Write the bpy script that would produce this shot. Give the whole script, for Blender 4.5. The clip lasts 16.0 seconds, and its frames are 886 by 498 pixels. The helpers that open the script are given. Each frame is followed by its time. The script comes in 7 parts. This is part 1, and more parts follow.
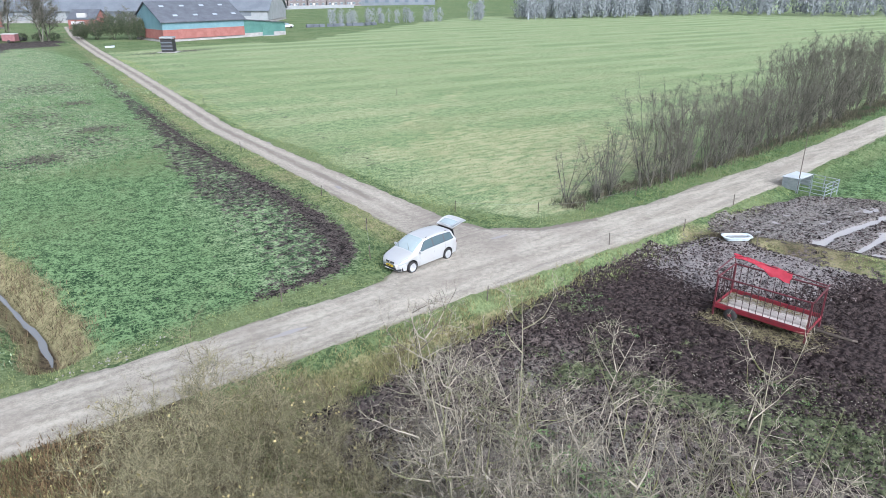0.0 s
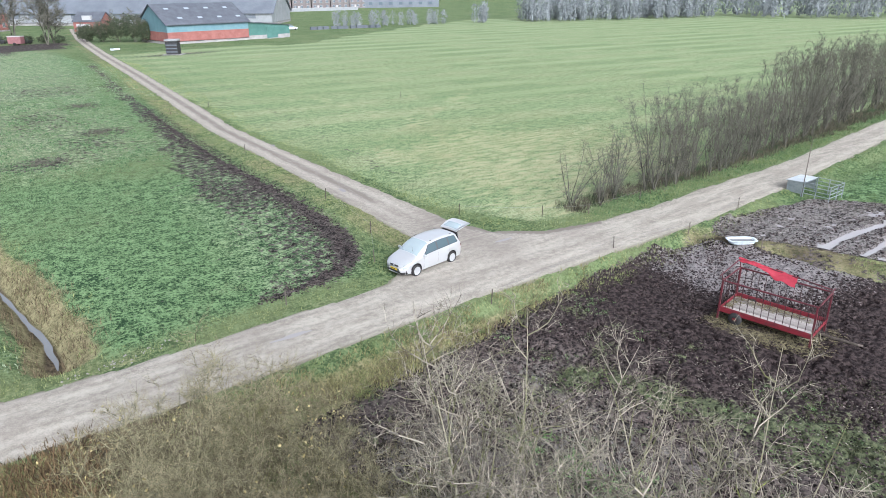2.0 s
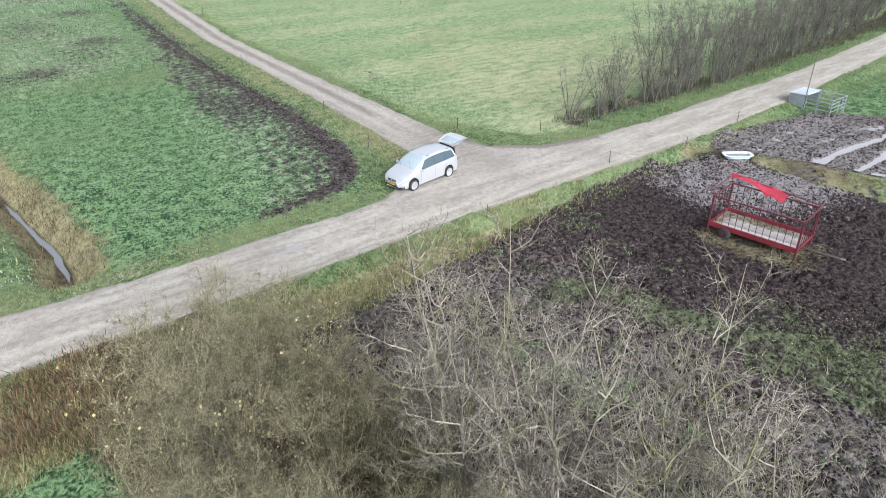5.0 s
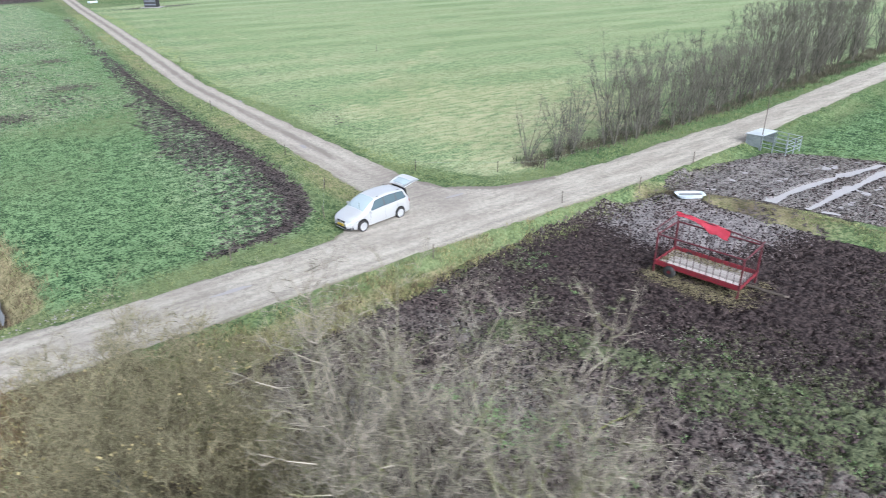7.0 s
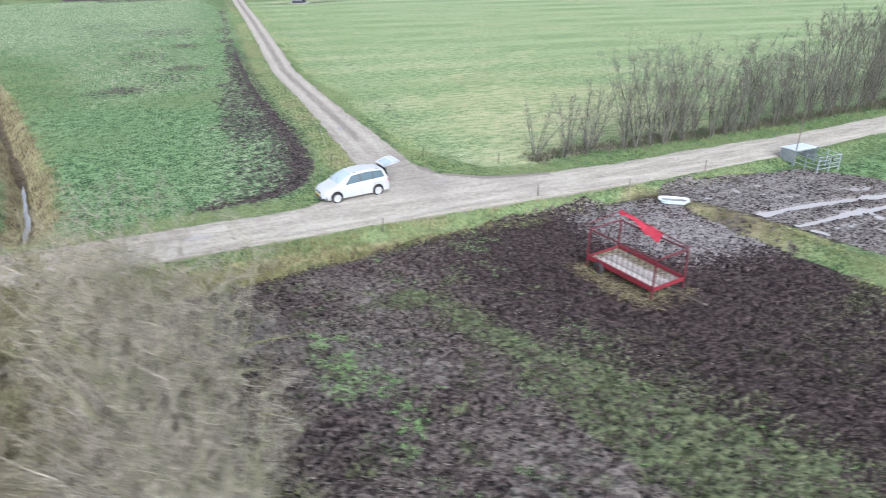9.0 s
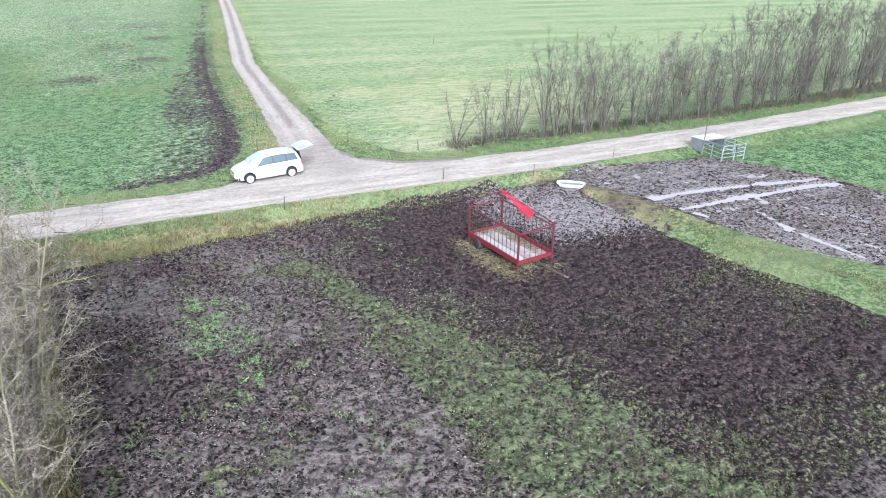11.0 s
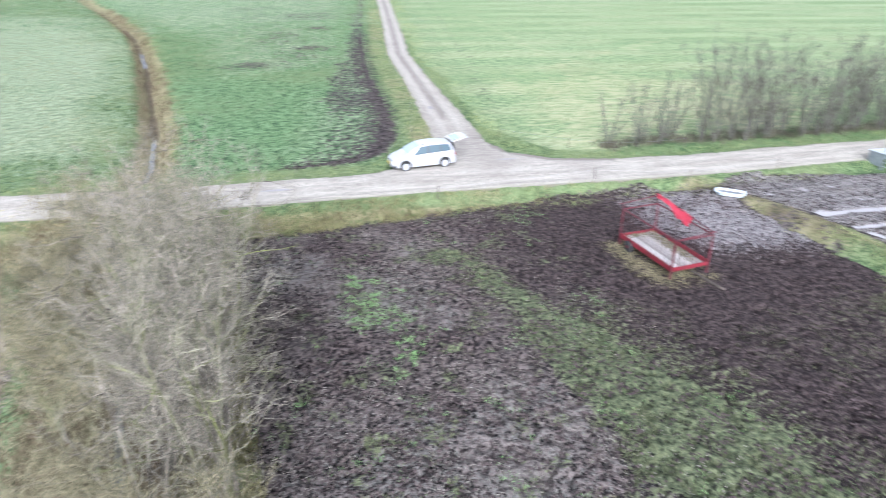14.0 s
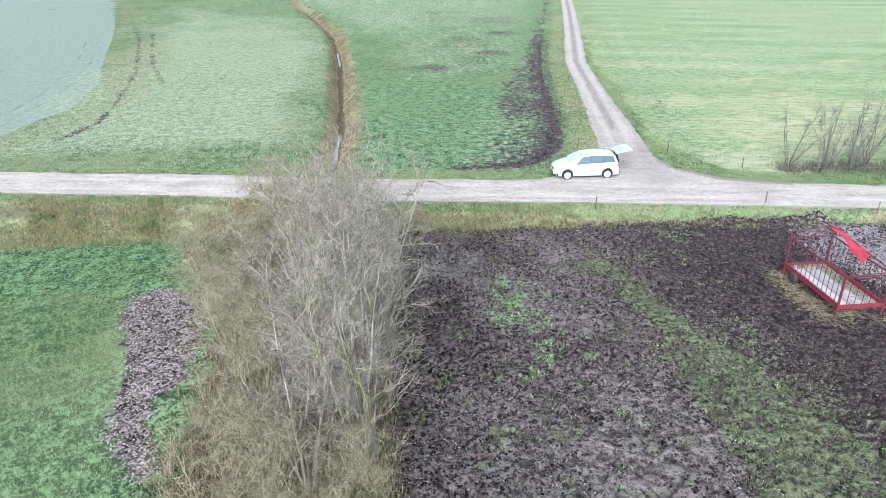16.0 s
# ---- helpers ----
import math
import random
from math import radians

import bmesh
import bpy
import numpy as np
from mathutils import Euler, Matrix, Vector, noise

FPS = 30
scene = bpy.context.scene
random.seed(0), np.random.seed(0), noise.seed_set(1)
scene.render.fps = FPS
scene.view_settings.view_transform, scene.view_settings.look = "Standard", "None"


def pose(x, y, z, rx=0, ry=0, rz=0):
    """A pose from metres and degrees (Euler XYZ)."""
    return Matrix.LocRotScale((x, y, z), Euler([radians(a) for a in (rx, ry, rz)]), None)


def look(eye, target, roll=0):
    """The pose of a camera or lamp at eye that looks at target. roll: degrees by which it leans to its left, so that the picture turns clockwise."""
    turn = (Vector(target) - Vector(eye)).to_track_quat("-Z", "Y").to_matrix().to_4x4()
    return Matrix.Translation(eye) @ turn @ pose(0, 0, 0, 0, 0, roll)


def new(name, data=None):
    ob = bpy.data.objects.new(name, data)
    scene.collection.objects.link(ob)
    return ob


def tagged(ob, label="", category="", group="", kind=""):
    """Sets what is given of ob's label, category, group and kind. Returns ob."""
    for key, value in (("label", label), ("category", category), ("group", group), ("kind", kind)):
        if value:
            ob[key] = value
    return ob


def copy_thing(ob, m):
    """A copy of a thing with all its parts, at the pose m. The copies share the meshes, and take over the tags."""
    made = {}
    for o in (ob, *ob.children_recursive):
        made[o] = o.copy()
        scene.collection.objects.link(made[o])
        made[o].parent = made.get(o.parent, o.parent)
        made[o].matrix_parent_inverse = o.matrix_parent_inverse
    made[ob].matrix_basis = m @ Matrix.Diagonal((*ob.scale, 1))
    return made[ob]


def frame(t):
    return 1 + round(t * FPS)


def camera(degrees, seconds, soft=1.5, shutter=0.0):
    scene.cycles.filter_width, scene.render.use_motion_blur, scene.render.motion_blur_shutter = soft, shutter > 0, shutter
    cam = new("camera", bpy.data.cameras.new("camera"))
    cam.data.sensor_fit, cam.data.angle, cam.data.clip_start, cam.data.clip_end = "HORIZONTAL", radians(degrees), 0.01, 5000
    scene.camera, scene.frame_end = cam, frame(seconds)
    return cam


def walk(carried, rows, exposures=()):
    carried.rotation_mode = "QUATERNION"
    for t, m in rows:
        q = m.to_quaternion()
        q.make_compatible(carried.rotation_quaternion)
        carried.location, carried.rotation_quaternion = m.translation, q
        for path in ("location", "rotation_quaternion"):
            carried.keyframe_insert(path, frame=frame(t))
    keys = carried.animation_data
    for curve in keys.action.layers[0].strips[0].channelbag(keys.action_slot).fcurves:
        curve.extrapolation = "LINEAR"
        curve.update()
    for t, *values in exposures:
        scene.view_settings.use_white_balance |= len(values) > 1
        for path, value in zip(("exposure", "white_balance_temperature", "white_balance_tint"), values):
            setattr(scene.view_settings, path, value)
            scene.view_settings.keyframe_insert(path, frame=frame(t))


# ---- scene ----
cam = camera(67, 16.0, soft=0.55, shutter=0.7)
PATH = [
    (0, (-22.177, -24.018, 14.428), (-20.853, -22.716, 13.686), -0.14),
    (0.8, (-22.143, -24.002, 14.491), (-20.826, -22.692, 13.75), -0.25),
    (1.5, (-22.15, -23.991, 14.518), (-20.84, -22.673, 13.778), -0.34),
    (2.4, (-22.263, -23.982, 14.476), (-20.939, -22.676, 13.741), -0.09),
    (2.8, (-22.366, -23.984, 14.421), (-21.056, -22.676, 13.664), -0.20),
    (3, (-22.421, -24.002, 14.403), (-21.143, -22.717, 13.559), -0.25),
    (3.1, (-22.447, -24.021, 14.404), (-21.189, -22.752, 13.505), -0.13),
    (3.5, (-22.506, -24.197, 14.522), (-21.293, -22.988, 13.489), -0.28),
    (3.8, (-22.505, -24.397, 14.714), (-21.296, -23.193, 13.672), -0.07),
    (4.2, (-22.471, -24.592, 14.988), (-21.258, -23.383, 13.955), 0.02),
    (6.3, (-21.657, -24.684, 14.934), (-20.385, -23.41, 14.062), -0.55),
    (6.6, (-21.322, -25.259, 14.795), (-20.039, -23.99, 13.932), -0.44),
    (7, (-20.6, -26.309, 14.708), (-19.315, -25.04, 13.849), -0.44),
    (7.5, (-19.233, -28.225, 14.776), (-18.009, -26.903, 13.907), -0.29),
    (8, (-18.025, -31.252, 14.607), (-16.912, -29.822, 13.762), -0.63),
    (8.5, (-16.513, -32.935, 14.671), (-15.507, -31.427, 13.825), -0.71),
    (9, (-14.1, -34.831, 14.329), (-13.152, -33.286, 13.483), -0.08),
    (9.5, (-11.478, -37.4, 14.299), (-10.563, -35.836, 13.453), 0.04),
    (10, (-11.007, -38.615, 14.311), (-10.065, -37.068, 13.462), 0.41),
    (12.3, (-9.098, -41.033, 13.83), (-8.209, -39.457, 12.978), -0.01),
    (12.5, (-9.194, -41.147, 13.848), (-8.365, -39.537, 13.0), -0.07),
    (12.7, (-9.4, -41.213, 13.892), (-8.692, -39.544, 13.048), 0.10),
    (13, (-9.913, -41.159, 14.019), (-9.195, -39.497, 13.17), 0.30),
    (13.5, (-11.065, -40.576, 14.317), (-10.346, -38.919, 13.459), 0.01),
    (14, (-11.595, -39.84, 14.337), (-10.992, -38.141, 13.471), 0.13),
    (14.5, (-11.332, -40.257, 14.317), (-11.012, -38.474, 13.469), -0.26),
    (15, (-11.229, -41.072, 14.726), (-11.094, -39.269, 13.872), -0.30),
    (16, (-11.39, -41.228, 15.002), (-11.255, -39.427, 14.143), -0.54),
]
EXPOSURE = [(0, 1.13, 5660, 13), (4, 1.10, 5870, 13), (6.5, 1.17, 5640, 12.5), (8, 1.16, 5650, 12.5), (10, 1.38, 5580, 14.5), (12.5, 1.64, 5510, 16.5), (14, 1.55, 5480, 15.5), (16, 1.50, 5440, 14.5)]
walk(cam, [(t, look(eye, target, roll)) for t, eye, target, roll in PATH], EXPOSURE)

# ---- world and light: a bright overcast winter sky ----
world = bpy.data.worlds.new("overcast_sky")
scene.world = world
world.use_nodes = True
wn, wl = world.node_tree.nodes, world.node_tree.links
sky = wn.new("ShaderNodeTexSky")
sky.sky_type, sky.sun_disc = "NISHITA", False
sky.sun_elevation, sky.sun_rotation = radians(32), radians(200)
sky.air_density, sky.dust_density = 1.0, 6.0
veil = wn.new("ShaderNodeHueSaturation")
veil.inputs["Saturation"].default_value = 0.22
wl.new(sky.outputs[0], veil.inputs["Color"])
wl.new(veil.outputs[0], wn["Background"].inputs["Color"])
wn["Background"].inputs["Strength"].default_value = 0.14

sun = new("sun", bpy.data.lights.new("sun", "SUN"))
sun.data.energy, sun.data.angle, sun.data.color = 1.1, radians(25), (1.0, 0.97, 0.93)
sun.matrix_world = look((-20, -55, 36), (0, 0, 0))


# ---- numeric helpers ----
def vnoise(x, y, seed=0.0):
    ix, iy = np.floor(x), np.floor(y)
    fx, fy = x - ix, y - iy
    fx, fy = fx * fx * (3 - 2 * fx), fy * fy * (3 - 2 * fy)

    def cell(a, b):
        h = np.sin(a * 127.1 + b * 311.7 + seed * 74.7) * 43758.5453
        return h - np.floor(h)
    top = cell(ix, iy) * (1 - fx) + cell(ix + 1, iy) * fx
    low = cell(ix, iy + 1) * (1 - fx) + cell(ix + 1, iy + 1) * fx
    return top * (1 - fy) + low * fy


def fbm(x, y, size, octaves=4, seed=0.0):
    """Noise about zero, from -0.5 to 0.5, of the given size in metres."""
    total, gain, norm = 0.0, 1.0, 0.0
    for k in range(octaves):
        total = total + gain * (vnoise(x / size * 2 ** k, y / size * 2 ** k, seed + k) - 0.5)
        norm += gain
        gain *= 0.5
    return total / norm


def smooth(a, b, v):
    s = np.clip((v - a) / (b - a), 0, 1)
    return s * s * (3 - 2 * s)


def line_dist(x, y, pts):
    """Distance to an open line, and the share of the way along it."""
    best = np.full(np.shape(x), 1e9)
    along = np.zeros(np.shape(x))
    n = len(pts) - 1
    for k in range(n):
        (ax, ay), (bx, by) = pts[k], pts[k + 1]
        dx, dy = bx - ax, by - ay
        s = np.clip(((x - ax) * dx + (y - ay) * dy) / (dx * dx + dy * dy), 0, 1)
        d = np.hypot(x - ax - s * dx, y - ay - s * dy)
        along = np.where(d < best, (k + s) / n, along)
        best = np.minimum(best, d)
    return best, along


def area_dist(x, y, poly):
    """Signed distance to a closed outline, negative inside."""
    d, _ = line_dist(x, y, list(poly) + [poly[0]])
    inside = np.zeros(np.shape(x), bool)
    for (ax, ay), (bx, by) in zip(poly, list(poly[1:]) + [poly[0]]):
        if ay != by:
            inside ^= ((ay > y) != (by > y)) & (x < (bx - ax) * (y - ay) / (by - ay) + ax)
    return np.where(inside, -d, d)


# ---- plan of the land ----
ROAD = [(-110, 15), (-75, 9.4), (-39, 3.7), (-26, 1.85), (-13, -0.45), (0, -2.0), (10, -3.55), (20, -5.0), (35, -6.4), (46, -6.95), (57, -7.3), (90, -8.8), (150, -11.5)]
TRACK = [(4.6, -2), (6.3, 8.5), (8.5, 22), (11.8, 42.8), (18.3, 70), (24.7, 97.2), (32.9, 133.5), (41.3, 168.7), (47.5, 193), (61.9, 243)]
JUNCTION = [(-2.5, -0.2), (-0.6, 1.0), (2.6, 2.6), (4.2, 5.5), (4.6, 9.5), (8.3, 9.5), (7.4, 4.4), (8.0, 2.0), (10.2, -0.5), (14.5, -2.1), (12, -4), (-2, -3)]
DITCH = [(-16.4, 4.9), (-15.9, 8.0), (-15.88, 16), (-16.1, 20), (-18.0, 51), (-20.4, 73), (-25.4, 98), (-34.2, 135), (-52, 190)]
SOUTH_DITCH = [(-16.6, -3.5), (-16.2, -12), (-15.8, -25), (-15.6, -48)]
RIDGE = [(17.2, -9.2), (18.4, -13), (18.6, -18), (18.8, -23), (20.4, -29), (22.5, -38)]
PADDOCK = [(-12.2, -5.7), (-5, -5.7), (0.2, -5.6), (3.5, -5.8), (8.2, -6.0), (13.3, -6.6), (16.6, -8.4), (17.2, -11.5), (17.0, -19), (17.6, -25), (19, -31), (24, -75), (-12.4, -75)]
YARD = [(17.4, -8.9), (19.2, -7.5), (20.8, -7.4), (23.3, -8.1), (26.8, -9.0), (30.2, -10.0), (31.4, -11.6), (33.4, -16), (34.2, -22), (31, -27), (24.5, -28), (22, -24), (20.6, -18.7), (19.8, -14), (18.9, -11)]
GRASS_STRIP = [(-3.6, -10.6), (-1.2, -9.8), (0.5, -11.8), (1.9, -16.8), (3.4, -21.5), (4.6, -26.0), (7, -36), (-0.8, -36), (-0.8, -27), (-0.9, -21.1), (-0.9, -18.0), (-1.0, -15.4), (-1.4, -12.6)]
MUD_STRIP = [(-7.6, 2.9), (-4.3, 2.8), (-2.2, 3.2), (-0.8, 4.0), (0.6, 5.8), (1.6, 8), (2.7, 12.5), (3.5, 17.5), (4.3, 23.3), (5.1, 29.5), (6.4, 37), (8.2, 46), (9.7, 54), (12.2, 64), (15.2, 78), (25, 117), (23.6, 117), (13.6, 78), (9.6, 60), (6.6, 49), (3.1, 38.4), (0.8, 30), (-0.6, 24), (-1.8, 19.5), (-3.0, 16), (-3.9, 12), (-4.3, 9), (-5.2, 6), (-7.6, 4.2)]
BLACK_BAND = [(-6.4, 3.2), (-4.0, 3.3), (-2.2, 4.0), (-0.9, 5.4), (0.4, 7.8), (1.7, 12.0), (2.7, 17.0), (3.6, 22.8), (4.5, 28.8), (5.9, 36.5), (7.9, 46), (9.5, 54), (12.0, 64), (15.0, 78), (24.6, 117), (36, 166)]
TROD_EDGE = [(-6.5, 2.9), (-4.3, 2.8), (-2.2, 3.2), (-0.8, 4.0), (0.6, 5.8), (1.6, 8), (2.7, 12.5), (3.5, 17.5), (4.3, 23.3), (5.1, 29.5), (6.0, 35), (5.4, 35), (4.2, 28.6), (3.3, 22.8), (2.2, 16.9), (1.1, 12.0), (-0.1, 8.0), (-1.6, 5.2), (-3.4, 3.8), (-6.5, 3.4)]
PALE_FIELD = [(-47, 12.5), (-43.6, 14.8), (-41.9, 25.4), (-43.5, 36), (-47.1, 46.7), (-60, 88), (-80, 143.8), (-130, 260), (-400, 260), (-400, 40), (-110, 17)]
PALE_RIM = [(-47, 11.2), (-40, 12.6), (-36.2, 24.9), (-38, 42), (-45, 66), (-63, 115), (-90, 180), (-130, 260), (-400, 260), (-400, 40), (-110, 15)]
STUBBLE = [(8.5, 9), (10.4, 20), (13.4, 41), (19.8, 74), (30.6, 122), (36, 142), (50, 137), (84, 132), (140, 160), (200, 180), (330, 160), (520, 120), (520, -2), (90, -6), (36, -1.2), (20, 0.6), (11, 0)]
CHIP_PATCH = [(-24.1, -12.2), (-23.3, -11.3), (-21.0, -11.5), (-19.7, -13.5), (-19.3, -18.5), (-20.2, -20.3), (-19.9, -22.5), (-19.2, -24.2), (-20.2, -24.6), (-21.7, -22.2), (-22.8, -19.4), (-23.8, -16.2), (-24.3, -13.6)]
HEDGE_LINE = [(15.5, 0.8), (25, -0.2), (37, -1.9), (56, -3.0), (78, -3.8), (150, -7.9)]
SCRUB = [(2.3, 51), (-6.4, 41), (6.3, 70)]


def road_gap(x, y):
    """Signed distance to the edge of the gravel, negative on it."""
    d, s = line_dist(x, y, ROAD)
    a = d - 2.05 + 0.35 * smooth(26, 40, x)
    d, s = line_dist(x, y, TRACK)
    b = d - (1.35 + 0.5 * smooth(0.3, 0.08, s))
    c = area_dist(x, y, JUNCTION)
    return np.minimum(np.minimum(a, b), c)


def land(x, y, rough=1.0):
    """Height of the ground."""
    x, y = np.asarray(x, float), np.asarray(y, float)
    edge = np.interp(x, [p[0] for p in ROAD], [p[1] for p in ROAD]) - 2.2
    toe = np.minimum(-5.8, edge - 1.0)
    drop = 0.72 - 0.42 * smooth(11, 19, x)
    z = -drop * smooth(0, 1, (edge - y) / (edge - toe))
    d, _ = line_dist(x, y, DITCH)
    z = z - 0.95 * np.exp(-(d / 0.85) ** 2) - 0.22 * np.exp(-(d / 2.4) ** 2)
    d, _ = line_dist(x, y, SOUTH_DITCH)
    z = z - 0.75 * np.exp(-(d / 0.9) ** 2)
    d, _ = line_dist(x, y, RIDGE)
    z = z + 0.34 * np.exp(-(d / 1.0) ** 2)
    off = smooth(-0.2, 0.9, road_gap(x, y)) * smooth(130, 70, np.hypot(x, y))
    bank = smooth(0.3, 1.0, (edge - y) / 1.2) * smooth(-1.6, 0.2, y - toe)
    z = z + rough * (off * (0.10 * fbm(x, y, 5.0, 3, 3) + 0.055 * fbm(x, y, 0.9, 2, 9)) + 0.16 * bank * fbm(x, y, 1.1, 3, 5))
    far = smooth(260, 900, np.hypot(x, y))
    return z + far * 6.0 * (0.6 + fbm(x, y, 300, 2, 4))


def stretch(lo, hi, step, reach, grow=1.13):
    mid = list(np.arange(lo, hi + step / 2, step))
    out, s, right, left = step, step, [mid[-1]], [mid[0]]
    while right[-1] < reach:
        out *= grow
        right.append(right[-1] + out)
    while left[-1] > -reach:
        s *= grow
        left.append(left[-1] - s)
    return np.array(left[:0:-1] + mid + right[1:])


# ---- material helpers ----
def material(name, rough=0.8, metal=0.0, spec=0.5):
    m = bpy.data.materials.new(name)
    m.use_nodes = True
    b = m.node_tree.nodes["Principled BSDF"]
    b.inputs["Roughness"].default_value = rough
    b.inputs["Metallic"].default_value = metal
    b.inputs["Specular IOR Level"].default_value = spec
    return m, m.node_tree.nodes, m.node_tree.links, b


def rgba(c):
    return (c[0], c[1], c[2], 1.0)


def noise_node(n, l, size, detail=4.0, where=None, rough=0.6, distort=0.0):
    tex = n.new("ShaderNodeTexNoise")
    tex.inputs["Scale"].default_value = 1.0 / size
    tex.inputs["Detail"].default_value = detail
    tex.inputs["Roughness"].default_value = rough
    tex.inputs["Distortion"].default_value = distort
    if where is not None:
        l.new(where, tex.inputs["Vector"])
    return tex.outputs["Fac"]


def ramp(n, l, value, lo, hi):
    r = n.new("ShaderNodeMapRange")
    r.interpolation_type = "SMOOTHSTEP"
    r.inputs["From Min"].default_value, r.inputs["From Max"].default_value = lo, hi
    l.new(value, r.inputs["Value"])
    return r.outputs["Result"]


def blend(n, l, fac, a, b, mode="MIX"):
    mx = n.new("ShaderNodeMix")
    mx.data_type, mx.blend_type = "RGBA", mode
    for sock, v in (("Factor", fac), ("A", a), ("B", b)):
        ends = [i for i in mx.inputs if i.name == sock and (i.type == "RGBA" or sock == "Factor")]
        s = ends[0]
        if isinstance(v, (tuple, list)):
            s.default_value = rgba(v)
        elif isinstance(v, float):
            s.default_value = v
        else:
            l.new(v, s)
    return [o for o in mx.outputs if o.type == "RGBA"][0]


def calc(n, l, op, a, b):
    mt = n.new("ShaderNodeMath")
    mt.operation = op
    for k, v in enumerate((a, b)):
        if isinstance(v, float):
            mt.inputs[k].default_value = v
        else:
            l.new(v, mt.inputs[k])
    return mt.outputs[0]


def attr(n, name):
    a = n.new("ShaderNodeAttribute")
    a.attribute_name = name
    return a.outputs["Fac"]


def place(n):
    return n.new("ShaderNodeTexCoord").outputs["Object"]


def bump(n, l, bsdf, height, strength=0.5, depth=0.03):
    b = n.new("ShaderNodeBump")
    b.inputs["Strength"].default_value, b.inputs["Distance"].default_value = strength, depth
    l.new(height, b.inputs["Height"])
    l.new(b.outputs[0], bsdf.inputs["Normal"])


def simple(name, a, b, size, rough=0.7, metal=0.0, relief=0.0, fine=0.0, spec=0.5, third=None):
    """A surface of two tones in two sizes of noise, with fine relief."""
    m, n, l, p = material(name, rough, metal, spec)
    w = place(n)
    big = noise_node(n, l, size, 5.0, w)
    small = noise_node(n, l, size * 0.13, 3.0, w)
    f = ramp(n, l, calc(n, l, "ADD", calc(n, l, "MULTIPLY", big, 0.65), calc(n, l, "MULTIPLY", small, 0.35)), 0.32, 0.68)
    c = blend(n, l, f, a, b)
    if third:
        c = blend(n, l, ramp(n, l, noise_node(n, l, size * 0.5, 6.0, w, 0.7), 0.56, 0.70), c, third)
    l.new(c, p.inputs["Base Color"])
    r = calc(n, l, "ADD", calc(n, l, "MULTIPLY", small, 0.2), rough - 0.1)
    l.new(r, p.inputs["Roughness"])
    if relief:
        bump(n, l, p, noise_node(n, l, fine or size * 0.1, 5.0, w), 0.6, relief)
    return m


def varied(name, a, b, rough=0.85, spec=0.12, island=True, noise_size=0.6, patch=None):
    """A surface that varies from piece to piece."""
    m, n, l, p = material(name, rough, 0.0, spec)
    if island:
        f = n.new("ShaderNodeNewGeometry").outputs["Random Per Island"]
    else:
        f = n.new("ShaderNodeObjectInfo").outputs["Random"]
    w = place(n)
    f2 = calc(n, l, "ADD", calc(n, l, "MULTIPLY", f, 0.6), calc(n, l, "MULTIPLY", noise_node(n, l, noise_size, 4.0, w), 0.5))
    c = blend(n, l, ramp(n, l, f2, 0.15, 0.9), a, b)
    if patch:
        c = blend(n, l, ramp(n, l, noise_node(n, l, noise_size * 2.5, 4.0, w), 0.52, 0.66), c, patch)
    l.new(c, p.inputs["Base Color"])
    return m


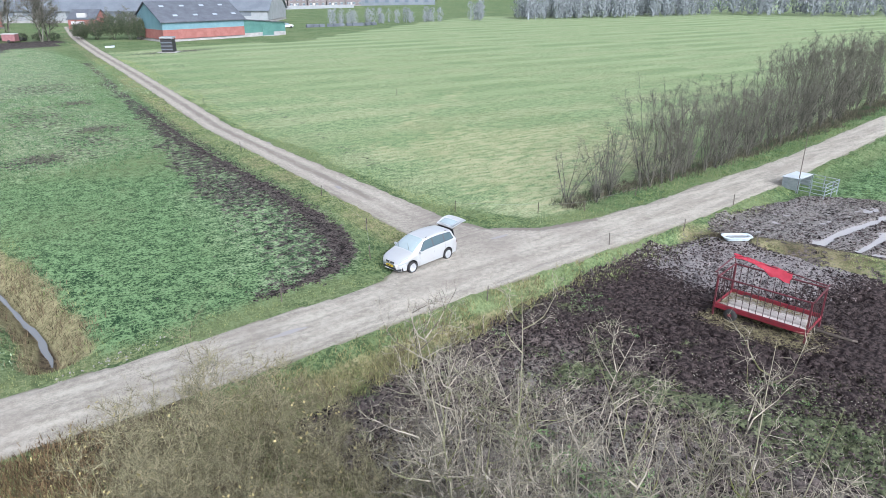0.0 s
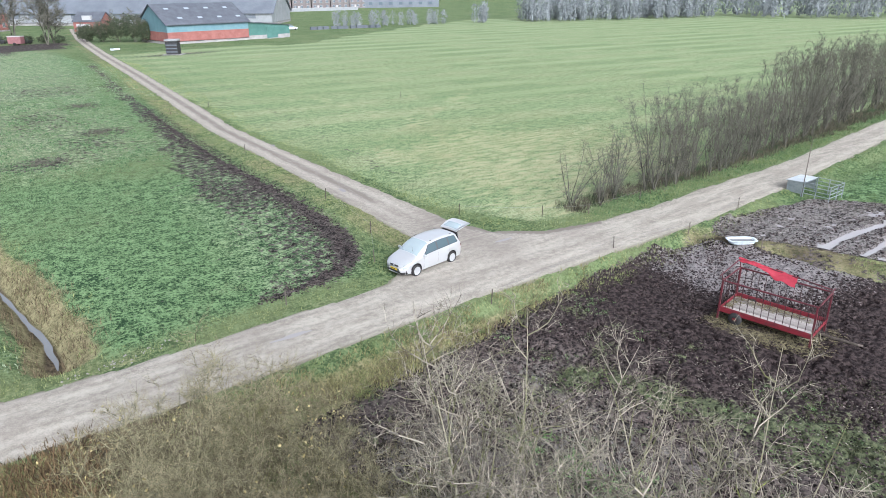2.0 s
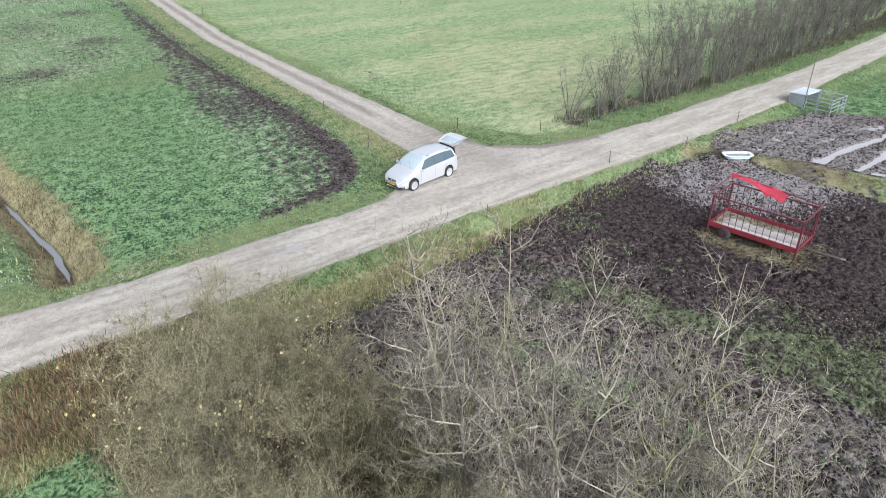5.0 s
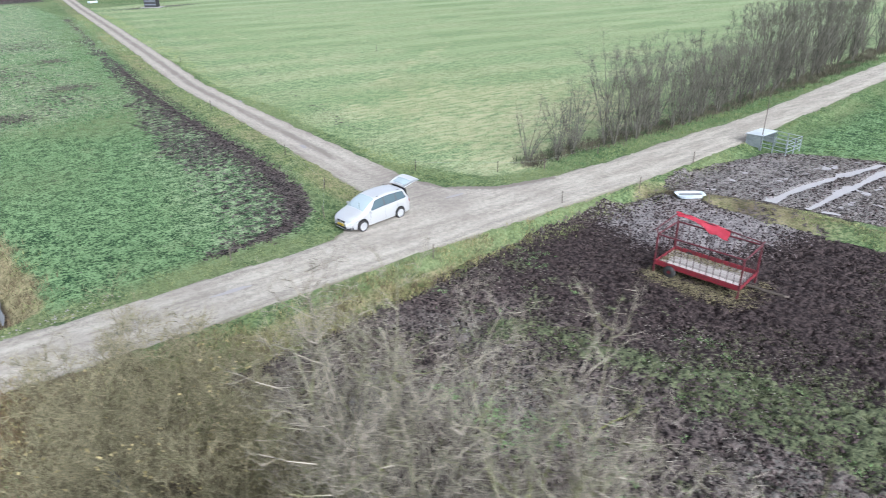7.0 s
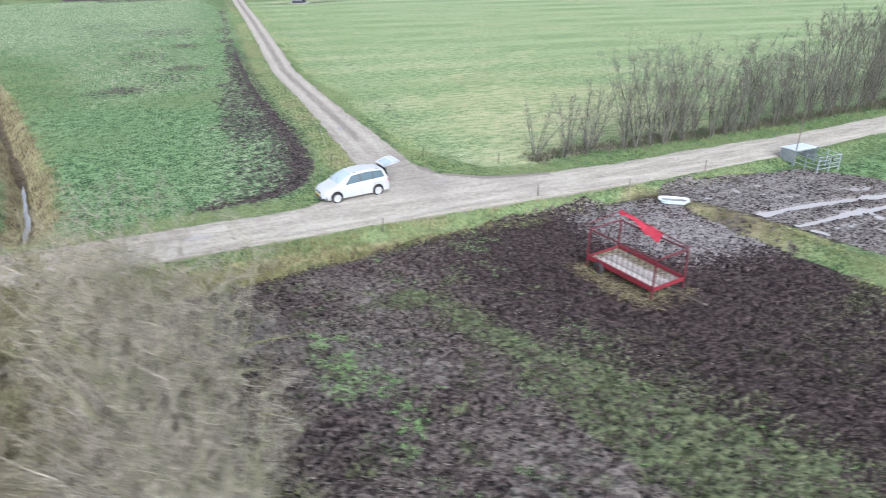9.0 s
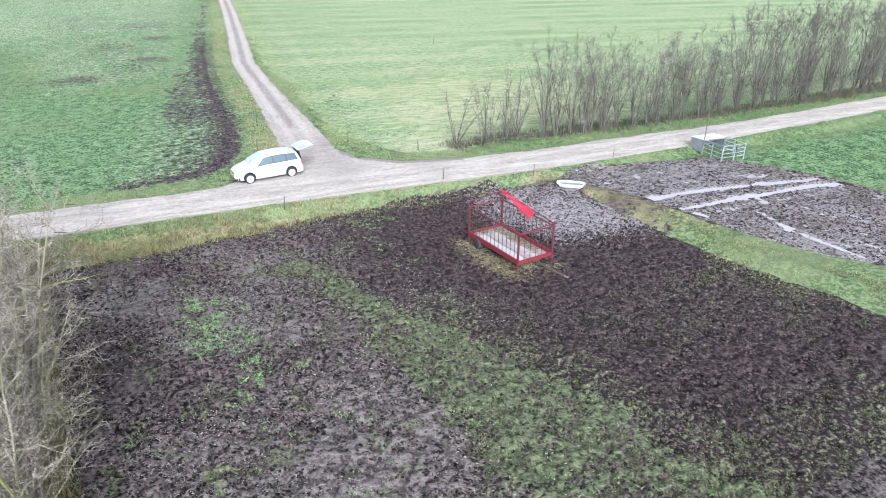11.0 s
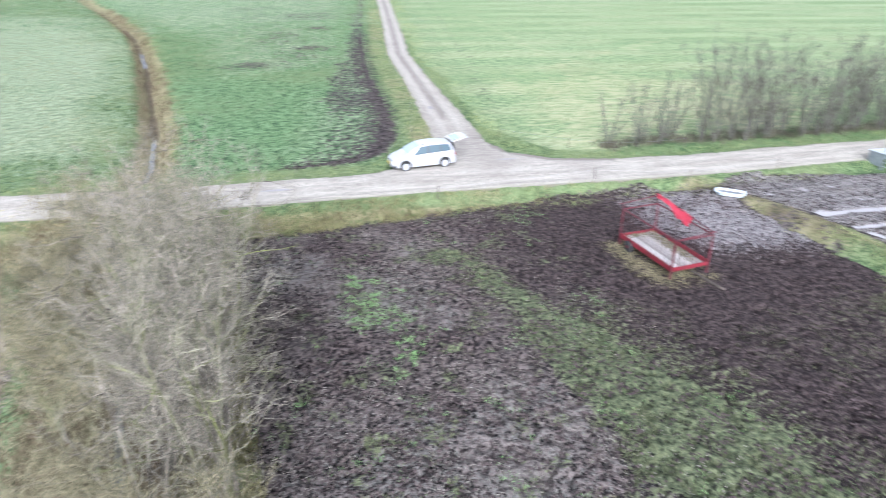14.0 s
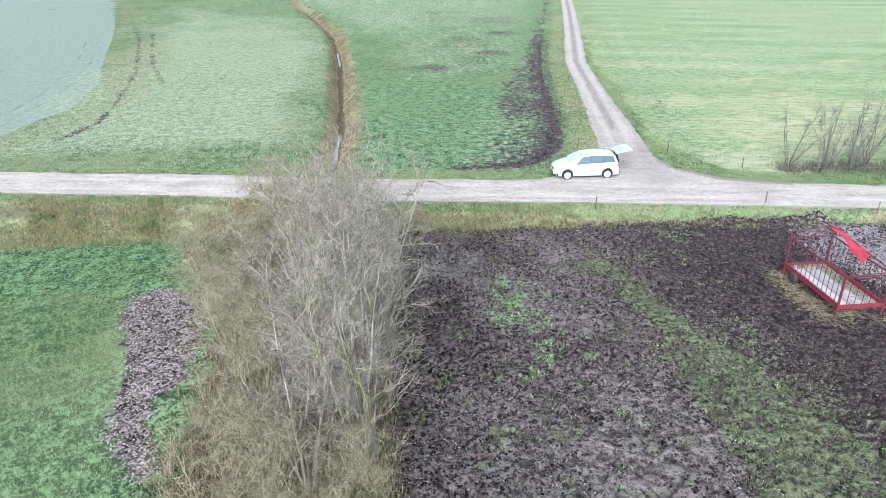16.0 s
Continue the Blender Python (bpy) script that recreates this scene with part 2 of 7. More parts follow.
# ---- ground materials ----
def ground_material():
    m, n, l, p = material("field_ground", 0.95, 0.0, 0.08)
    w = place(n)
    big = noise_node(n, l, 9.0, 5.0, w)
    mid = noise_node(n, l, 0.70, 6.0, w, 0.7)
    fine = noise_node(n, l, 0.17, 4.0, w, 0.7)
    tone = calc(n, l, "ADD", calc(n, l, "MULTIPLY", mid, 0.42), calc(n, l, "MULTIPLY", fine, 0.58))
    grass = blend(n, l, ramp(n, l, tone, 0.43, 0.58), (0.042, 0.074, 0.030), (0.152, 0.205, 0.094))
    grass = blend(n, l, calc(n, l, "MULTIPLY", ramp(n, l, big, 0.42, 0.62), 0.5), grass, (0.165, 0.190, 0.092))

    def over(base, name, colour, lo=0.38, hi=0.62, wobble=0.7, amount=1.0):
        f = calc(n, l, "ADD", attr(n, name), calc(n, l, "MULTIPLY", calc(n, l, "SUBTRACT", tone, 0.5), wobble))
        f = ramp(n, l, f, lo, hi)
        if amount < 1:
            f = calc(n, l, "MULTIPLY", f, amount)
        return blend(n, l, f, base, colour)
    lush = blend(n, l, ramp(n, l, tone, 0.43, 0.57), (0.018, 0.044, 0.019), (0.176, 0.270, 0.126))
    grass = over(grass, "lush", lush, 0.3, 0.75, 0.5)
    # mown rows of the large field
    turn = n.new("ShaderNodeMapping")
    turn.inputs["Rotation"].default_value[2] = radians(14)
    l.new(w, turn.inputs["Vector"])
    rows = []
    for period, bend in ((9.6, 2.4), (3.4, 1.8)):
        wave = n.new("ShaderNodeTexWave")
        wave.wave_type, wave.bands_direction, wave.wave_profile = "BANDS", "Y", "SIN"
        wave.inputs["Scale"].default_value, wave.inputs["Distortion"].default_value = 0.314 / period, bend
        wave.inputs["Detail"].default_value, wave.inputs["Detail Scale"].default_value = 3.0, 0.35
        l.new(turn.outputs[0], wave.inputs["Vector"])
        rows.append(wave.outputs["Fac"])
    drag = n.new("ShaderNodeMapping")
    drag.vector_type = "TEXTURE"
    drag.inputs["Rotation"].default_value[2] = radians(-12)
    drag.inputs["Scale"].default_value = (3.5, 1.0, 1.0)
    l.new(w, drag.inputs["Vector"])
    rake = noise_node(n, l, 0.55, 5.0, drag.outputs[0], 0.6)
    row = blend(n, l, ramp(n, l, tone, 0.40, 0.60), (0.084, 0.132, 0.058), (0.262, 0.330, 0.170))
    cut = blend(n, l, ramp(n, l, tone, 0.40, 0.60), (0.174, 0.200, 0.104), (0.338, 0.366, 0.218))
    streak = calc(n, l, "ADD", calc(n, l, "MULTIPLY", rows[0], 0.34), calc(n, l, "ADD", calc(n, l, "MULTIPLY", rows[1], 0.08), calc(n, l, "MULTIPLY", rake, 0.95)))
    streak = calc(n, l, "ADD", streak, calc(n, l, "MULTIPLY", calc(n, l, "SUBTRACT", big, 0.5), 0.6))
    row = blend(n, l, calc(n, l, "MULTIPLY", ramp(n, l, streak, 0.48, 0.98), 0.9), row, cut)
    patchy = noise_node(n, l, 26.0, 4.0, w)
    row = blend(n, l, calc(n, l, "MULTIPLY", ramp(n, l, patchy, 0.45, 0.58), 0.35), row, (0.128, 0.198, 0.084))
    straw = calc(n, l, "ADD", attr(n, "strawy"), calc(n, l, "MULTIPLY", calc(n, l, "SUBTRACT", rake, 0.5), 1.6))
    row = blend(n, l, calc(n, l, "MULTIPLY", ramp(n, l, straw, 0.38, 0.80), 0.7), row, (0.372, 0.352, 0.212))
    mown_rows = calc(n, l, "MULTIPLY", attr(n, "rows"), calc(n, l, "ADD", calc(n, l, "MULTIPLY", ramp(n, l, patchy, 0.38, 0.60), 0.75), 0.25))
    swath = calc(n, l, "ADD", rows[0], calc(n, l, "MULTIPLY", calc(n, l, "SUBTRACT", rake, 0.5), 0.5))
    row = blend(n, l, calc(n, l, "MULTIPLY", ramp(n, l, swath, 0.50, 0.95), calc(n, l, "MULTIPLY", mown_rows, 0.40)), row, (0.108, 0.168, 0.074))
    row = blend(n, l, calc(n, l, "MULTIPLY", ramp(n, l, swath, 0.50, 0.05), calc(n, l, "MULTIPLY", mown_rows, 0.36)), row, (0.362, 0.390, 0.236))
    grass = over(grass, "stubble", row, 0.35, 0.65, 0.35)
    pale = blend(n, l, ramp(n, l, tone, 0.35, 0.65), (0.132, 0.170, 0.124), (0.222, 0.262, 0.206))
    grass = over(grass, "pale", pale, 0.42, 0.58, 0.15)
    dry = blend(n, l, ramp(n, l, tone, 0.36, 0.64), (0.105, 0.095, 0.048), (0.286, 0.262, 0.146))
    grass = over(grass, "dry", dry, 0.32, 0.72, 0.9)
    rust = blend(n, l, ramp(n, l, tone, 0.36, 0.64), (0.030, 0.024, 0.017), (0.132, 0.108, 0.070))
    grass = over(grass, "rust", rust, 0.35, 0.70, 0.7)
    bleached = blend(n, l, ramp(n, l, tone, 0.42, 0.58), (0.100, 0.132, 0.074), (0.320, 0.362, 0.232))
    frost = over(grass, "worn", bleached, 0.40, 0.80, 1.1, 0.85)
    soil = blend(n, l, ramp(n, l, tone, 0.42, 0.60), (0.006, 0.005, 0.005), (0.120, 0.103, 0.095))
    clump = calc(n, l, "ADD", calc(n, l, "MULTIPLY", noise_node(n, l, 0.50, 3.0, w, 0.6), 0.6), calc(n, l, "MULTIPLY", fine, 0.4))
    f = calc(n, l, "ADD", attr(n, "mud"), calc(n, l, "MULTIPLY", calc(n, l, "SUBTRACT", clump, 0.5), 2.4))
    c = blend(n, l, ramp(n, l, f, 0.45, 0.55), frost, soil)
    l.new(c, p.inputs["Base Color"])
    bump(n, l, p, tone, 1.0, 0.16)
    return m


def mud_material():
    m, n, l, p = material("trodden_mud", 0.85, 0.0, 0.12)
    w = place(n)
    big = noise_node(n, l, 3.0, 5.0, w)
    mid = noise_node(n, l, 0.22, 5.0, w, 0.62)
    fine = noise_node(n, l, 0.09, 3.0, w, 0.6)
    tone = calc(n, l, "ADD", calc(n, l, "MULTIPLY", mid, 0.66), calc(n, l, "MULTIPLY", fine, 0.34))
    # hollows of the bump are painted near black, adding to their shade
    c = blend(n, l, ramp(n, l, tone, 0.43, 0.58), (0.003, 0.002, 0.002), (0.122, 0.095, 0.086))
    big = calc(n, l, "ADD", calc(n, l, "MULTIPLY", big, 0.38), calc(n, l, "MULTIPLY", tone, 0.62))
    bare = calc(n, l, "MULTIPLY", ramp(n, l, big, 0.45, 0.59), calc(n, l, "ADD", calc(n, l, "MULTIPLY", attr(n, "litter"), 0.95), 0.02))
    c = blend(n, l, bare, c, (0.150, 0.130, 0.116))
    smear = calc(n, l, "SUBTRACT", 0.62, calc(n, l, "MULTIPLY", attr(n, "litter"), 0.775))
    smear.node.use_clamp = True
    c = blend(n, l, calc(n, l, "MULTIPLY", smear, 0.98), c, (0.019, 0.013, 0.013))
    litter = noise_node(n, l, 0.16, 3.0, w, 0.6, 1.0)
    lit = ramp(n, l, calc(n, l, "ADD", calc(n, l, "MULTIPLY", litter, 0.7), calc(n, l, "MULTIPLY", attr(n, "litter"), 0.28)), 0.60, 0.70)
    c = blend(n, l, calc(n, l, "MULTIPLY", lit, 0.75), c, (0.150, 0.146, 0.128))
    green = blend(n, l, ramp(n, l, tone, 0.36, 0.66), (0.026, 0.036, 0.018), (0.140, 0.156, 0.084))
    f = calc(n, l, "ADD", attr(n, "grassy"), calc(n, l, "MULTIPLY", calc(n, l, "SUBTRACT", tone, 0.5), 2.6))
    c = blend(n, l, ramp(n, l, f, 0.62, 0.84), c, green)
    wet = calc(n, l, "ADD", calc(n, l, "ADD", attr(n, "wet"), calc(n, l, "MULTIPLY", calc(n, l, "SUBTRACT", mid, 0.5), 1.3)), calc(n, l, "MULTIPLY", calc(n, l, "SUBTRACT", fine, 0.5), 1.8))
    wet_sheen = ramp(n, l, wet, 0.52, 0.70)
    # the sky's sheen on wet mud is painted in as a pale tone
    c = blend(n, l, calc(n, l, "MULTIPLY", wet_sheen, 0.75), c, (0.265, 0.246, 0.240))
    l.new(c, p.inputs["Base Color"])
    r = calc(n, l, "SUBTRACT", calc(n, l, "ADD", calc(n, l, "MULTIPLY", fine, 0.3), 0.68), calc(n, l, "MULTIPLY", wet_sheen, 0.62))
    l.new(r, p.inputs["Roughness"])
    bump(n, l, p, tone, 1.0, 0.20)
    return m


def gravel_material(name, heading):
    m, n, l, p = material(name, 0.9, 0.0, 0.3)
    w = place(n)
    big = noise_node(n, l, 4.0, 5.0, w)
    along = n.new("ShaderNodeMapping")
    along.vector_type = "TEXTURE"
    along.inputs["Rotation"].default_value[2] = radians(heading)
    along.inputs["Scale"].default_value = (6.0, 1.0, 1.0)
    l.new(w, along.inputs["Vector"])
    mid = noise_node(n, l, 0.45, 6.0, along.outputs[0], 0.6)
    spot = noise_node(n, l, 0.30, 5.0, w, 0.7)
    fine = noise_node(n, l, 0.05, 3.0, w, 0.8)
    tone = calc(n, l, "ADD", calc(n, l, "MULTIPLY", calc(n, l, "ADD", calc(n, l, "MULTIPLY", mid, 0.5), calc(n, l, "MULTIPLY", spot, 0.5)), 0.6), calc(n, l, "MULTIPLY", fine, 0.4))
    c = blend(n, l, ramp(n, l, tone, 0.40, 0.60), (0.198, 0.180, 0.149), (0.380, 0.351, 0.294))
    c = blend(n, l, calc(n, l, "MULTIPLY", ramp(n, l, big, 0.46, 0.66), 0.45), c, (0.205, 0.180, 0.153))
    f = calc(n, l, "ADD", attr(n, "weedy"), calc(n, l, "MULTIPLY", calc(n, l, "SUBTRACT", tone, 0.5), 1.6))
    c = blend(n, l, calc(n, l, "MULTIPLY", ramp(n, l, f, 0.42, 0.75), 0.8), c, (0.120, 0.112, 0.072))
    soil = calc(n, l, "ADD", attr(n, "soil"), calc(n, l, "MULTIPLY", calc(n, l, "SUBTRACT", mid, 0.5), 1.4))
    c = blend(n, l, calc(n, l, "MULTIPLY", ramp(n, l, soil, 0.36, 0.82), 0.85), c, (0.150, 0.129, 0.110))
    worn = calc(n, l, "MULTIPLY", attr(n, "wheel"), ramp(n, l, tone, 0.30, 0.60))
    c = blend(n, l, calc(n, l, "MULTIPLY", worn, 0.6), c, (0.425, 0.393, 0.325))
    l.new(c, p.inputs["Base Color"])
    bump(n, l, p, tone, 0.6, 0.03)
    return m


def water_material(name, tint):
    m, n, l, p = material(name, 0.06, 0.0, 0.5)
    p.inputs["Base Color"].default_value = rgba(tint)
    p.inputs["IOR"].default_value = 1.33
    bump(n, l, p, noise_node(n, l, 0.18, 4.0, place(n)), 0.5, 0.03)
    return m


MAT_GROUND, MAT_MUD, MAT_GRAVEL, MAT_TRACK = ground_material(), mud_material(), gravel_material("road_gravel", -8), gravel_material("track_gravel", 77)
MAT_WATER = water_material("ditch_water", (0.150, 0.155, 0.155))
# pale tint carries part of the reflected sky besides the muddy water's own colour
MAT_PUDDLE = water_material("sky_pale_puddle_water", (0.32, 0.305, 0.296))
MAT_GREEN = varied("green_grass", (0.030, 0.072, 0.034), (0.160, 0.240, 0.114), noise_size=1.3, patch=(0.140, 0.178, 0.092))
MAT_LUSH = varied("lush_meadow_grass", (0.026, 0.066, 0.026), (0.130, 0.208, 0.088), noise_size=1.4, patch=(0.105, 0.150, 0.052))
MAT_VERGE = varied("verge_grass", (0.072, 0.100, 0.038), (0.285, 0.312, 0.132), patch=(0.130, 0.168, 0.062))
MAT_BRACKEN = varied("dead_bracken", (0.040, 0.028, 0.015), (0.170, 0.118, 0.062))
MAT_MEADOW = varied("meadow_grass", (0.110, 0.150, 0.090), (0.285, 0.345, 0.225))
MAT_FROST = varied("pale_tufts", (0.095, 0.110, 0.066), (0.290, 0.305, 0.205))
MAT_MOWN = varied("mown_tufts", (0.095, 0.138, 0.064), (0.275, 0.318, 0.172))
MAT_WEED = varied("mud_weeds", (0.018, 0.026, 0.013), (0.150, 0.162, 0.085))
MAT_DRY = varied("dry_grass", (0.075, 0.073, 0.030), (0.275, 0.252, 0.122), patch=(0.095, 0.135, 0.050))
MAT_RUST = varied("withered_grass", (0.040, 0.030, 0.019), (0.168, 0.130, 0.078))
MAT_REED = varied("dry_reed", (0.044, 0.037, 0.022), (0.220, 0.184, 0.108), patch=(0.098, 0.078, 0.048))
MAT_LITTER = varied("hedge_litter", (0.034, 0.034, 0.024), (0.135, 0.125, 0.085), patch=(0.050, 0.080, 0.036))
MAT_CHIP = varied("dead_leaf_litter", (0.012, 0.009, 0.009), (0.325, 0.280, 0.256))
MAT_STRAW = varied("straw", (0.050, 0.044, 0.024), (0.225, 0.200, 0.118))
MAT_STALK = varied("dead_stalks", (0.045, 0.040, 0.034), (0.275, 0.255, 0.215))
MAT_ROSETTE = varied("weed_rosettes", (0.060, 0.125, 0.042), (0.240, 0.360, 0.150))
MAT_PALE_BARK = varied("lichen_bark", (0.056, 0.050, 0.038), (0.310, 0.280, 0.222), noise_size=1.2, patch=(0.172, 0.180, 0.088))
MAT_BROWN_BARK = varied("willow_bark", (0.034, 0.031, 0.020), (0.306, 0.278, 0.168), noise_size=1.6, patch=(0.150, 0.156, 0.078))
MAT_MOSS_BARK = varied("mossy_bark", (0.090, 0.095, 0.035), (0.250, 0.235, 0.170), noise_size=0.8, patch=(0.170, 0.190, 0.050))
MAT_DARK_BARK = varied("hedge_bark", (0.030, 0.030, 0.023), (0.162, 0.157, 0.126), noise_size=1.5, patch=(0.090, 0.093, 0.062))
# distance haze is put into this bark colour: paler and bluer than near twigs
MAT_HAZED_BARK = varied("hazed_distant_twigs", (0.150, 0.168, 0.178), (0.255, 0.275, 0.285), noise_size=4.0)
MAT_EVERGREEN = varied("evergreen_leaves", (0.030, 0.045, 0.028), (0.090, 0.105, 0.060))
MAT_YELLOW_LEAF = varied("yellow_leaves", (0.160, 0.135, 0.055), (0.400, 0.345, 0.165))


# ---- building helpers ----
def mesh_of(name, verts, faces, mat, shade=False):
    me = bpy.data.meshes.new(name)
    me.from_pydata([tuple(v) for v in verts], [], [tuple(f) for f in faces])
    if mat:
        me.materials.append(mat)
    if shade:
        me.polygons.foreach_set("use_smooth", [True] * len(me.polygons))
    me.update()
    return me


def part(name, data, mat, parent, label=""):
    """Links a bmesh or a mesh as one object under a thing or under a part."""
    if isinstance(data, bmesh.types.BMesh):
        me = bpy.data.meshes.new(name)
        data.to_mesh(me)
        data.free()
        me.materials.append(mat)
    else:
        me = data
        if mat and not me.materials:
            me.materials.append(mat)
    ob = new(name, me)
    ob.parent = parent
    return tagged(ob, label)


def thing(name, m, label, category, group="", kind=""):
    ob = new(name)
    ob.empty_display_size = 0.2
    ob.matrix_world = m
    return tagged(ob, label, category, group, kind)


def add_box(bm, size, at, bevel=0.0, turn=None):
    got = bmesh.ops.create_cube(bm, size=1.0)
    vs = got["verts"]
    bmesh.ops.scale(bm, vec=size, verts=vs)
    if bevel:
        es = list({e for v in vs for e in v.link_edges})
        done = bmesh.ops.bevel(bm, geom=es, offset=bevel, segments=2, affect="EDGES", profile=0.5)
        vs = list({v for f in done["faces"] for v in f.verts} | {v for v in vs if v.is_valid})
    mat = Matrix.Translation(at) @ (turn or Matrix.Identity(4))
    bmesh.ops.transform(bm, matrix=mat, verts=vs)
    return vs


def box(size, at, bevel=0.0, turn=None):
    bm = bmesh.new()
    add_box(bm, size, at, bevel, turn)
    return bm


def add_tube(bm, a, b, r, sides=8, r2=None):
    a, b = Vector(a), Vector(b)
    d = b - a
    got = bmesh.ops.create_cone(bm, cap_ends=True, segments=sides, radius1=r, radius2=r if r2 is None else r2, depth=d.length)
    turn = d.to_track_quat("Z", "Y").to_matrix().to_4x4()
    spin = Matrix.Rotation(math.pi / sides, 4, "Z")
    bmesh.ops.transform(bm, matrix=Matrix.Translation((a + b) / 2) @ turn @ spin, verts=got["verts"])


def tube(a, b, r, sides=8, r2=None):
    bm = bmesh.new()
    add_tube(bm, a, b, r, sides, r2)
    return bm


def lathe(profile, sides=28, axis="Y"):
    """A turned shape from (radius, along) pairs."""
    verts, faces = [], []
    for r, a in profile:
        for k in range(sides):
            t = 2 * math.pi * k / sides
            verts.append((r * math.cos(t), a, r * math.sin(t)) if axis == "Y" else (r * math.cos(t), r * math.sin(t), a))
    for i in range(len(profile) - 1):
        for k in range(sides):
            k2 = (k + 1) % sides
            faces.append((i * sides + k, i * sides + k2, (i + 1) * sides + k2, (i + 1) * sides + k))
    return verts, faces


def sheet(name, xs, ys, zfun, mat, keep=None, attrs=None):
    """A grid of ground; keep drops the cells that it answers with False, attrs gives a value a point."""
    X, Y = np.meshgrid(xs, ys)
    x, y = X.ravel(), Y.ravel()
    z = zfun(x, y)
    nx, ny = len(xs), len(ys)
    i, j = np.meshgrid(np.arange(nx - 1), np.arange(ny - 1))
    a = (j * nx + i).ravel()
    quads = np.stack([a, a + 1, a + nx + 1, a + nx], 1)
    values = {k: f(x, y) for k, f in (attrs or {}).items()}
    if keep is not None:
        ok = keep(x, y)
        quads = quads[ok[quads].any(1)]
        used = np.unique(quads)
        back = np.zeros(len(x), int)
        back[used] = np.arange(len(used))
        quads, x, y, z = back[quads], x[used], y[used], z[used]
        values = {k: v[used] for k, v in values.items()}
    me = bpy.data.meshes.new(name)
    me.from_pydata(np.stack([x, y, z], 1).tolist(), [], quads.tolist())
    for k, v in values.items():
        me.attributes.new(k, "FLOAT", "POINT").data.foreach_set("value", np.clip(v, 0, 1).astype(np.float32))
    me.polygons.foreach_set("use_smooth", [True] * len(me.polygons))
    me.materials.append(mat)
    me.update()
    return new(name, me)


# ---- ground ----
def inside(poly, soft=1.0, wob=1.0, size=3.0):
    return lambda x, y: smooth(soft, -soft, area_dist(x, y, poly) + wob * fbm(x, y, size, 3, 7))


def strip(pts, half, soft=0.6, wob=0.6):
    return lambda x, y: smooth(half + soft, half - soft, line_dist(x, y, pts)[0] + wob * fbm(x, y, 2.0, 3, 8))


def dry_mask(x, y):
    edge = np.interp(x, [p[0] for p in ROAD], [p[1] for p in ROAD])
    bank = smooth(2.6, 3.4, edge - y) * smooth(-6.6, -5.6, y) * smooth(17, 12, x) * (0.54 + 0.10 * smooth(-13, -10, x) * smooth(4, -2, x))
    rim = smooth(1.5, -1.0, area_dist(x, y, PALE_RIM)) * smooth(-0.2, 0.6, area_dist(x, y, PALE_FIELD)) * 0.42 * smooth(220, 120, y)
    ridge = strip(RIDGE, 2.6, 0.8, 1.2)(x, y) * (0.62 + 0.3 * fbm(x, y, 2, 2, 38)) * smooth(-24, -15, y)
    side = smooth(5.0, 3.0, line_dist(x, y, TRACK)[0]) * (0.48 + 0.35 * fbm(x, y, 3, 2, 27)) * (x < np.interp(y, [p[1] for p in TRACK], [p[0] for p in TRACK]))
    row = strip(SOUTH_DITCH, 3.6)(x, y) * 0.35
    ditch = np.maximum(strip(DITCH, 1.2)(x, y) * 0.8, strip([(p[0] + 0.8, p[1]) for p in DITCH], 1.1, 0.5, 0.8)(x, y) * 0.75)
    field = smooth(0.02, 0.22, fbm(x, y, 9.0, 3, 16)) * 0.42 * smooth(14, 20, x) * smooth(8, 13, y) * smooth(75, 50, np.hypot(x, y))
    shoulder = smooth(1.8, 0.4, np.abs(road_gap(x, y) - 0.8)) * (0.34 + 0.4 * fbm(x, y, 2.4, 3, 121)) * smooth(14, 8, x) * (y > np.interp(x, [p[0] for p in ROAD], [p[1] for p in ROAD]))
    return np.maximum.reduce([bank, rim, ridge, side, row, ditch, field, shoulder])


def lush_mask(x, y):
    west = smooth(2, -2, area_dist(x, y, [(-15, 3), (-2, 2.2), (0.8, 6), (4.0, 20), (7.8, 40), (13.5, 66), (24, 115), (30, 150), (-40, 150), (-25, 95), (-17, 50), (-15, 20)]))
    south = smooth(-5, -6.5, y) * smooth(-17, -19, x)
    east = smooth(3, -2, area_dist(x, y, [(31, -10.5), (57, -11.5), (150, -16), (260, -120), (60, -120), (30, -30), (35, -20)]))
    verge = smooth(2.4, 0.8, np.abs(road_gap(x, y) - 0.6)) * 0.30
    margin = smooth(9, 6.5, line_dist(x, y, TRACK)[0] + 2 * fbm(x, y, 4, 2, 15)) * smooth(-0.5, 0.5, area_dist(x, y, [(-60, -10), (4.6, -10), (6.3, 8.5), (11.8, 42.8), (24.7, 97.2), (41.3, 168.7), (-60, 170)])) * 0.25 * (y > 2)
    return np.maximum.reduce([margin, west * (0.62 + 0.9 * fbm(x, y, 22, 2, 2)), south * (0.50 + 0.45 * smooth(-13.5, -8.5, y + 5 * fbm(x, y, 4, 3, 26)) + 0.9 * fbm(x, y, 6, 3, 14)), east * (0.70 + 0.4 * fbm(x, y, 8, 2, 19)), verge])


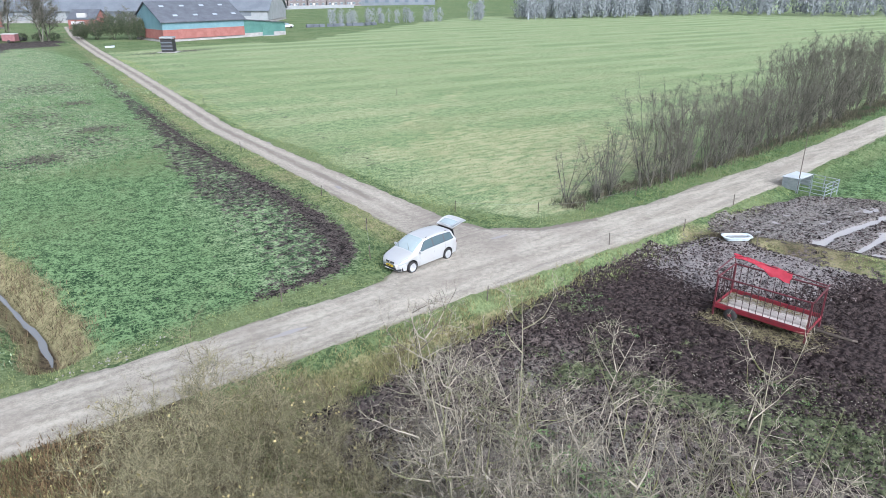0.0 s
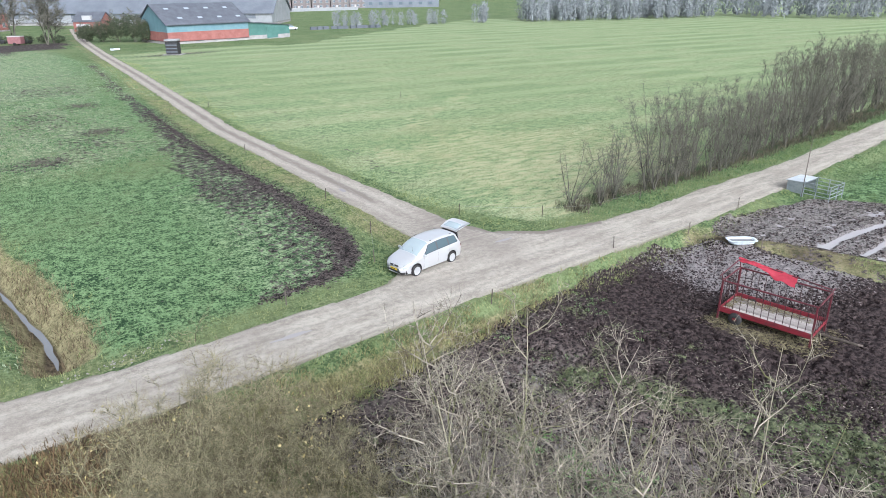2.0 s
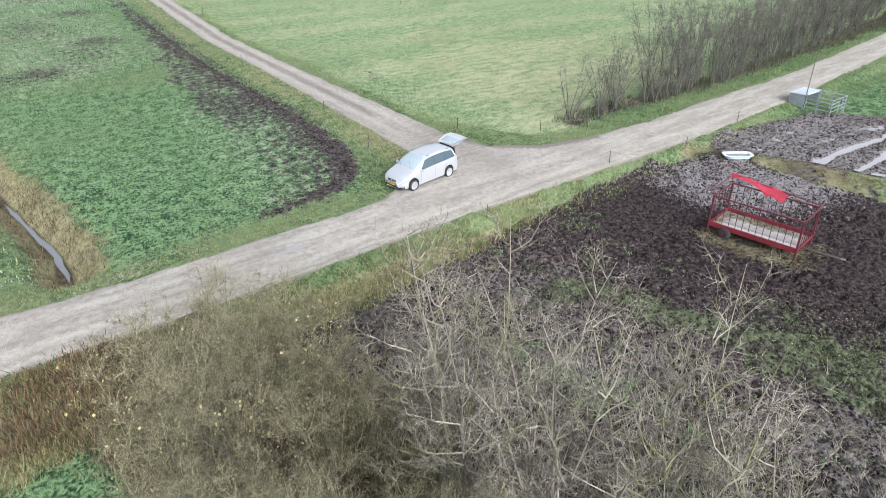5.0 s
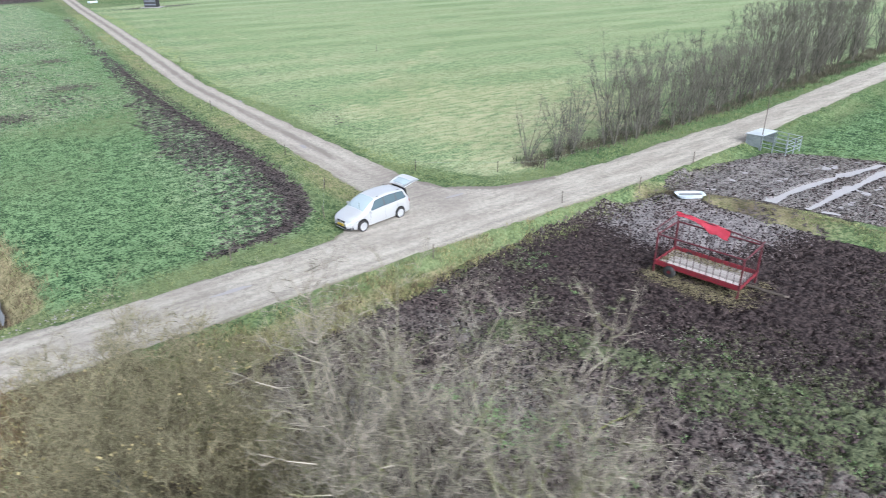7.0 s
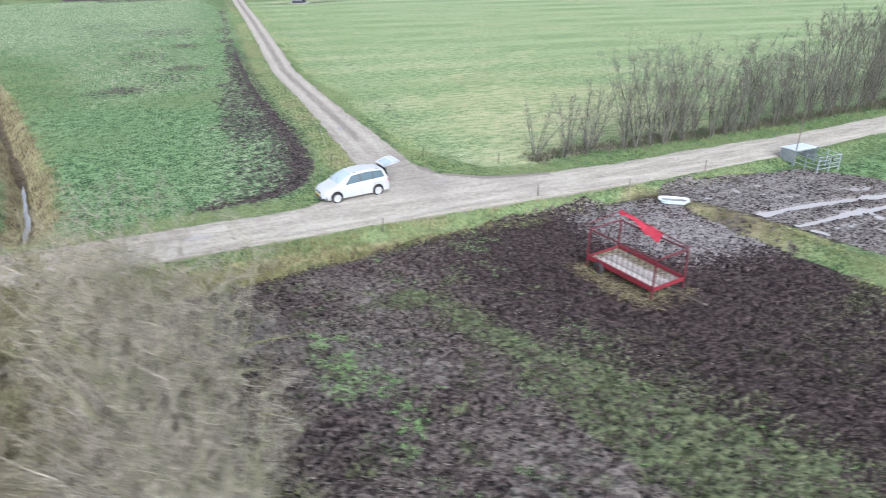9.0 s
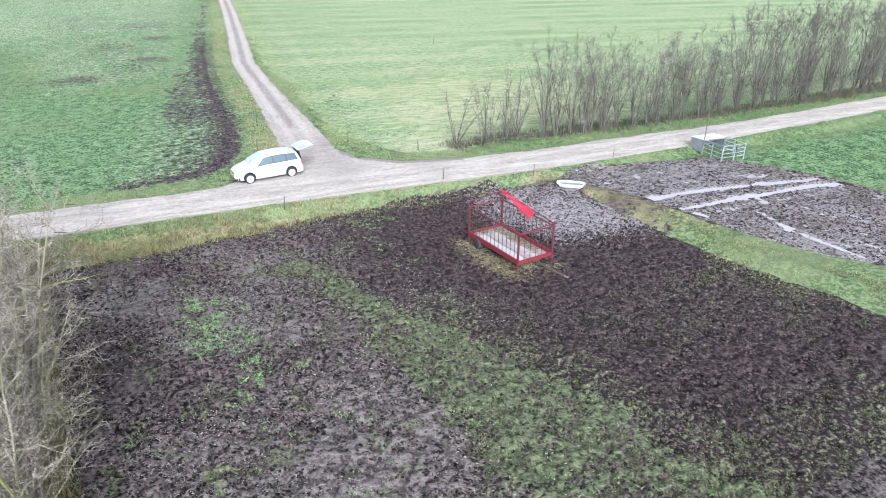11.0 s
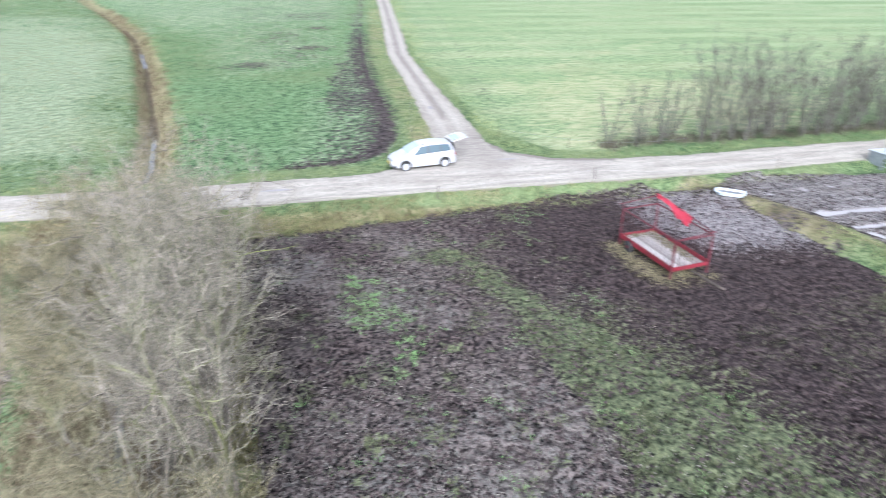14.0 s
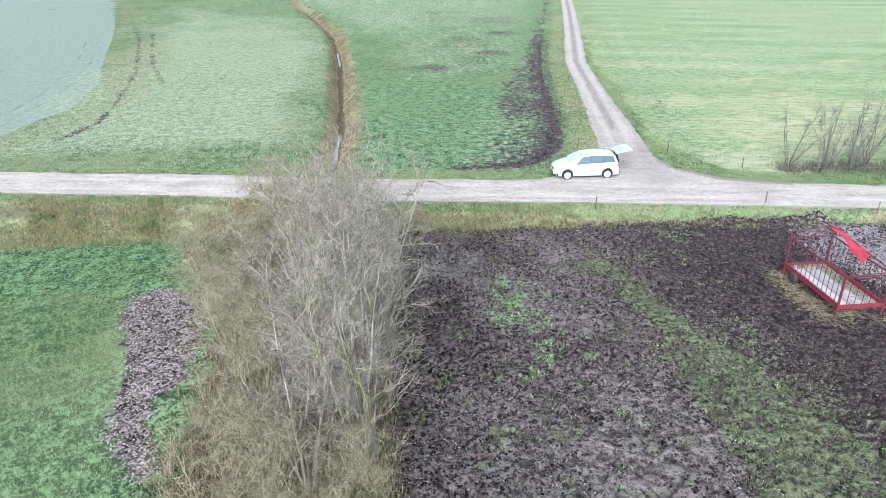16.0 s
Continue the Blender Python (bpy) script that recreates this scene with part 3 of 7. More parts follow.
def worn_sheen_mask(x, y):
    # grey and west also hold the grass's dew sheen and haze as paler colour
    grey = smooth(8, -8, area_dist(x, y, [(-12, 32), (6, 36), (13, 70), (22, 110), (34, 165), (-40, 165), (-28, 110), (-14, 60)])) * 0.66
    pale = smooth(2.5, -1.5, area_dist(x, y, [(-9, 5), (-1, 7), (0.5, 14), (1.2, 24), (-3.5, 24), (-6, 12)])) * 0.50
    west = smooth(9, -11, area_dist(x, y, [(-46, 5), (-16, 7), (-18, 50), (-24, 95), (-60, 125), (-52, 60)]) + 8 * fbm(x, y, 12, 3, 20)) * (0.78 + 0.5 * fbm(x, y, 7, 3, 23))
    flecks = smooth(2.0, -1.0, area_dist(x, y, MUD_STRIP) + 3.0 * fbm(x, y, 3.0, 3, 18)) * 0.54
    return np.maximum.reduce([grey, pale, west, flecks])


def mud_mask(x, y):
    strip_mud = smooth(1.4, -0.9, area_dist(x, y, MUD_STRIP) + 2.8 * fbm(x, y, 3.0, 3, 17)) * (0.57 + 0.40 * fbm(x, y, 2.2, 3, 12))
    strip_mud = strip_mud * (1 - 0.28 * smooth(3.6, 0.6, line_dist(x, y, [(-5.0, 5.5), (-2.6, 9.0), (-2.0, 13.5)])[0] + 2 * fbm(x, y, 2, 2, 13)))
    band = strip(BLACK_BAND, 0.28, 0.35, 0.5)(x, y) * smooth(190, 60, y) * 0.95
    band = np.maximum(band, smooth(0.55, -0.5, area_dist(x, y, TROD_EDGE) + 0.9 * fbm(x, y, 1.3, 3, 109)) * (0.80 + 0.5 * fbm(x, y, 1.0, 2, 112)))
    yard = smooth(1, -1, area_dist(x, y, [(10, 150), (34, 165), (40, 176), (0, 200), (-20, 190)]))
    box_spot = smooth(9, 2, np.hypot((x - 47) / 2.2, (y - 127) / 0.8)) * 0.6
    field = strip([(12.8, 16), (15.2, 25.4), (18.7, 36.4), (22.6, 52.4), (30.5, 82), (37, 110)], 0.9, 1.8, 2.0)(x, y) * 0.40
    scrub = np.maximum.reduce([smooth(5.0, 0.0, np.hypot((x - a) / 1.5, (y - b) * 0.8)) for a, b in SCRUB]) * 0.62
    holes = smooth(0.3, -0.4, area_dist(x, y, PADDOCK))
    holes2 = smooth(0.4, -0.4, area_dist(x, y, YARD))
    rut = np.maximum.reduce([strip(r, 0.36, 0.4, 0.8)(x, y) * 0.66 for r in RUTS[:2]])
    path = strip([(-28, -9.4), (-22, -9.0), (-17, -8.6)], 0.3, 0.5)(x, y) * 0.5
    chips = smooth(0.1, -0.9, area_dist(x, y, CHIP_PATCH) + 0.8 * fbm(x, y, 1.2, 3, 95)) * 0.8
    north = smooth(6, -8, area_dist(x, y, [(-8, 34), (5, 38), (12, 70), (21, 110), (-8, 112), (-11, 64)])) * (0.38 + 0.42 * fbm(x, y, 6, 3, 24))
    # hoof hollows too small for the grid: their dark is painted as soil-coloured spots
    painted_pits = smooth(1, -3, area_dist(x, y, [(-14, 3.5), (-4, 3), (1, 6), (5, 28), (12, 62), (24, 115), (-24, 115), (-18, 60), (-14.2, 20)])) * (0.21 + 0.24 * fbm(x, y, 5, 3, 28))
    berm = strip(RIDGE, 2.6, 0.8, 1.0)(x, y) * (0.40 + 0.5 * fbm(x, y, 1.6, 3, 113)) * smooth(-25, -14, y)
    return np.maximum.reduce([north, painted_pits, berm, strip_mud, band, yard, box_spot, field, scrub, holes, holes2, rut, path, chips])


def strawy_mask(x, y):
    a = strip([(35.8, 79.8), (30.2, 44.8), (27.0, 28.0), (22, 14)], 0.6, 2.6, 4.0)(x, y) * 0.68
    b = strip([(24.0, 40.5), (40.2, 43.5), (56, 68), (80, 96)], 0.5, 2.2, 4.0)(x, y) * 0.55
    c = strip([(20, 27), (33, 33), (52.8, 44.1)], 0.8, 2.5, 5.0)(x, y) * 0.66
    near = smooth(9, -3, area_dist(x, y, [(14, 3), (18, 22), (30, 24), (42, 8), (30, 0.5)]) + 9 * fbm(x, y, 8, 3, 29)) * 0.62
    return np.maximum.reduce([a, b, c, near])


BRACKEN = [(-21.5, -1.6), (-18.5, -1.4), (-16.6, -2.2), (-16.9, -5.2), (-18.2, -6.2), (-20.6, -5.6), (-21.8, -3.6)]
RUTS = [[(-38.4, 13.4), (-37.2, 19), (-38.0, 24.9), (-41.6, 42.3), (-50, 70), (-67, 115)],
        [(-36.3, 35.2), (-39, 42), (-42.0, 50.0), (-50.4, 77.7)],
        [(-45.2, 18.4), (-45.7, 31.9), (-50.1, 51.0), (-59.2, 78.9), (-81.6, 144)],
        [(-47.0, 22), (-47.5, 31), (-51.8, 51.2), (-60.8, 78.3), (-83, 143)],
        [(-52, 24), (-58.1, 44.3), (-67.6, 76.7), (-84.2, 123.8)],
        [(-54, 25), (-60.2, 44.3), (-69.8, 76.7), (-86.5, 123.8)],
        [(-49.5, 22), (-50.4, 28.6), (-50.8, 36.9)]]

def ground_height(x, y):
    """The land, cut away below the trodden paddock and the yard."""
    cut = np.maximum(smooth(-0.5, -1.3, area_dist(x, y, PADDOCK)) * (y > -32.6), smooth(-0.4, -1.2, area_dist(x, y, YARD)))
    return land(x, y) - 0.45 * cut


xs = stretch(-60, 44, 0.33, 2600, 1.10)
ys = stretch(-36, 68, 0.33, 2600, 1.10)
ground = sheet("ground", xs, ys, ground_height, MAT_GROUND, None, {
    "lush": lush_mask, "stubble": lambda x, y: inside(STUBBLE, 1.2, 2.0)(x, y) * (1 - 0.44 * smooth(13, 5, line_dist(x, y, TRACK)[0] + 2 * fbm(x, y, 4, 2, 15))), "pale": inside(PALE_FIELD, 0.8, 0.6), "dry": dry_mask,
    "rust": lambda x, y: np.maximum.reduce([strip(DITCH, 0.30, 0.45, 0.5)(x, y), strip(SOUTH_DITCH, 3.0, 1.0, 1.2)(x, y) * 0.85, smooth(0.8, -0.6, area_dist(x, y, BRACKEN) + 1.2 * fbm(x, y, 1.5, 2, 108)) * 0.22, strip(HEDGE_LINE, 0.9, 1.0, 1.5)(x, y) * 0.52, strip([(p[0], p[1] - 4.4) for p in ROAD[:7]], 1.0, 0.8, 2.4)(x, y) * 0.52 * smooth(10, 5, x), strip(RIDGE, 2.2, 0.8, 1.6)(x, y) * (0.52 + 0.5 * fbm(x, y, 1.5, 2, 39)) * smooth(-23, -14, y)] + [strip(r, 0.26, 0.4, 0.5)(x, y) * 0.56 for r in RUTS[2:]]), "worn": worn_sheen_mask, "mud": mud_mask, "strawy": strawy_mask, "rows": lambda x, y: smooth(26, 62, 0.5 * x + 0.6 * y) * smooth(8, 26, line_dist(x, y, TRACK)[0])})
tagged(ground, "winter pasture and mown fields with worn patches", "ground", "", "structure")


# ---- gravel road and farm track ----
def road_height(x, y):
    g = road_gap(x, y) + 0.55 * fbm(x, y, 1.6, 3, 21)
    crown = 0.055 - 0.02 * smooth(-2.2, 0, g) + 0.018 * fbm(x, y, 0.8, 3, 22)
    tracks = -0.025 * wheel_mask(x, y)
    return land(x, y, 0.0) + np.where(g < 0, crown + tracks, crown - 0.16 * smooth(0, 0.7, g) - 0.05)


def wheel_mask(x, y):
    d, _ = line_dist(x, y, ROAD)
    e, s = line_dist(x, y, TRACK)
    a = smooth(0.5, 0.15, np.abs(d - 0.95 + 0.25 * fbm(x, y, 6, 2, 30)))
    b = smooth(0.45, 0.12, np.abs(e - 0.75 + 0.2 * fbm(x, y, 5, 2, 36))) * smooth(0.05, 0.13, s) * np.clip(0.72 + 0.8 * fbm(x, y, 3, 3, 37), 0, 1)
    return np.maximum(a * (0.65 + fbm(x, y, 3, 3, 31)), b)


def weedy_mask(x, y):
    e, s = line_dist(x, y, TRACK)
    g = road_gap(x, y)
    mid = smooth(0.42, 0.1, e + 0.3 * fbm(x, y, 1.5, 2, 34)) * smooth(0.10, 0.2, s) * (0.34 + 0.25 * smooth(40, 110, y) + 0.4 * fbm(x, y, 4, 3, 35))
    d, _ = line_dist(x, y, ROAD)
    return np.maximum.reduce([mid, smooth(0.45, 0.0, d) * 0.32, smooth(-0.5, 0.2, g) * 0.8])


def soil_mask(x, y):
    mouth = smooth(5.5, -1.5, np.hypot((x - 6.2), (y - 5) / 2.6) - 1.5)
    rim = smooth(0.65, 0.15, line_dist(x, y, [(7.7, 3.4), (8.2, 1.6), (10.2, -0.7), (14, -2.0)])[0]) * 1.1
    # darkens the gravel over the plan of the parked car
    car_footprint = smooth(1.2, 0.2, np.abs(y - 0.8)) * smooth(-1.5, 0, x) * smooth(4.5, 3, x) * 0.45
    _, along = line_dist(x, y, TRACK)
    return np.maximum.reduce([mouth * 0.58, rim * 1.3, car_footprint, (0.50 + 0.25 * smooth(0.5, 0.1, line_dist(x, y, TRACK)[0])) * smooth(7, 14, y)])


def mesh_steps(lo, hi, step):
    return np.arange(lo, hi + step / 2, step)


road_attrs = {"wheel": wheel_mask, "weedy": weedy_mask, "soil": soil_mask}
road = sheet("road", mesh_steps(-60, 100, 0.27), mesh_steps(-14, 12, 0.27), road_height, MAT_GRAVEL,
             lambda x, y: (road_gap(x, y) < 0.75) & (y < 8.0) & ((np.abs(line_dist(x, y, ROAD)[0]) < 3.2) | (area_dist(x, y, JUNCTION) < 0.8)), road_attrs)
tagged(road, "pale compacted gravel farm road with wheel marks", "road", "", "structure")
track = sheet("track", mesh_steps(2, 66, 0.3), mesh_steps(8.0, 244, 0.45), road_height, MAT_TRACK,
              lambda x, y: road_gap(x, y) < 0.75, road_attrs)
tagged(track, "two-rut gravel track with grassy middle", "road", "", "structure")


# ---- trodden paddock and wet yard ----
def hoof(x, y, s):
    return 0.24 * np.abs(fbm(x, y, 0.6, 2, s)) - 0.24 * smooth(0.04, 0.24, fbm(x, y, 0.29, 2, s + 4)) + 0.12 * fbm(x, y, 0.22, 2, s + 5) + 0.10 * fbm(x, y, 2.4, 3, s + 8)


def grassy_mask(x, y):
    a = smooth(0.9, -0.9, area_dist(x, y, GRASS_STRIP) + 1.3 * fbm(x, y, 1.6, 3, 41)) * 0.95
    b = smooth(2.4, 0.2, np.hypot((x + 6.3) / 0.8, (y + 14) / 1.6) + 1.5 * fbm(x, y, 1.2, 3, 42)) * 0.74
    c = smooth(0, 6, x - 3) * smooth(-16.5, -22, y) * (0.47 + 0.9 * fbm(x, y, 4.0, 3, 43))
    d = smooth(0.5, 0.72, 0.5 + fbm(x, y, 0.9, 3, 44)) * 0.7 * smooth(8, 3, x)
    e = smooth(-1.2, -0.2, area_dist(x, y, PADDOCK)) * smooth(-12, -8, y) * 0.5
    wide = smooth(5.5, 0.5, area_dist(x, y, GRASS_STRIP) + 3 * fbm(x, y, 2.2, 3, 46)) * smooth(-0.5, 0.8, x - np.interp(-y, [12, 36], [-1.0, -0.8])) * smooth(-13, -19, y) * 0.62
    return np.maximum.reduce([a, b, c, d, e, wide])


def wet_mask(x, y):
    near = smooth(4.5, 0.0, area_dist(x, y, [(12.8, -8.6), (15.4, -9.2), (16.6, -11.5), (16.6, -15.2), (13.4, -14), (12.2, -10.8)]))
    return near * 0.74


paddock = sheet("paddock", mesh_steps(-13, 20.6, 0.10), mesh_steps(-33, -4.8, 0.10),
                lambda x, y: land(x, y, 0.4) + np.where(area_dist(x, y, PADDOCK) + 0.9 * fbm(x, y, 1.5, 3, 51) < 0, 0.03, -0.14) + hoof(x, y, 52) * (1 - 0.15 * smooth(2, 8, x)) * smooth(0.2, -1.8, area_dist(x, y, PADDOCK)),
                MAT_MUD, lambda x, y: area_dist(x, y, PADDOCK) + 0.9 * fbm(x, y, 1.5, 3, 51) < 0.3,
                {"grassy": grassy_mask, "wet": wet_mask, "litter": lambda x, y: smooth(4, -2, x) * np.clip(0.74 + 1.3 * fbm(x, y, 5.0, 3, 122), 0.3, 1.0)})
tagged(paddock, "dark trodden cattle paddock with hoof prints", "mud", "", "structure")

TYRE_LINES = [[(18.6, -13.8), (22.4, -14.0), (26.4, -14.9), (33, -16.8)], [(19.6, -15.8), (24.5, -16.4), (30.1, -17.2), (33, -17.9)], [(20.4, -17.0), (26, -17.7), (32, -18.8)],
              [(18.4, -9.2), (25, -9.8), (30, -12.4)], [(19, -11.2), (26, -11.8), (32, -14.4)], [(24.2, -18.6), (23.4, -21), (23.4, -25)], [(22, -12.5), (27.5, -13.2), (32, -15.5)], [(20, -10.2), (26, -10.8), (31, -13.2)]]
TYRE_DEPTH = (0.17, 0.16, 0.08, 0.03, 0.04, 0.11, 0.05, 0.03)


def yard_ruts(x, y):
    return np.maximum.reduce([d / 0.17 * smooth(0.40, 0.10, line_dist(x, y, t)[0] + 0.35 * fbm(x, y, 0.9, 2, 60)) for t, d in zip(TYRE_LINES, TYRE_DEPTH)])


yard = sheet("muddy_yard", mesh_steps(17, 35, 0.11), mesh_steps(-29, -6.4, 0.11),
             lambda x, y: land(x, y, 0.3) + np.where(area_dist(x, y, YARD) + 0.8 * fbm(x, y, 1.5, 3, 61) < 0, 0.04, -0.13) + 0.24 * hoof(x, y, 62) * (1 - 0.7 * yard_ruts(x, y)) - 0.14 * yard_ruts(x, y) - 0.075 * smooth(0.12, 0.24, fbm(x, y, 1.3, 3, 64)) * smooth(19, 21, x),
             MAT_MUD, lambda x, y: area_dist(x, y, YARD) + 0.8 * fbm(x, y, 1.5, 3, 61) < 0.3,
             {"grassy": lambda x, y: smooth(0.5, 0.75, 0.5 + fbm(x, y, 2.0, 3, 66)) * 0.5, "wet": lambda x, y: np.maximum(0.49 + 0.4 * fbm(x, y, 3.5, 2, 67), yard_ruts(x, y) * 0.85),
              "litter": lambda x, y: 1.0 + 0 * x})
tagged(yard, "wet muddy farm yard with tyre ruts", "mud", "", "structure")


# ---- water ----
def ribbon(pts, half, z, wob, seed, step=0.5):
    """A narrow strip of water along a line."""
    path, out = [], []
    for (ax, ay), (bx, by) in zip(pts[:-1], pts[1:]):
        n = max(1, int(math.hypot(bx - ax, by - ay) / step))
        path += [(ax + (bx - ax) * k / n, ay + (by - ay) * k / n) for k in range(n)]
    path.append(pts[-1])
    p = np.array(path)
    d = np.gradient(p, axis=0)
    d /= np.linalg.norm(d, axis=1)[:, None]
    s = np.arange(len(p)) * step
    taper = np.minimum(1, np.minimum(np.arange(len(p)), np.arange(len(p))[::-1]) / 3 + 0.1)
    wl_, wr_ = [(half + wob * fbm(s, 0 * s + q, 1.3, 3, seed + q)) * taper for q in (0, 5)]
    nrm = np.stack([-d[:, 1], d[:, 0]], 1)
    left, right = p + nrm * wl_[:, None], p - nrm * wr_[:, None]
    verts = [(*q, z) for q in left] + [(*q, z) for q in right]
    k = len(p)
    return verts, [(i, i + k, i + k + 1, i + 1) for i in range(k - 1)]


for pts, z in (([(-16.3, 5.1), (-16.1, 5.9), (-15.87, 8.5), (-15.9, 11), (-15.87, 13.5), (-15.9, 16.2)], -0.82), ([(-17.8, 48), (-18.4, 54), (-18.9, 60)], -0.86), (SOUTH_DITCH, -1.25)):
    v, f = ribbon(pts, 0.15, z, 0.40, 70)
    ob = new("water", mesh_of("water", v, f, MAT_WATER))
    tagged(ob, "still grey water lying in the ditch", "water", "", "structure")
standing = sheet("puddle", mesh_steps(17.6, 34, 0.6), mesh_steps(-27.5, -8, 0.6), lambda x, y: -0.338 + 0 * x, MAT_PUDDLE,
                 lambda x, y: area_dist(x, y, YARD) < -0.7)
tagged(standing, "rain water standing in tyre ruts of the yard", "puddle", "", "structure")
for cx, cy, rx, ry, turn in ((11.5, 32.7, 0.42, 0.22, 75), (6.9, 15.6, 0.55, 0.16, 78), (7.2, 0.1, 0.6, 0.14, -10), (-8.5, -0.9, 0.9, 0.16, -9)):
    a = []
    for t in range(28):
        q = 2 * math.pi * t / 28
        r = 1 + 0.9 * float(fbm(np.array([cx + 2 * math.cos(q)]), np.array([cy + 2 * math.sin(q)]), 1.1, 3, 71)[0])
        p = Matrix.Rotation(radians(turn), 2) @ Vector((rx * r * math.cos(q), ry * r * math.sin(q)))
        a.append((cx + p.x, cy + p.y, float(road_height(np.array([cx]), np.array([cy]))[0]) + 0.030))
    ob = new("puddle", mesh_of("puddle", a, [tuple(range(28))], MAT_PUDDLE))
    tagged(ob, "shallow rain puddle lying on the gravel", "puddle", "puddles on the gravel", "structure")


# ---- bare trees ----
def rod_mesh(name, segs, mat):
    """Tapered rods: each row is start, end, two radii and the number of sides."""
    verts, faces = [], []
    for sides in sorted({s[4] for s in segs}):
        rows = [s for s in segs if s[4] == sides]
        point, sides = sides == 1, max(sides, 3)
        a = np.array([s[0] for s in rows])
        b = np.array([s[1] for s in rows])
        r = np.array([(s[2], s[3]) for s in rows])
        d = b - a
        d /= np.linalg.norm(d, axis=1)[:, None] + 1e-9
        ref = np.where(np.abs(d[:, 2:3]) < 0.9, [[0.0, 0, 1]], [[1.0, 0, 0]])
        u = np.cross(d, ref)
        u /= np.linalg.norm(u, axis=1)[:, None] + 1e-9
        w = np.cross(d, u)
        t = np.arange(sides) * 2 * math.pi / sides
        ring = u[:, None, :] * np.cos(t)[None, :, None] + w[:, None, :] * np.sin(t)[None, :, None]
        v = np.concatenate([a[:, None, :] + ring * r[:, 0, None, None], b[:, None, :] + ring * r[:, 1, None, None]], 1)
        base = len(verts)
        n = len(rows)
        if point:
            v = np.concatenate([v[:, :3], b[:, None, :]], 1)
            verts += v.reshape(-1, 3).tolist()
            q = np.array([(0, 1, 3), (1, 2, 3), (2, 0, 3)])
            faces += (q[None] + (np.arange(n) * 4)[:, None, None] + base).reshape(-1, 3).tolist()
            continue
        verts += v.reshape(-1, 3).tolist()
        k = np.arange(sides)
        k2 = (k + 1) % sides
        q = np.stack([k, k2, k2 + sides, k + sides], 1)
        faces += (q[None] + (np.arange(n) * 2 * sides)[:, None, None] + base).reshape(-1, 4).tolist()
    return mesh_of(name, verts, faces, mat)


def wander(rng, start, way, length, steps, bend, lift):
    """A crooked line of points."""
    p, d = Vector(start), Vector(way).normalized()
    pts = [p.copy()]
    for _ in range(steps):
        d = (d + Vector((rng.gauss(0, bend), rng.gauss(0, bend), rng.gauss(0, bend) + lift))).normalized()
        p = p + d * (length / steps)
        pts.append(p.copy())
    return pts


def side_way(rng, d, angle):
    ref = Vector((rng.gauss(0, 1), rng.gauss(0, 1), rng.gauss(0, 0.6)))
    out = ref - d * ref.dot(d)
    if out.length < 1e-3:
        out = Vector((1, 0, 0))
    return (d * math.cos(angle) + out.normalized() * math.sin(angle)).normalized()


def bare_tree(seed, height, stems, lean, girth, limbs, subs, twigs, spread=0.34, thin=1.0, low=0.22, twig_len=0.5, crook=0.06, limb_angle=(0.55, 1.15), limb_lift=0.08, twig_angle=(0.4, 1.4), sub_len=(0.22, 0.5), blunt=False, limb_girth=0.5):
    rng = random.Random(seed)
    wood, fine = [], []
    for s in range(stems):
        turn = 2 * math.pi * (s + rng.uniform(-0.3, 0.3)) / stems
        tilt = rng.uniform(0.3, 1.0) * lean
        way = Vector((math.cos(turn) * math.sin(tilt), math.sin(turn) * math.sin(tilt), math.cos(tilt)))
        h = height * rng.uniform(0.78, 1.0)
        foot = Vector((math.cos(turn), math.sin(turn), 0)) * (girth * 0.5) + Vector((0, 0, -0.25))
        line = wander(rng, foot, way, h, 9, crook, 0.03)
        r0 = girth * rng.uniform(0.7, 1.0)
        for k in range(9):
            wood.append((line[k], line[k + 1], r0 * (1 - k / 9.6), r0 * (1 - (k + 1) / 9.6), 6))
        for _ in range(limbs):
            f = rng.uniform(low, 0.97) * 9
            i = min(int(f), 8)
            p = line[i].lerp(line[i + 1], f - i)
            d = (line[i + 1] - line[i]).normalized()
            ln = h * spread * rng.uniform(0.55, 1.1) * (1.15 - 0.7 * f / 9)
            limb = wander(rng, p, side_way(rng, d, rng.uniform(*limb_angle)), ln, 5, 0.10 + 1.4 * crook, limb_lift)
            r1 = max(0.015 * thin, r0 * (1 - f / 9.6) * limb_girth)
            for k in range(5):
                wood.append((limb[k], limb[k + 1], r1 * (1 - k / 6), r1 * (1 - (k + 1) / 6), 4))
            for _ in range(subs):
                g = rng.uniform(0.15, 1.0) * 5
                j = min(int(g), 4)
                q = limb[j].lerp(limb[j + 1], g - j)
                e = (limb[j + 1] - limb[j]).normalized()
                sub = wander(rng, q, side_way(rng, e, rng.uniform(0.5, 1.3)), ln * rng.uniform(*sub_len), 2, 0.16 + crook, 0.06)
                r2 = max(0.0060 * thin, r1 * 0.28)
                for k in range(2):
                    fine.append((sub[k], sub[k + 1], r2 * (1 - k / 3), r2 * (1 - (k + 1) / 3), 3 if k == 0 or blunt else 1))
                for _ in range(twigs):
                    m = rng.uniform(0.1, 1.0) * 2
                    j2 = min(int(m), 1)
                    q2 = sub[j2].lerp(sub[j2 + 1], m - j2)
                    e2 = (sub[j2 + 1] - sub[j2]).normalized()
                    end = q2 + (side_way(rng, e2, rng.uniform(*twig_angle)) + Vector((0, 0, 0.08))) * rng.uniform(0.4, 1.2) * twig_len
                    fine.append((q2, end, 0.0050 * thin, 0.0, 1))
    return wood, fine


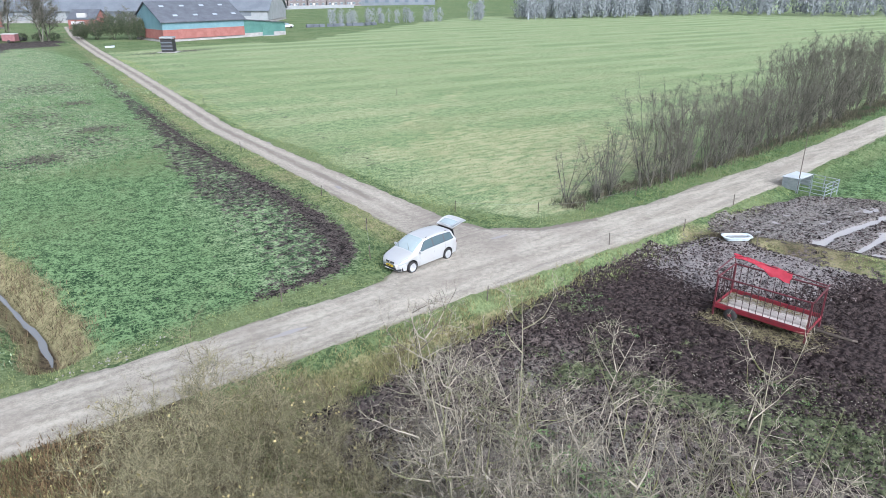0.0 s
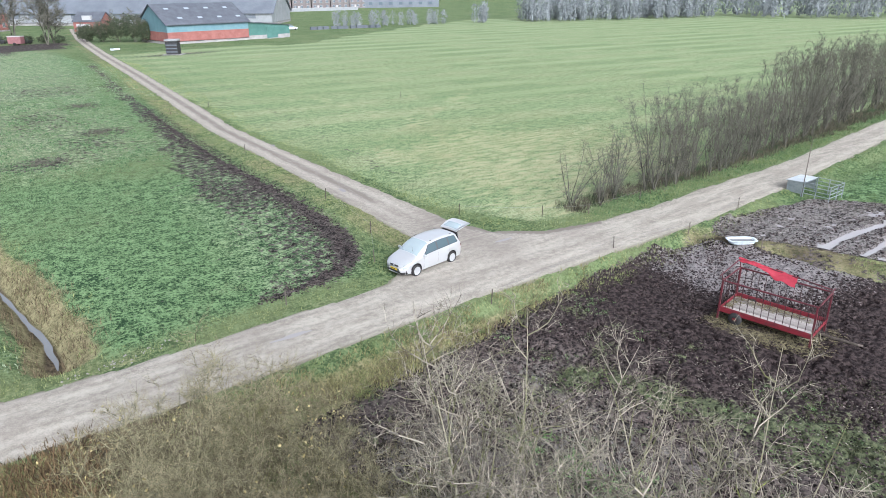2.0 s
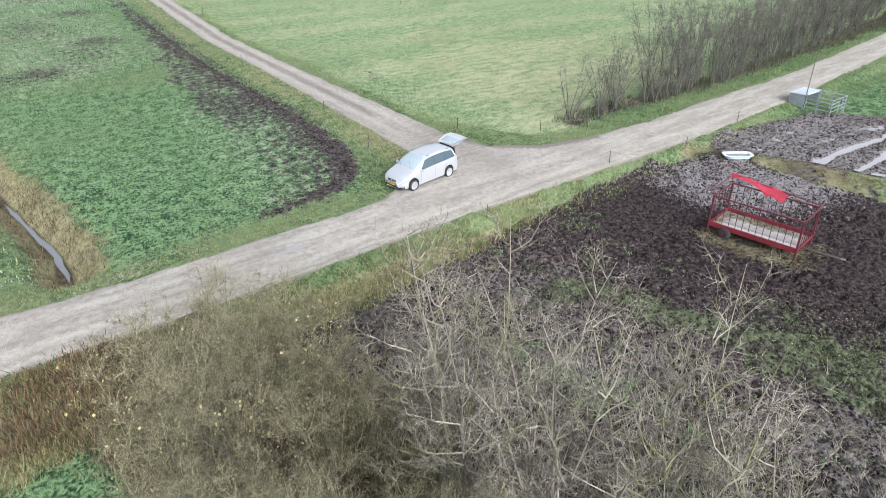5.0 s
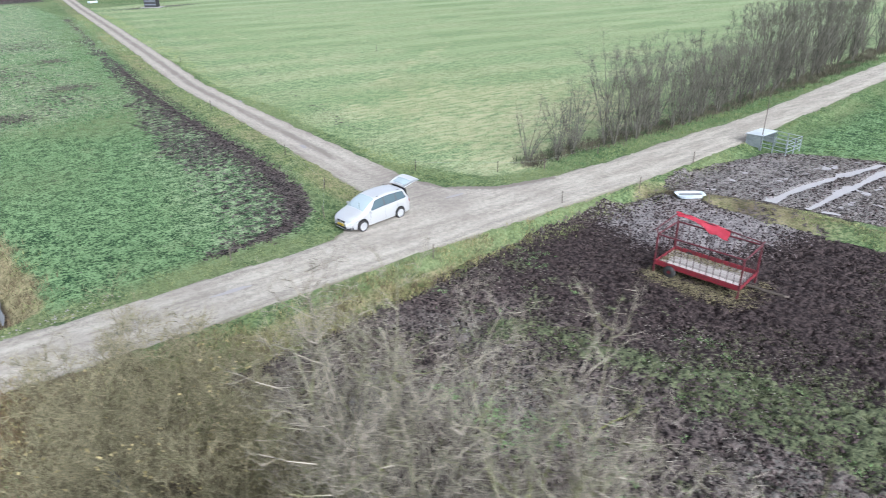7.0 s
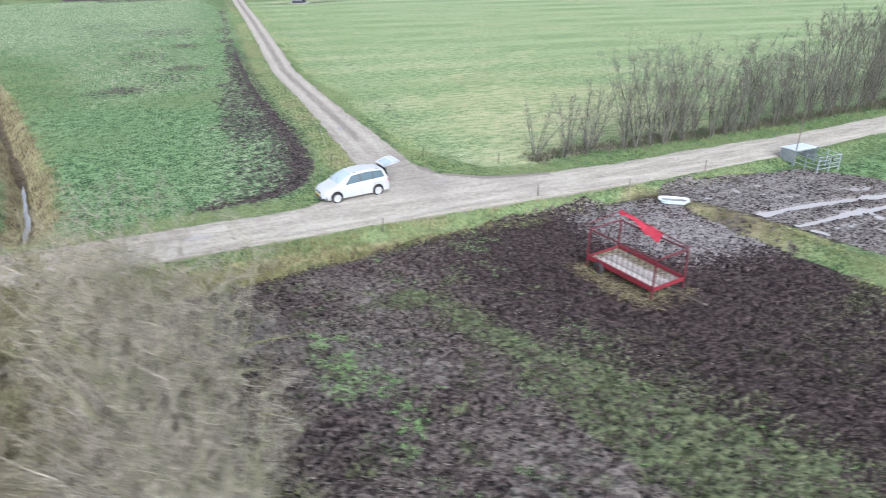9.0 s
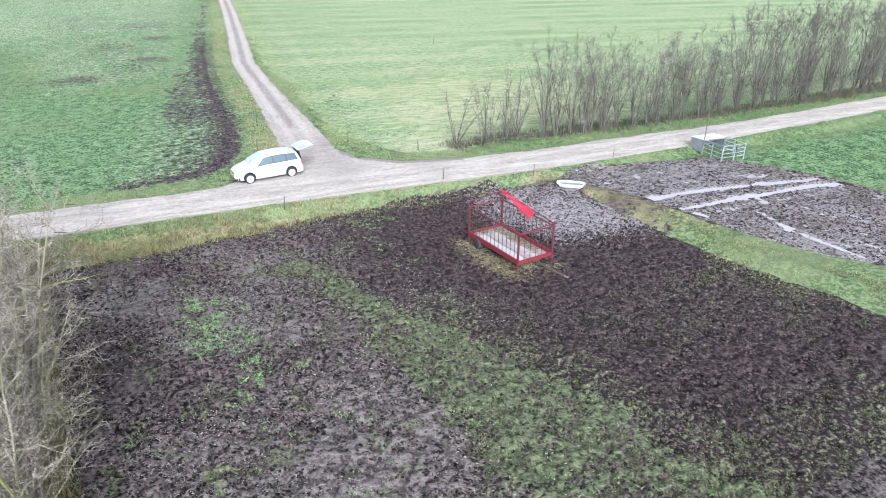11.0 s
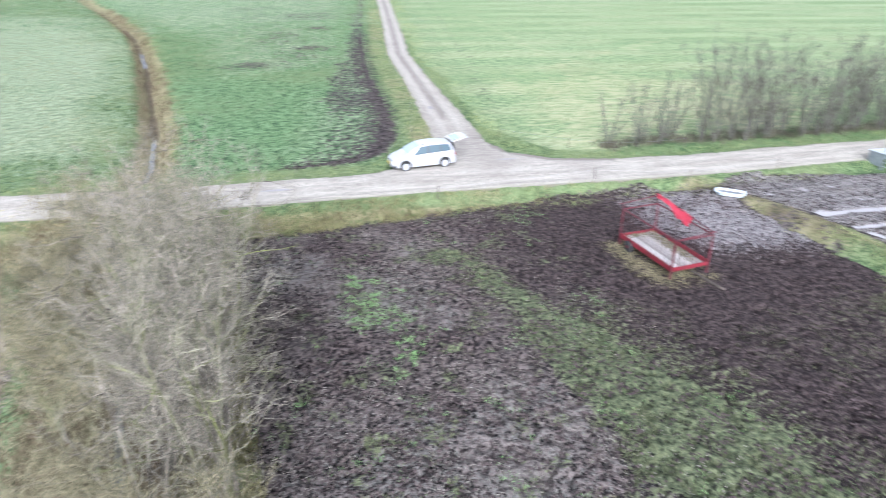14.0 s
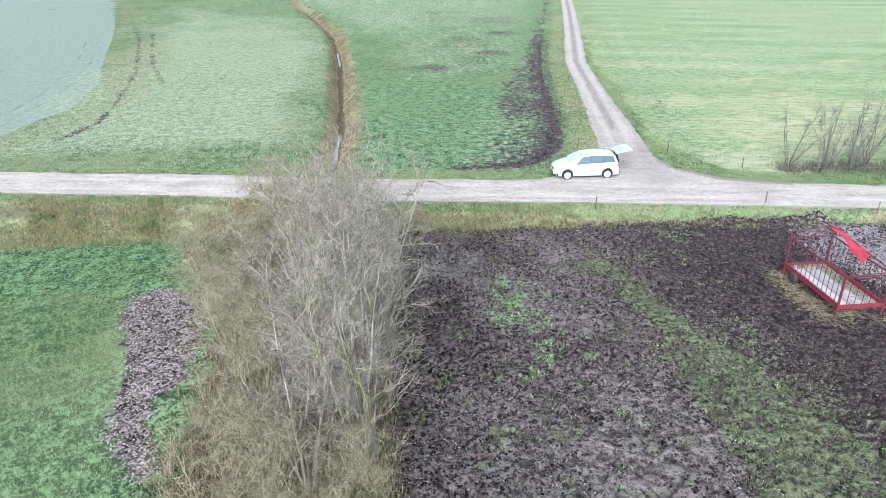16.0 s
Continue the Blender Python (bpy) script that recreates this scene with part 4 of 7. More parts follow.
def tree(name, seed, mat, label, group, at, mat2=None, **shape):
    wood, fine = bare_tree(seed, **shape)
    root = thing(name, pose(*at), label, "tree", group)
    part("trunk", rod_mesh("trunk", wood, mat2 or mat), None, root)
    part("crown", rod_mesh("crown", fine, mat), mat, root)
    return root


def foot(x, y):
    return float(land(np.array([x]), np.array([y]))[0])


rng = random.Random(11)
WILLOW = "bare brownish willow with dense thin twigs by the ditch"
ALDER = "bare pale lichen-grey tree with crooked limbs by the ditch"
willows = [tree("willow_tree", 20 + k, MAT_BROWN_BARK, WILLOW, "trees along the ditch", (-16, -9 - 2 * k, -0.7), height=h, stems=10, lean=0.46, girth=0.036, limbs=17, subs=8, twigs=5, spread=0.28, thin=1.0, twig_len=0.55, crook=0.05, limb_angle=(0.7, 1.35), limb_lift=0.03, twig_angle=(0.3, 1.0), sub_len=(0.3, 0.6))
           for k, h in enumerate((7.8, 8.3, 7.6))]
alders = [tree("alder_tree", 40 + k, MAT_PALE_BARK, ALDER, "trees along the ditch", (-14, -20 - 2 * k, -0.7), mat2=MAT_MOSS_BARK if k == 1 else None, height=h, stems=s, lean=0.20, girth=0.066, limbs=15, subs=9, twigs=3, spread=0.32, thin=1.1, twig_len=0.32, crook=0.08, limb_angle=(0.7, 1.3), limb_lift=0.10, twig_angle=(0.6, 1.2), sub_len=(0.16, 0.42), blunt=True, limb_girth=0.38)
          for k, (h, s) in enumerate(((9.2, 5), (9.8, 6), (9.0, 6)))]
spots_willow = [(-18.0, -9.0), (-16.6, -8.1), (-14.6, -7.9), (-18.9, -11.0), (-16.6, -10.4), (-13.4, -10.0), (-18.6, -13.4), (-15.0, -12.8), (-18.2, -16.0), (-19.0, -15.0), (-17.9, -19.0), (-13.0, -13.0), (-16.2, -16.6), (-16.6, -19.6), (-13.4, -29.0), (-16.2, -23.6), (-16.0, -27.6), (-15.8, -31.5), (-14.2, -35.0), (-16.6, -37.5)]
spots_alder = [(-12.8, -15.2), (-14.2, -17.0), (-12.7, -18.4), (-14.4, -20.0), (-12.6, -20.9), (-14.2, -22.4), (-12.6, -23.2), (-12.7, -25.2), (-14.4, -25.4), (-13.4, -16.2), (-13.3, -21.8), (-12.4, -24.2), (-13.7, -19.0)]
for src, spots in ((willows, spots_willow), (alders, spots_alder)):
    for k, (x, y) in enumerate(spots):
        grown = 1.0 if src is alders else (0.80 if y > -13.5 else 0.98)
        m = pose(x, y, foot(x, y) - 0.05, rng.uniform(-4, 4), rng.uniform(-4, 4), rng.uniform(0, 360)) @ Matrix.Scale(grown, 4)
        if k < len(src):
            src[k].matrix_world = m
        else:
            copy_thing(src[k % len(src)], m)

HEDGE = "bare grey-brown hedgerow shrub with upright stems"
shrubs = [tree("hedge_shrub", 60 + k, MAT_DARK_BARK, HEDGE, "hedgerow along the road", (20, -1, 0), height=h, stems=s, lean=ln, girth=0.045, limbs=lm, subs=6, twigs=tw, spread=0.22, thin=th, low=0.05, twig_len=0.42, crook=0.09, limb_angle=(0.25, 0.75), twig_angle=(0.3, 1.0))
          for k, (h, s, ln, lm, tw, th) in enumerate(((5.4, 5, 0.32, 8, 3, 0.85), (6.0, 5, 0.32, 8, 3, 0.85), (8.2, 7, 0.22, 11, 4, 1.05), (9.0, 8, 0.20, 11, 4, 1.05), (7.0, 8, 0.24, 10, 4, 1.1), (10.2, 8, 0.17, 10, 3, 1.4), (11.2, 8, 0.15, 10, 3, 1.4)))]
hedge_rng = random.Random(5)
x, k, taken = 15.9, 0, set()
while x < 150:
    y = np.interp(x, [15, 18.5, 24, 30, 39, 45, 63, 73, 150], [0.7, 0.0, -0.8, -1.7, -2.6, -2.6, -2.9, -3.1, -7.6]) + hedge_rng.uniform(-0.5, 1.5)
    if x < 21.5:
        kind = k % 2
    elif x < 33:
        kind = hedge_rng.choice((2, 3, 3, 1)) if x < 27 else hedge_rng.choice((2, 3, 3, 4))
    elif x < 42:
        kind = hedge_rng.choice((4, 4, 2))
    else:
        kind = 5 + k % 2
    m = pose(x, y, foot(x, y), hedge_rng.uniform(-4, 4), hedge_rng.uniform(-4, 4), hedge_rng.uniform(0, 360)) @ Matrix.Scale(hedge_rng.uniform(0.84, 1.06), 4)
    if kind not in taken:
        taken.add(kind)
        shrubs[kind].matrix_world = m
    else:
        copy_thing(shrubs[kind], m)
    x += hedge_rng.uniform(0.9, 1.5) if x < 21.5 else hedge_rng.uniform(0.85, 1.35) if x < 42 else hedge_rng.uniform(0.8, 1.3) if x < 75 else hedge_rng.uniform(2.0, 3.0)
    k += 1


# ---- materials of things ----
def paint(name, colour, rough=0.3, coat=0.6, dirt=(0.30, 0.28, 0.25), grime=0.35):
    m, n, l, p = material(name, rough, 0.0, 0.5)
    w = place(n)
    c = blend(n, l, calc(n, l, "MULTIPLY", ramp(n, l, noise_node(n, l, 0.5, 6.0, w, 0.7), 0.45, 0.75), grime), colour, dirt)
    l.new(c, p.inputs["Base Color"])
    p.inputs["Coat Weight"].default_value = coat
    p.inputs["Coat Roughness"].default_value = 0.08
    return m


def plain(name, colour, rough=0.6, metal=0.0):
    m, n, l, p = material(name, rough, metal)
    w = place(n)
    c = blend(n, l, calc(n, l, "MULTIPLY", noise_node(n, l, 0.15, 5.0, w), 0.35), colour, tuple(v * 0.7 for v in colour))
    l.new(c, p.inputs["Base Color"])
    return m


MAT_CAR = paint("white_car_paint", (0.49, 0.503, 0.506), 0.34, 0.3, (0.46, 0.44, 0.41), 0.3)
MAT_CAR.node_tree.nodes["Principled BSDF"].inputs["Metallic"].default_value = 0.45
MAT_GLASS = plain("tinted_car_glass", (0.060, 0.092, 0.102), 0.06)
# pale tone stands for the sky reflected in windscreen and rear window
MAT_SCREEN = plain("sky_pale_glass", (0.30, 0.36, 0.37), 0.05)
MAT_TRIM = plain("black_plastic_trim", (0.025, 0.025, 0.027), 0.55)
MAT_TYRE = plain("tyre_rubber", (0.022, 0.021, 0.020), 0.8)
MAT_RIM = plain("silver_wheel_rim", (0.56, 0.57, 0.58), 0.35, 0.6)
MAT_LAMP = plain("headlight_glass", (0.34, 0.38, 0.40), 0.08)
MAT_TAIL = plain("red_lamp_glass", (0.35, 0.02, 0.02), 0.15)
MAT_PLATE = plain("yellow_plate", (0.70, 0.52, 0.03), 0.45)
MAT_SEAM = plain("dark_door_gap", (0.10, 0.10, 0.10), 0.7)
MAT_RED = paint("worn_red_paint", (0.150, 0.010, 0.018), 0.6, 0.0, (0.040, 0.016, 0.015), 0.9)
MAT_RED_TUBE = paint("rusty_red_tube", (0.080, 0.010, 0.016), 0.65, 0.0, (0.035, 0.020, 0.018), 0.9)
MAT_BAR = paint("dark_feed_bar", (0.030, 0.009, 0.010), 0.65, 0.0, (0.028, 0.018, 0.016), 0.9)
MAT_TARP = simple("red_tarpaulin", (0.27, 0.014, 0.030), (0.38, 0.036, 0.058), 0.4, 0.7, 0.0, 0.01)
MAT_PLANK = varied("weathered_plank", (0.190, 0.170, 0.152), (0.430, 0.400, 0.370), 0.6, 0.4, False, 0.3)
MAT_STEEL = simple("galvanised_steel", (0.20, 0.24, 0.26), (0.36, 0.39, 0.40), 0.5, 0.5, 0.45, 0.0)
MAT_ROOFTIN = simple("pale_roof_sheet", (0.40, 0.45, 0.47), (0.52, 0.56, 0.57), 0.6, 0.45, 0.1)
MAT_TUB = simple("pale_blue_trough", (0.38, 0.45, 0.48), (0.52, 0.57, 0.59), 0.4, 0.4)
MAT_POST = varied("old_fence_post", (0.045, 0.038, 0.030), (0.130, 0.110, 0.092), 0.85, 0.2, False, 0.2)
MAT_WIRE = plain("fence_wire", (0.32, 0.32, 0.31), 0.5, 0.5)
MAT_DARK = plain("black_underbody_boot_shade", (0.012, 0.012, 0.013), 0.9)
MAT_STONE = varied("rubble_stone", (0.11, 0.10, 0.092), (0.27, 0.25, 0.235), 0.85, 0.3)


# ---- parked car, nose towards -x, standing on its wheels at z 0 ----
def tab(x, rows):
    return float(np.interp(x, [r[0] for r in rows], [r[1] for r in rows]))


CAR_TOP = [(-0.86, 0.50), (-0.83, 0.66), (-0.74, 0.76), (-0.5, 0.89), (-0.2, 0.98), (0.06, 1.05), (0.34, 1.23), (0.68, 1.43), (1.02, 1.57), (1.5, 1.63), (2.0, 1.65), (2.6, 1.62), (3.0, 1.57), (3.22, 1.48), (3.36, 1.22), (3.47, 0.95), (3.53, 0.6)]
CAR_BELT = [(-0.86, 0.46), (-0.80, 0.60), (-0.6, 0.72), (-0.2, 0.83), (0.3, 0.92), (1.0, 0.96), (2.0, 0.99), (3.0, 1.03), (3.38, 1.04), (3.48, 0.85), (3.53, 0.55)]
CAR_HALF = [(-0.86, 0.42), (-0.82, 0.60), (-0.70, 0.73), (-0.45, 0.83), (-0.1, 0.875), (0.5, 0.895), (2.7, 0.895), (3.1, 0.875), (3.35, 0.83), (3.48, 0.77), (3.53, 0.70)]
CAR_EDGE = [(-0.86, 0.36), (-0.70, 0.60), (-0.3, 0.70), (0.06, 0.74), (0.5, 0.70), (1.0, 0.64), (1.6, 0.64), (2.4, 0.64), (3.0, 0.62), (3.3, 0.60), (3.53, 0.56)]
ARCHES = ((0.0, 0.375), (2.68, 0.375))


def car_point(x, v, out=0.0):
    """A point on the near half of the body: v runs from the sill (0) over the belt (3) to the roof's middle (7)."""
    zt, zb, hw, hr = tab(x, CAR_TOP), tab(x, CAR_BELT), tab(x, CAR_HALF), tab(x, CAR_EDGE)
    low = 0.20
    for ax, r in ARCHES:
        if abs(x - ax) < r:
            low = max(low, 0.30 + math.sqrt(r * r - (x - ax) ** 2))
    zb = max(zb, low + 0.03)
    ze = max(zb + 0.015, zt - 0.075)
    pts = [(hw * 0.95, low), (hw * 0.99, low + (zb - low) * 0.35), (hw, low + (zb - low) * 0.7), (hw * 0.985, zb), ((hw * 0.97 + hr) / 2 + 0.02, (zb + ze) / 2), (hr, ze), (hr * 0.72, max(zt - 0.018, ze)), (0.0, max(zt, ze))]
    i = min(int(v), 6)
    f = v - i
    a, b = pts[i], pts[i + 1]
    y, z = a[0] + (b[0] - a[0]) * f, a[1] + (b[1] - a[1]) * f
    tx, tz = b[0] - a[0], b[1] - a[1]
    ln = math.hypot(tx, tz) or 1.0
    return Vector((x, -(y + out * tz / ln), z - out * tx / ln if v > 3 else z))


def car_patch(x0, x1, v0, v1, out, mirror=False, nx=14, nv=5, both=False):
    """A piece of the body's skin lifted off it; x0 and x1 may be functions of v."""
    verts, faces = [], []
    for j in range(nv + 1):
        v = v0 + (v1 - v0) * j / nv
        a = x0(j / nv) if callable(x0) else x0
        b = x1(j / nv) if callable(x1) else x1
        for i in range(nx + 1):
            p = car_point(a + (b - a) * i / nx, v, out)
            verts.append((p.x, -p.y if mirror else p.y, p.z))
    w = nx + 1
    for j in range(nv):
        for i in range(nx):
            q = (j * w + i, j * w + i + 1, (j + 1) * w + i + 1, (j + 1) * w + i)
            faces.append(q if not mirror else q[::-1])
    if both:
        k = len(verts)
        verts += [(a, -b, c) for a, b, c in verts]
        faces += [tuple(k + i for i in f[::-1]) for f in faces]
    return verts, faces


def build_car():
    car = thing("car", pose(0, 0.90, 0.05), "white compact people carrier parked with raised tailgate", "car")
    stations = sorted(set([round(float(v), 3) for v in np.linspace(-0.86, 3.53, 70)] + [round(ax + s * r * k, 3) for ax, r in ARCHES for s in (-1, 1) for k in (0.2, 0.5, 0.75, 0.9, 0.99, 1.001)]))
    vs = [0, 0.5, 1, 1.5, 2, 2.5, 3, 3.33, 3.66, 4, 4.33, 4.66, 5, 5.5, 6, 6.5, 7]
    verts, faces = [], []
    for x in stations:
        row = [car_point(x, v) for v in vs]
        verts += [tuple(p) for p in row] + [(p.x, -p.y, p.z) for p in row[-2::-1]]
    w = 2 * len(vs) - 1
    for i in range(len(stations) - 1):
        for j in range(w - 1):
            faces.append((i * w + j, i * w + j + 1, (i + 1) * w + j + 1, (i + 1) * w + j))
    faces += [tuple(range(w)), tuple(reversed([(len(stations) - 1) * w + j for j in range(w)]))]
    part("body", mesh_of("body", verts, faces, MAT_CAR, True), MAT_CAR, car)
    part("underbody", box((4.0, 1.5, 0.25), (1.33, 0, 0.33), 0.03), MAT_DARK, car)
    v, f = car_patch(0.12, 0.99, 5.15, 7, 0.006, nx=12, nv=6, both=True)
    part("windscreen", mesh_of("windscreen", v, f, MAT_SCREEN, True), MAT_SCREEN, car, "windscreen painted pale with reflected sky")
    for side in (False, True):
        v, f = car_patch(lambda s: 0.42 + 0.53 * s, lambda s: 3.16 - 0.12 * s, 3.20, 4.77, 0.004, side, 16, 4)
        part("window_surround", mesh_of("window_surround", v, f, MAT_TRIM, True), MAT_TRIM, car, "black window surround")
        panes = ((lambda s: 0.53 + 0.48 * s, 1.51), (1.61, 2.37), (2.46, lambda s: 3.09 - 0.10 * s))
        for a, b in panes:
            v, f = car_patch(a, b, 3.29, 4.68, 0.008, side, 8, 4)
            part("side_window", mesh_of("side_window", v, f, MAT_GLASS, True), MAT_GLASS, car, "dark tinted side window")
        for x in (0.50, 1.56, 2.46):
            v, f = car_patch(x, x + 0.012, 0.25, 3.1, 0.003, side, 1, 6)
            part("door_gap", mesh_of("door_gap", v, f, MAT_SEAM), MAT_SEAM, car)
        v, f = car_patch(0.45, 2.25, 1.35, 1.6, 0.012, side, 10, 1)
        part("rubbing_strip", mesh_of("rubbing_strip", v, f, MAT_CAR), MAT_CAR, car)
        v, f = car_patch(0.42, 2.28, 0.0, 0.35, 0.008, side, 8, 1)
        part("sill", mesh_of("sill", v, f, MAT_CAR), MAT_CAR, car)
        for x in (1.32, 2.22):
            p = car_point(x, 2.45, 0.0)
            s = 1 if side else -1
            part("door_handle", box((0.17, 0.035, 0.035), (x, s * (abs(p.y) + 0.012), p.z), 0.008), MAT_CAR, car)
        v, f = car_patch(lambda s: -0.80 + 0.06 * s, lambda s: -0.36 + 0.12 * s, 2.1, 4.3, 0.010, side, 6, 3)
        part("headlight", mesh_of("headlight", v, f, MAT_LAMP, True), MAT_LAMP, car, "clear headlight")
        v, f = car_patch(3.36, 3.50, 2.1, 4.4, 0.008, side, 3, 4)
        part("tail_light", mesh_of("tail_light", v, f, MAT_TAIL, True), MAT_TAIL, car, "red tail light")
        s = 1 if side else -1
        bm = box((0.10, 0.20, 0.15), (0.46, s * 0.99, 1.02), 0.035)
        mirror = part("side_mirror", bm, MAT_CAR, car)
        part("mirror_glass", box((0.008, 0.15, 0.11), (0.515, s * 0.99, 1.02), 0.0), MAT_GLASS, mirror)
        for x in (1.25, 2.75):
            part("roof_mount", box((0.16, 0.03, 0.025), (x, s * 0.60, tab(x, CAR_TOP) - 0.02), 0.008), MAT_TRIM, car, "black roof rack mount")
    for side in (False, True):
        v, f = car_patch(-0.858, -0.70, 0.05, 0.9, 0.010, side, nx=4, nv=3)
        part("front_bumper_lip", mesh_of("front_bumper_lip", v, f, MAT_TRIM, True), MAT_TRIM, car, "black lower bumper")
    part("air_intake", box((0.05, 0.95, 0.11), (-0.855, 0, 0.30), 0.02), MAT_TRIM, car)
    part("grille", box((0.06, 0.62, 0.10), (-0.832, 0, 0.60), 0.02, Matrix.Rotation(-0.35, 4, "Y")), MAT_TRIM, car, "black radiator grille")
    v, f = lathe([(0.0, 0.0), (0.055, 0.0), (0.055, 0.012), (0.0, 0.012)], 16)
    badge = part("badge", mesh_of("badge", v, f, MAT_RIM), MAT_RIM, car, "plain round silver badge")
    badge.rotation_euler, badge.location = (0, 0, radians(90)), (-0.862, 0, 0.60)
    part("number_plate", box((0.015, 0.50, 0.11), (-0.888, 0, 0.43), 0.004), MAT_PLATE, car, "yellow plate with a plain dark bar")
    part("plate_bar", box((0.006, 0.34, 0.035), (-0.8985, 0, 0.43)), MAT_TRIM, car)
    for s in (-0.45, 0.35):
        part("wiper", tube((0.12, s, 1.09), (0.42, s + 0.42, 1.29), 0.008, 5), MAT_TRIM, car)
    # the boot opening and the raised tailgate
    # body has no hole here; a black slab stands in for the boot's shade
    part("boot_shade", box((0.03, 1.16, 0.78), (3.455, 0, 1.10), 0.01, Matrix.Rotation(-0.22, 4, "Y")), MAT_DARK, car, "black slab painting the open boot's shade")
    lift = Matrix.Translation((3.22, 0, 1.60)) @ Matrix.Rotation(radians(-19), 4, "Y")
    verts, faces = [], []
    n = 12
    for top in (0.035, 0.0):
        for i in range(n + 1):
            u = i / n
            wdt = 0.60 + 0.10 * math.sin(u * 2.2)
            for j in range(9):
                s = -1 + 2 * j / 8
                bow = -0.10 * u * u - 0.05 * s * s - (0.22 * max(0, u - 0.62) ** 1.3)
                verts.append(lift @ Vector((1.12 * u, s * wdt, bow + top)))
    w, k = 9, (n + 1) * 9
    for i in range(n):
        for j in range(8):
            a = i * w + j
            faces += [(a, a + w, a + w + 1, a + 1), (k + a, k + a + 1, k + a + w + 1, k + a + w)]
    rim = [i * w for i in range(n + 1)] + [n * w + j for j in range(1, 9)] + [i * w + 8 for i in range(n - 1, -1, -1)] + [j for j in range(7, 0, -1)]
    for a, b in zip(rim, rim[1:] + rim[:1]):
        faces.append((a, b, b + k, a + k))
    gate = part("tailgate", mesh_of("tailgate", verts, faces, MAT_CAR, True), MAT_CAR, car, "raised white tailgate")
    verts = []
    for i in range(6):
        u = 0.12 + 0.46 * i / 5
        wdt = 0.50
        for j in range(7):
            s = -1 + 2 * j / 6
            verts.append(lift @ Vector((1.12 * u, s * wdt, -0.10 * u * u - 0.05 * (s * 0.8) ** 2 + 0.041)))
    faces = [(i * 7 + j, (i + 1) * 7 + j, (i + 1) * 7 + j + 1, i * 7 + j + 1) for i in range(5) for j in range(6)]
    part("rear_window", mesh_of("rear_window", verts, faces, MAT_SCREEN, True), MAT_SCREEN, gate, "rear window painted pale with reflected sky")
    for s in (-0.56, 0.56):
        part("gas_strut", tube((3.30, s, 1.42), lift @ Vector((0.55, s * 0.98, -0.06)), 0.012, 6), MAT_TRIM, gate)
    # wheels
    tyre = mesh_of("tyre", *lathe([(0.23, -0.10), (0.285, -0.105), (0.312, -0.085), (0.318, 0), (0.312, 0.085), (0.285, 0.105), (0.23, 0.10)], 32), MAT_TYRE, True)
    rim_v, rim_f = lathe([(0.236, -0.095), (0.225, -0.065), (0.215, -0.04), (0.0, -0.035)], 32)
    for k in range(9):
        a = 2 * math.pi * k / 9
        bm_rows = [(0.05, -0.02), (0.05, 0.02), (0.22, 0.030), (0.22, -0.030)]
        base = len(rim_v)
        for d in (-0.075, -0.03):
            for r, s in bm_rows:
                rim_v.append((r * math.cos(a) - s * math.sin(a), d, r * math.sin(a) + s * math.cos(a)))
        rim_f += [tuple(base + i for i in q) for q in ((0, 1, 2, 3), (0, 4, 5, 1), (1, 5, 6, 2), (3, 2, 6, 7), (0, 3, 7, 4))]
    base = len(rim_v)
    hv, hf = lathe([(0.0, -0.08), (0.06, -0.075), (0.07, -0.03)], 16)
    rim_v, rim_f = rim_v + hv, rim_f + [tuple(base + i for i in q) for q in hf]
    rim_me = mesh_of("rim", rim_v, rim_f, MAT_RIM, False)
    for ax, _ in ARCHES:
        for s in (-1, 1):
            wheel = part("wheel", tyre, None, car)
            wheel.location = (ax, s * 0.79, 0.27)
            wheel.rotation_euler = (0, 0, 0 if s < 0 else math.pi)
            part("rim", rim_me, None, wheel, "silver spoked wheel rim")


build_car()


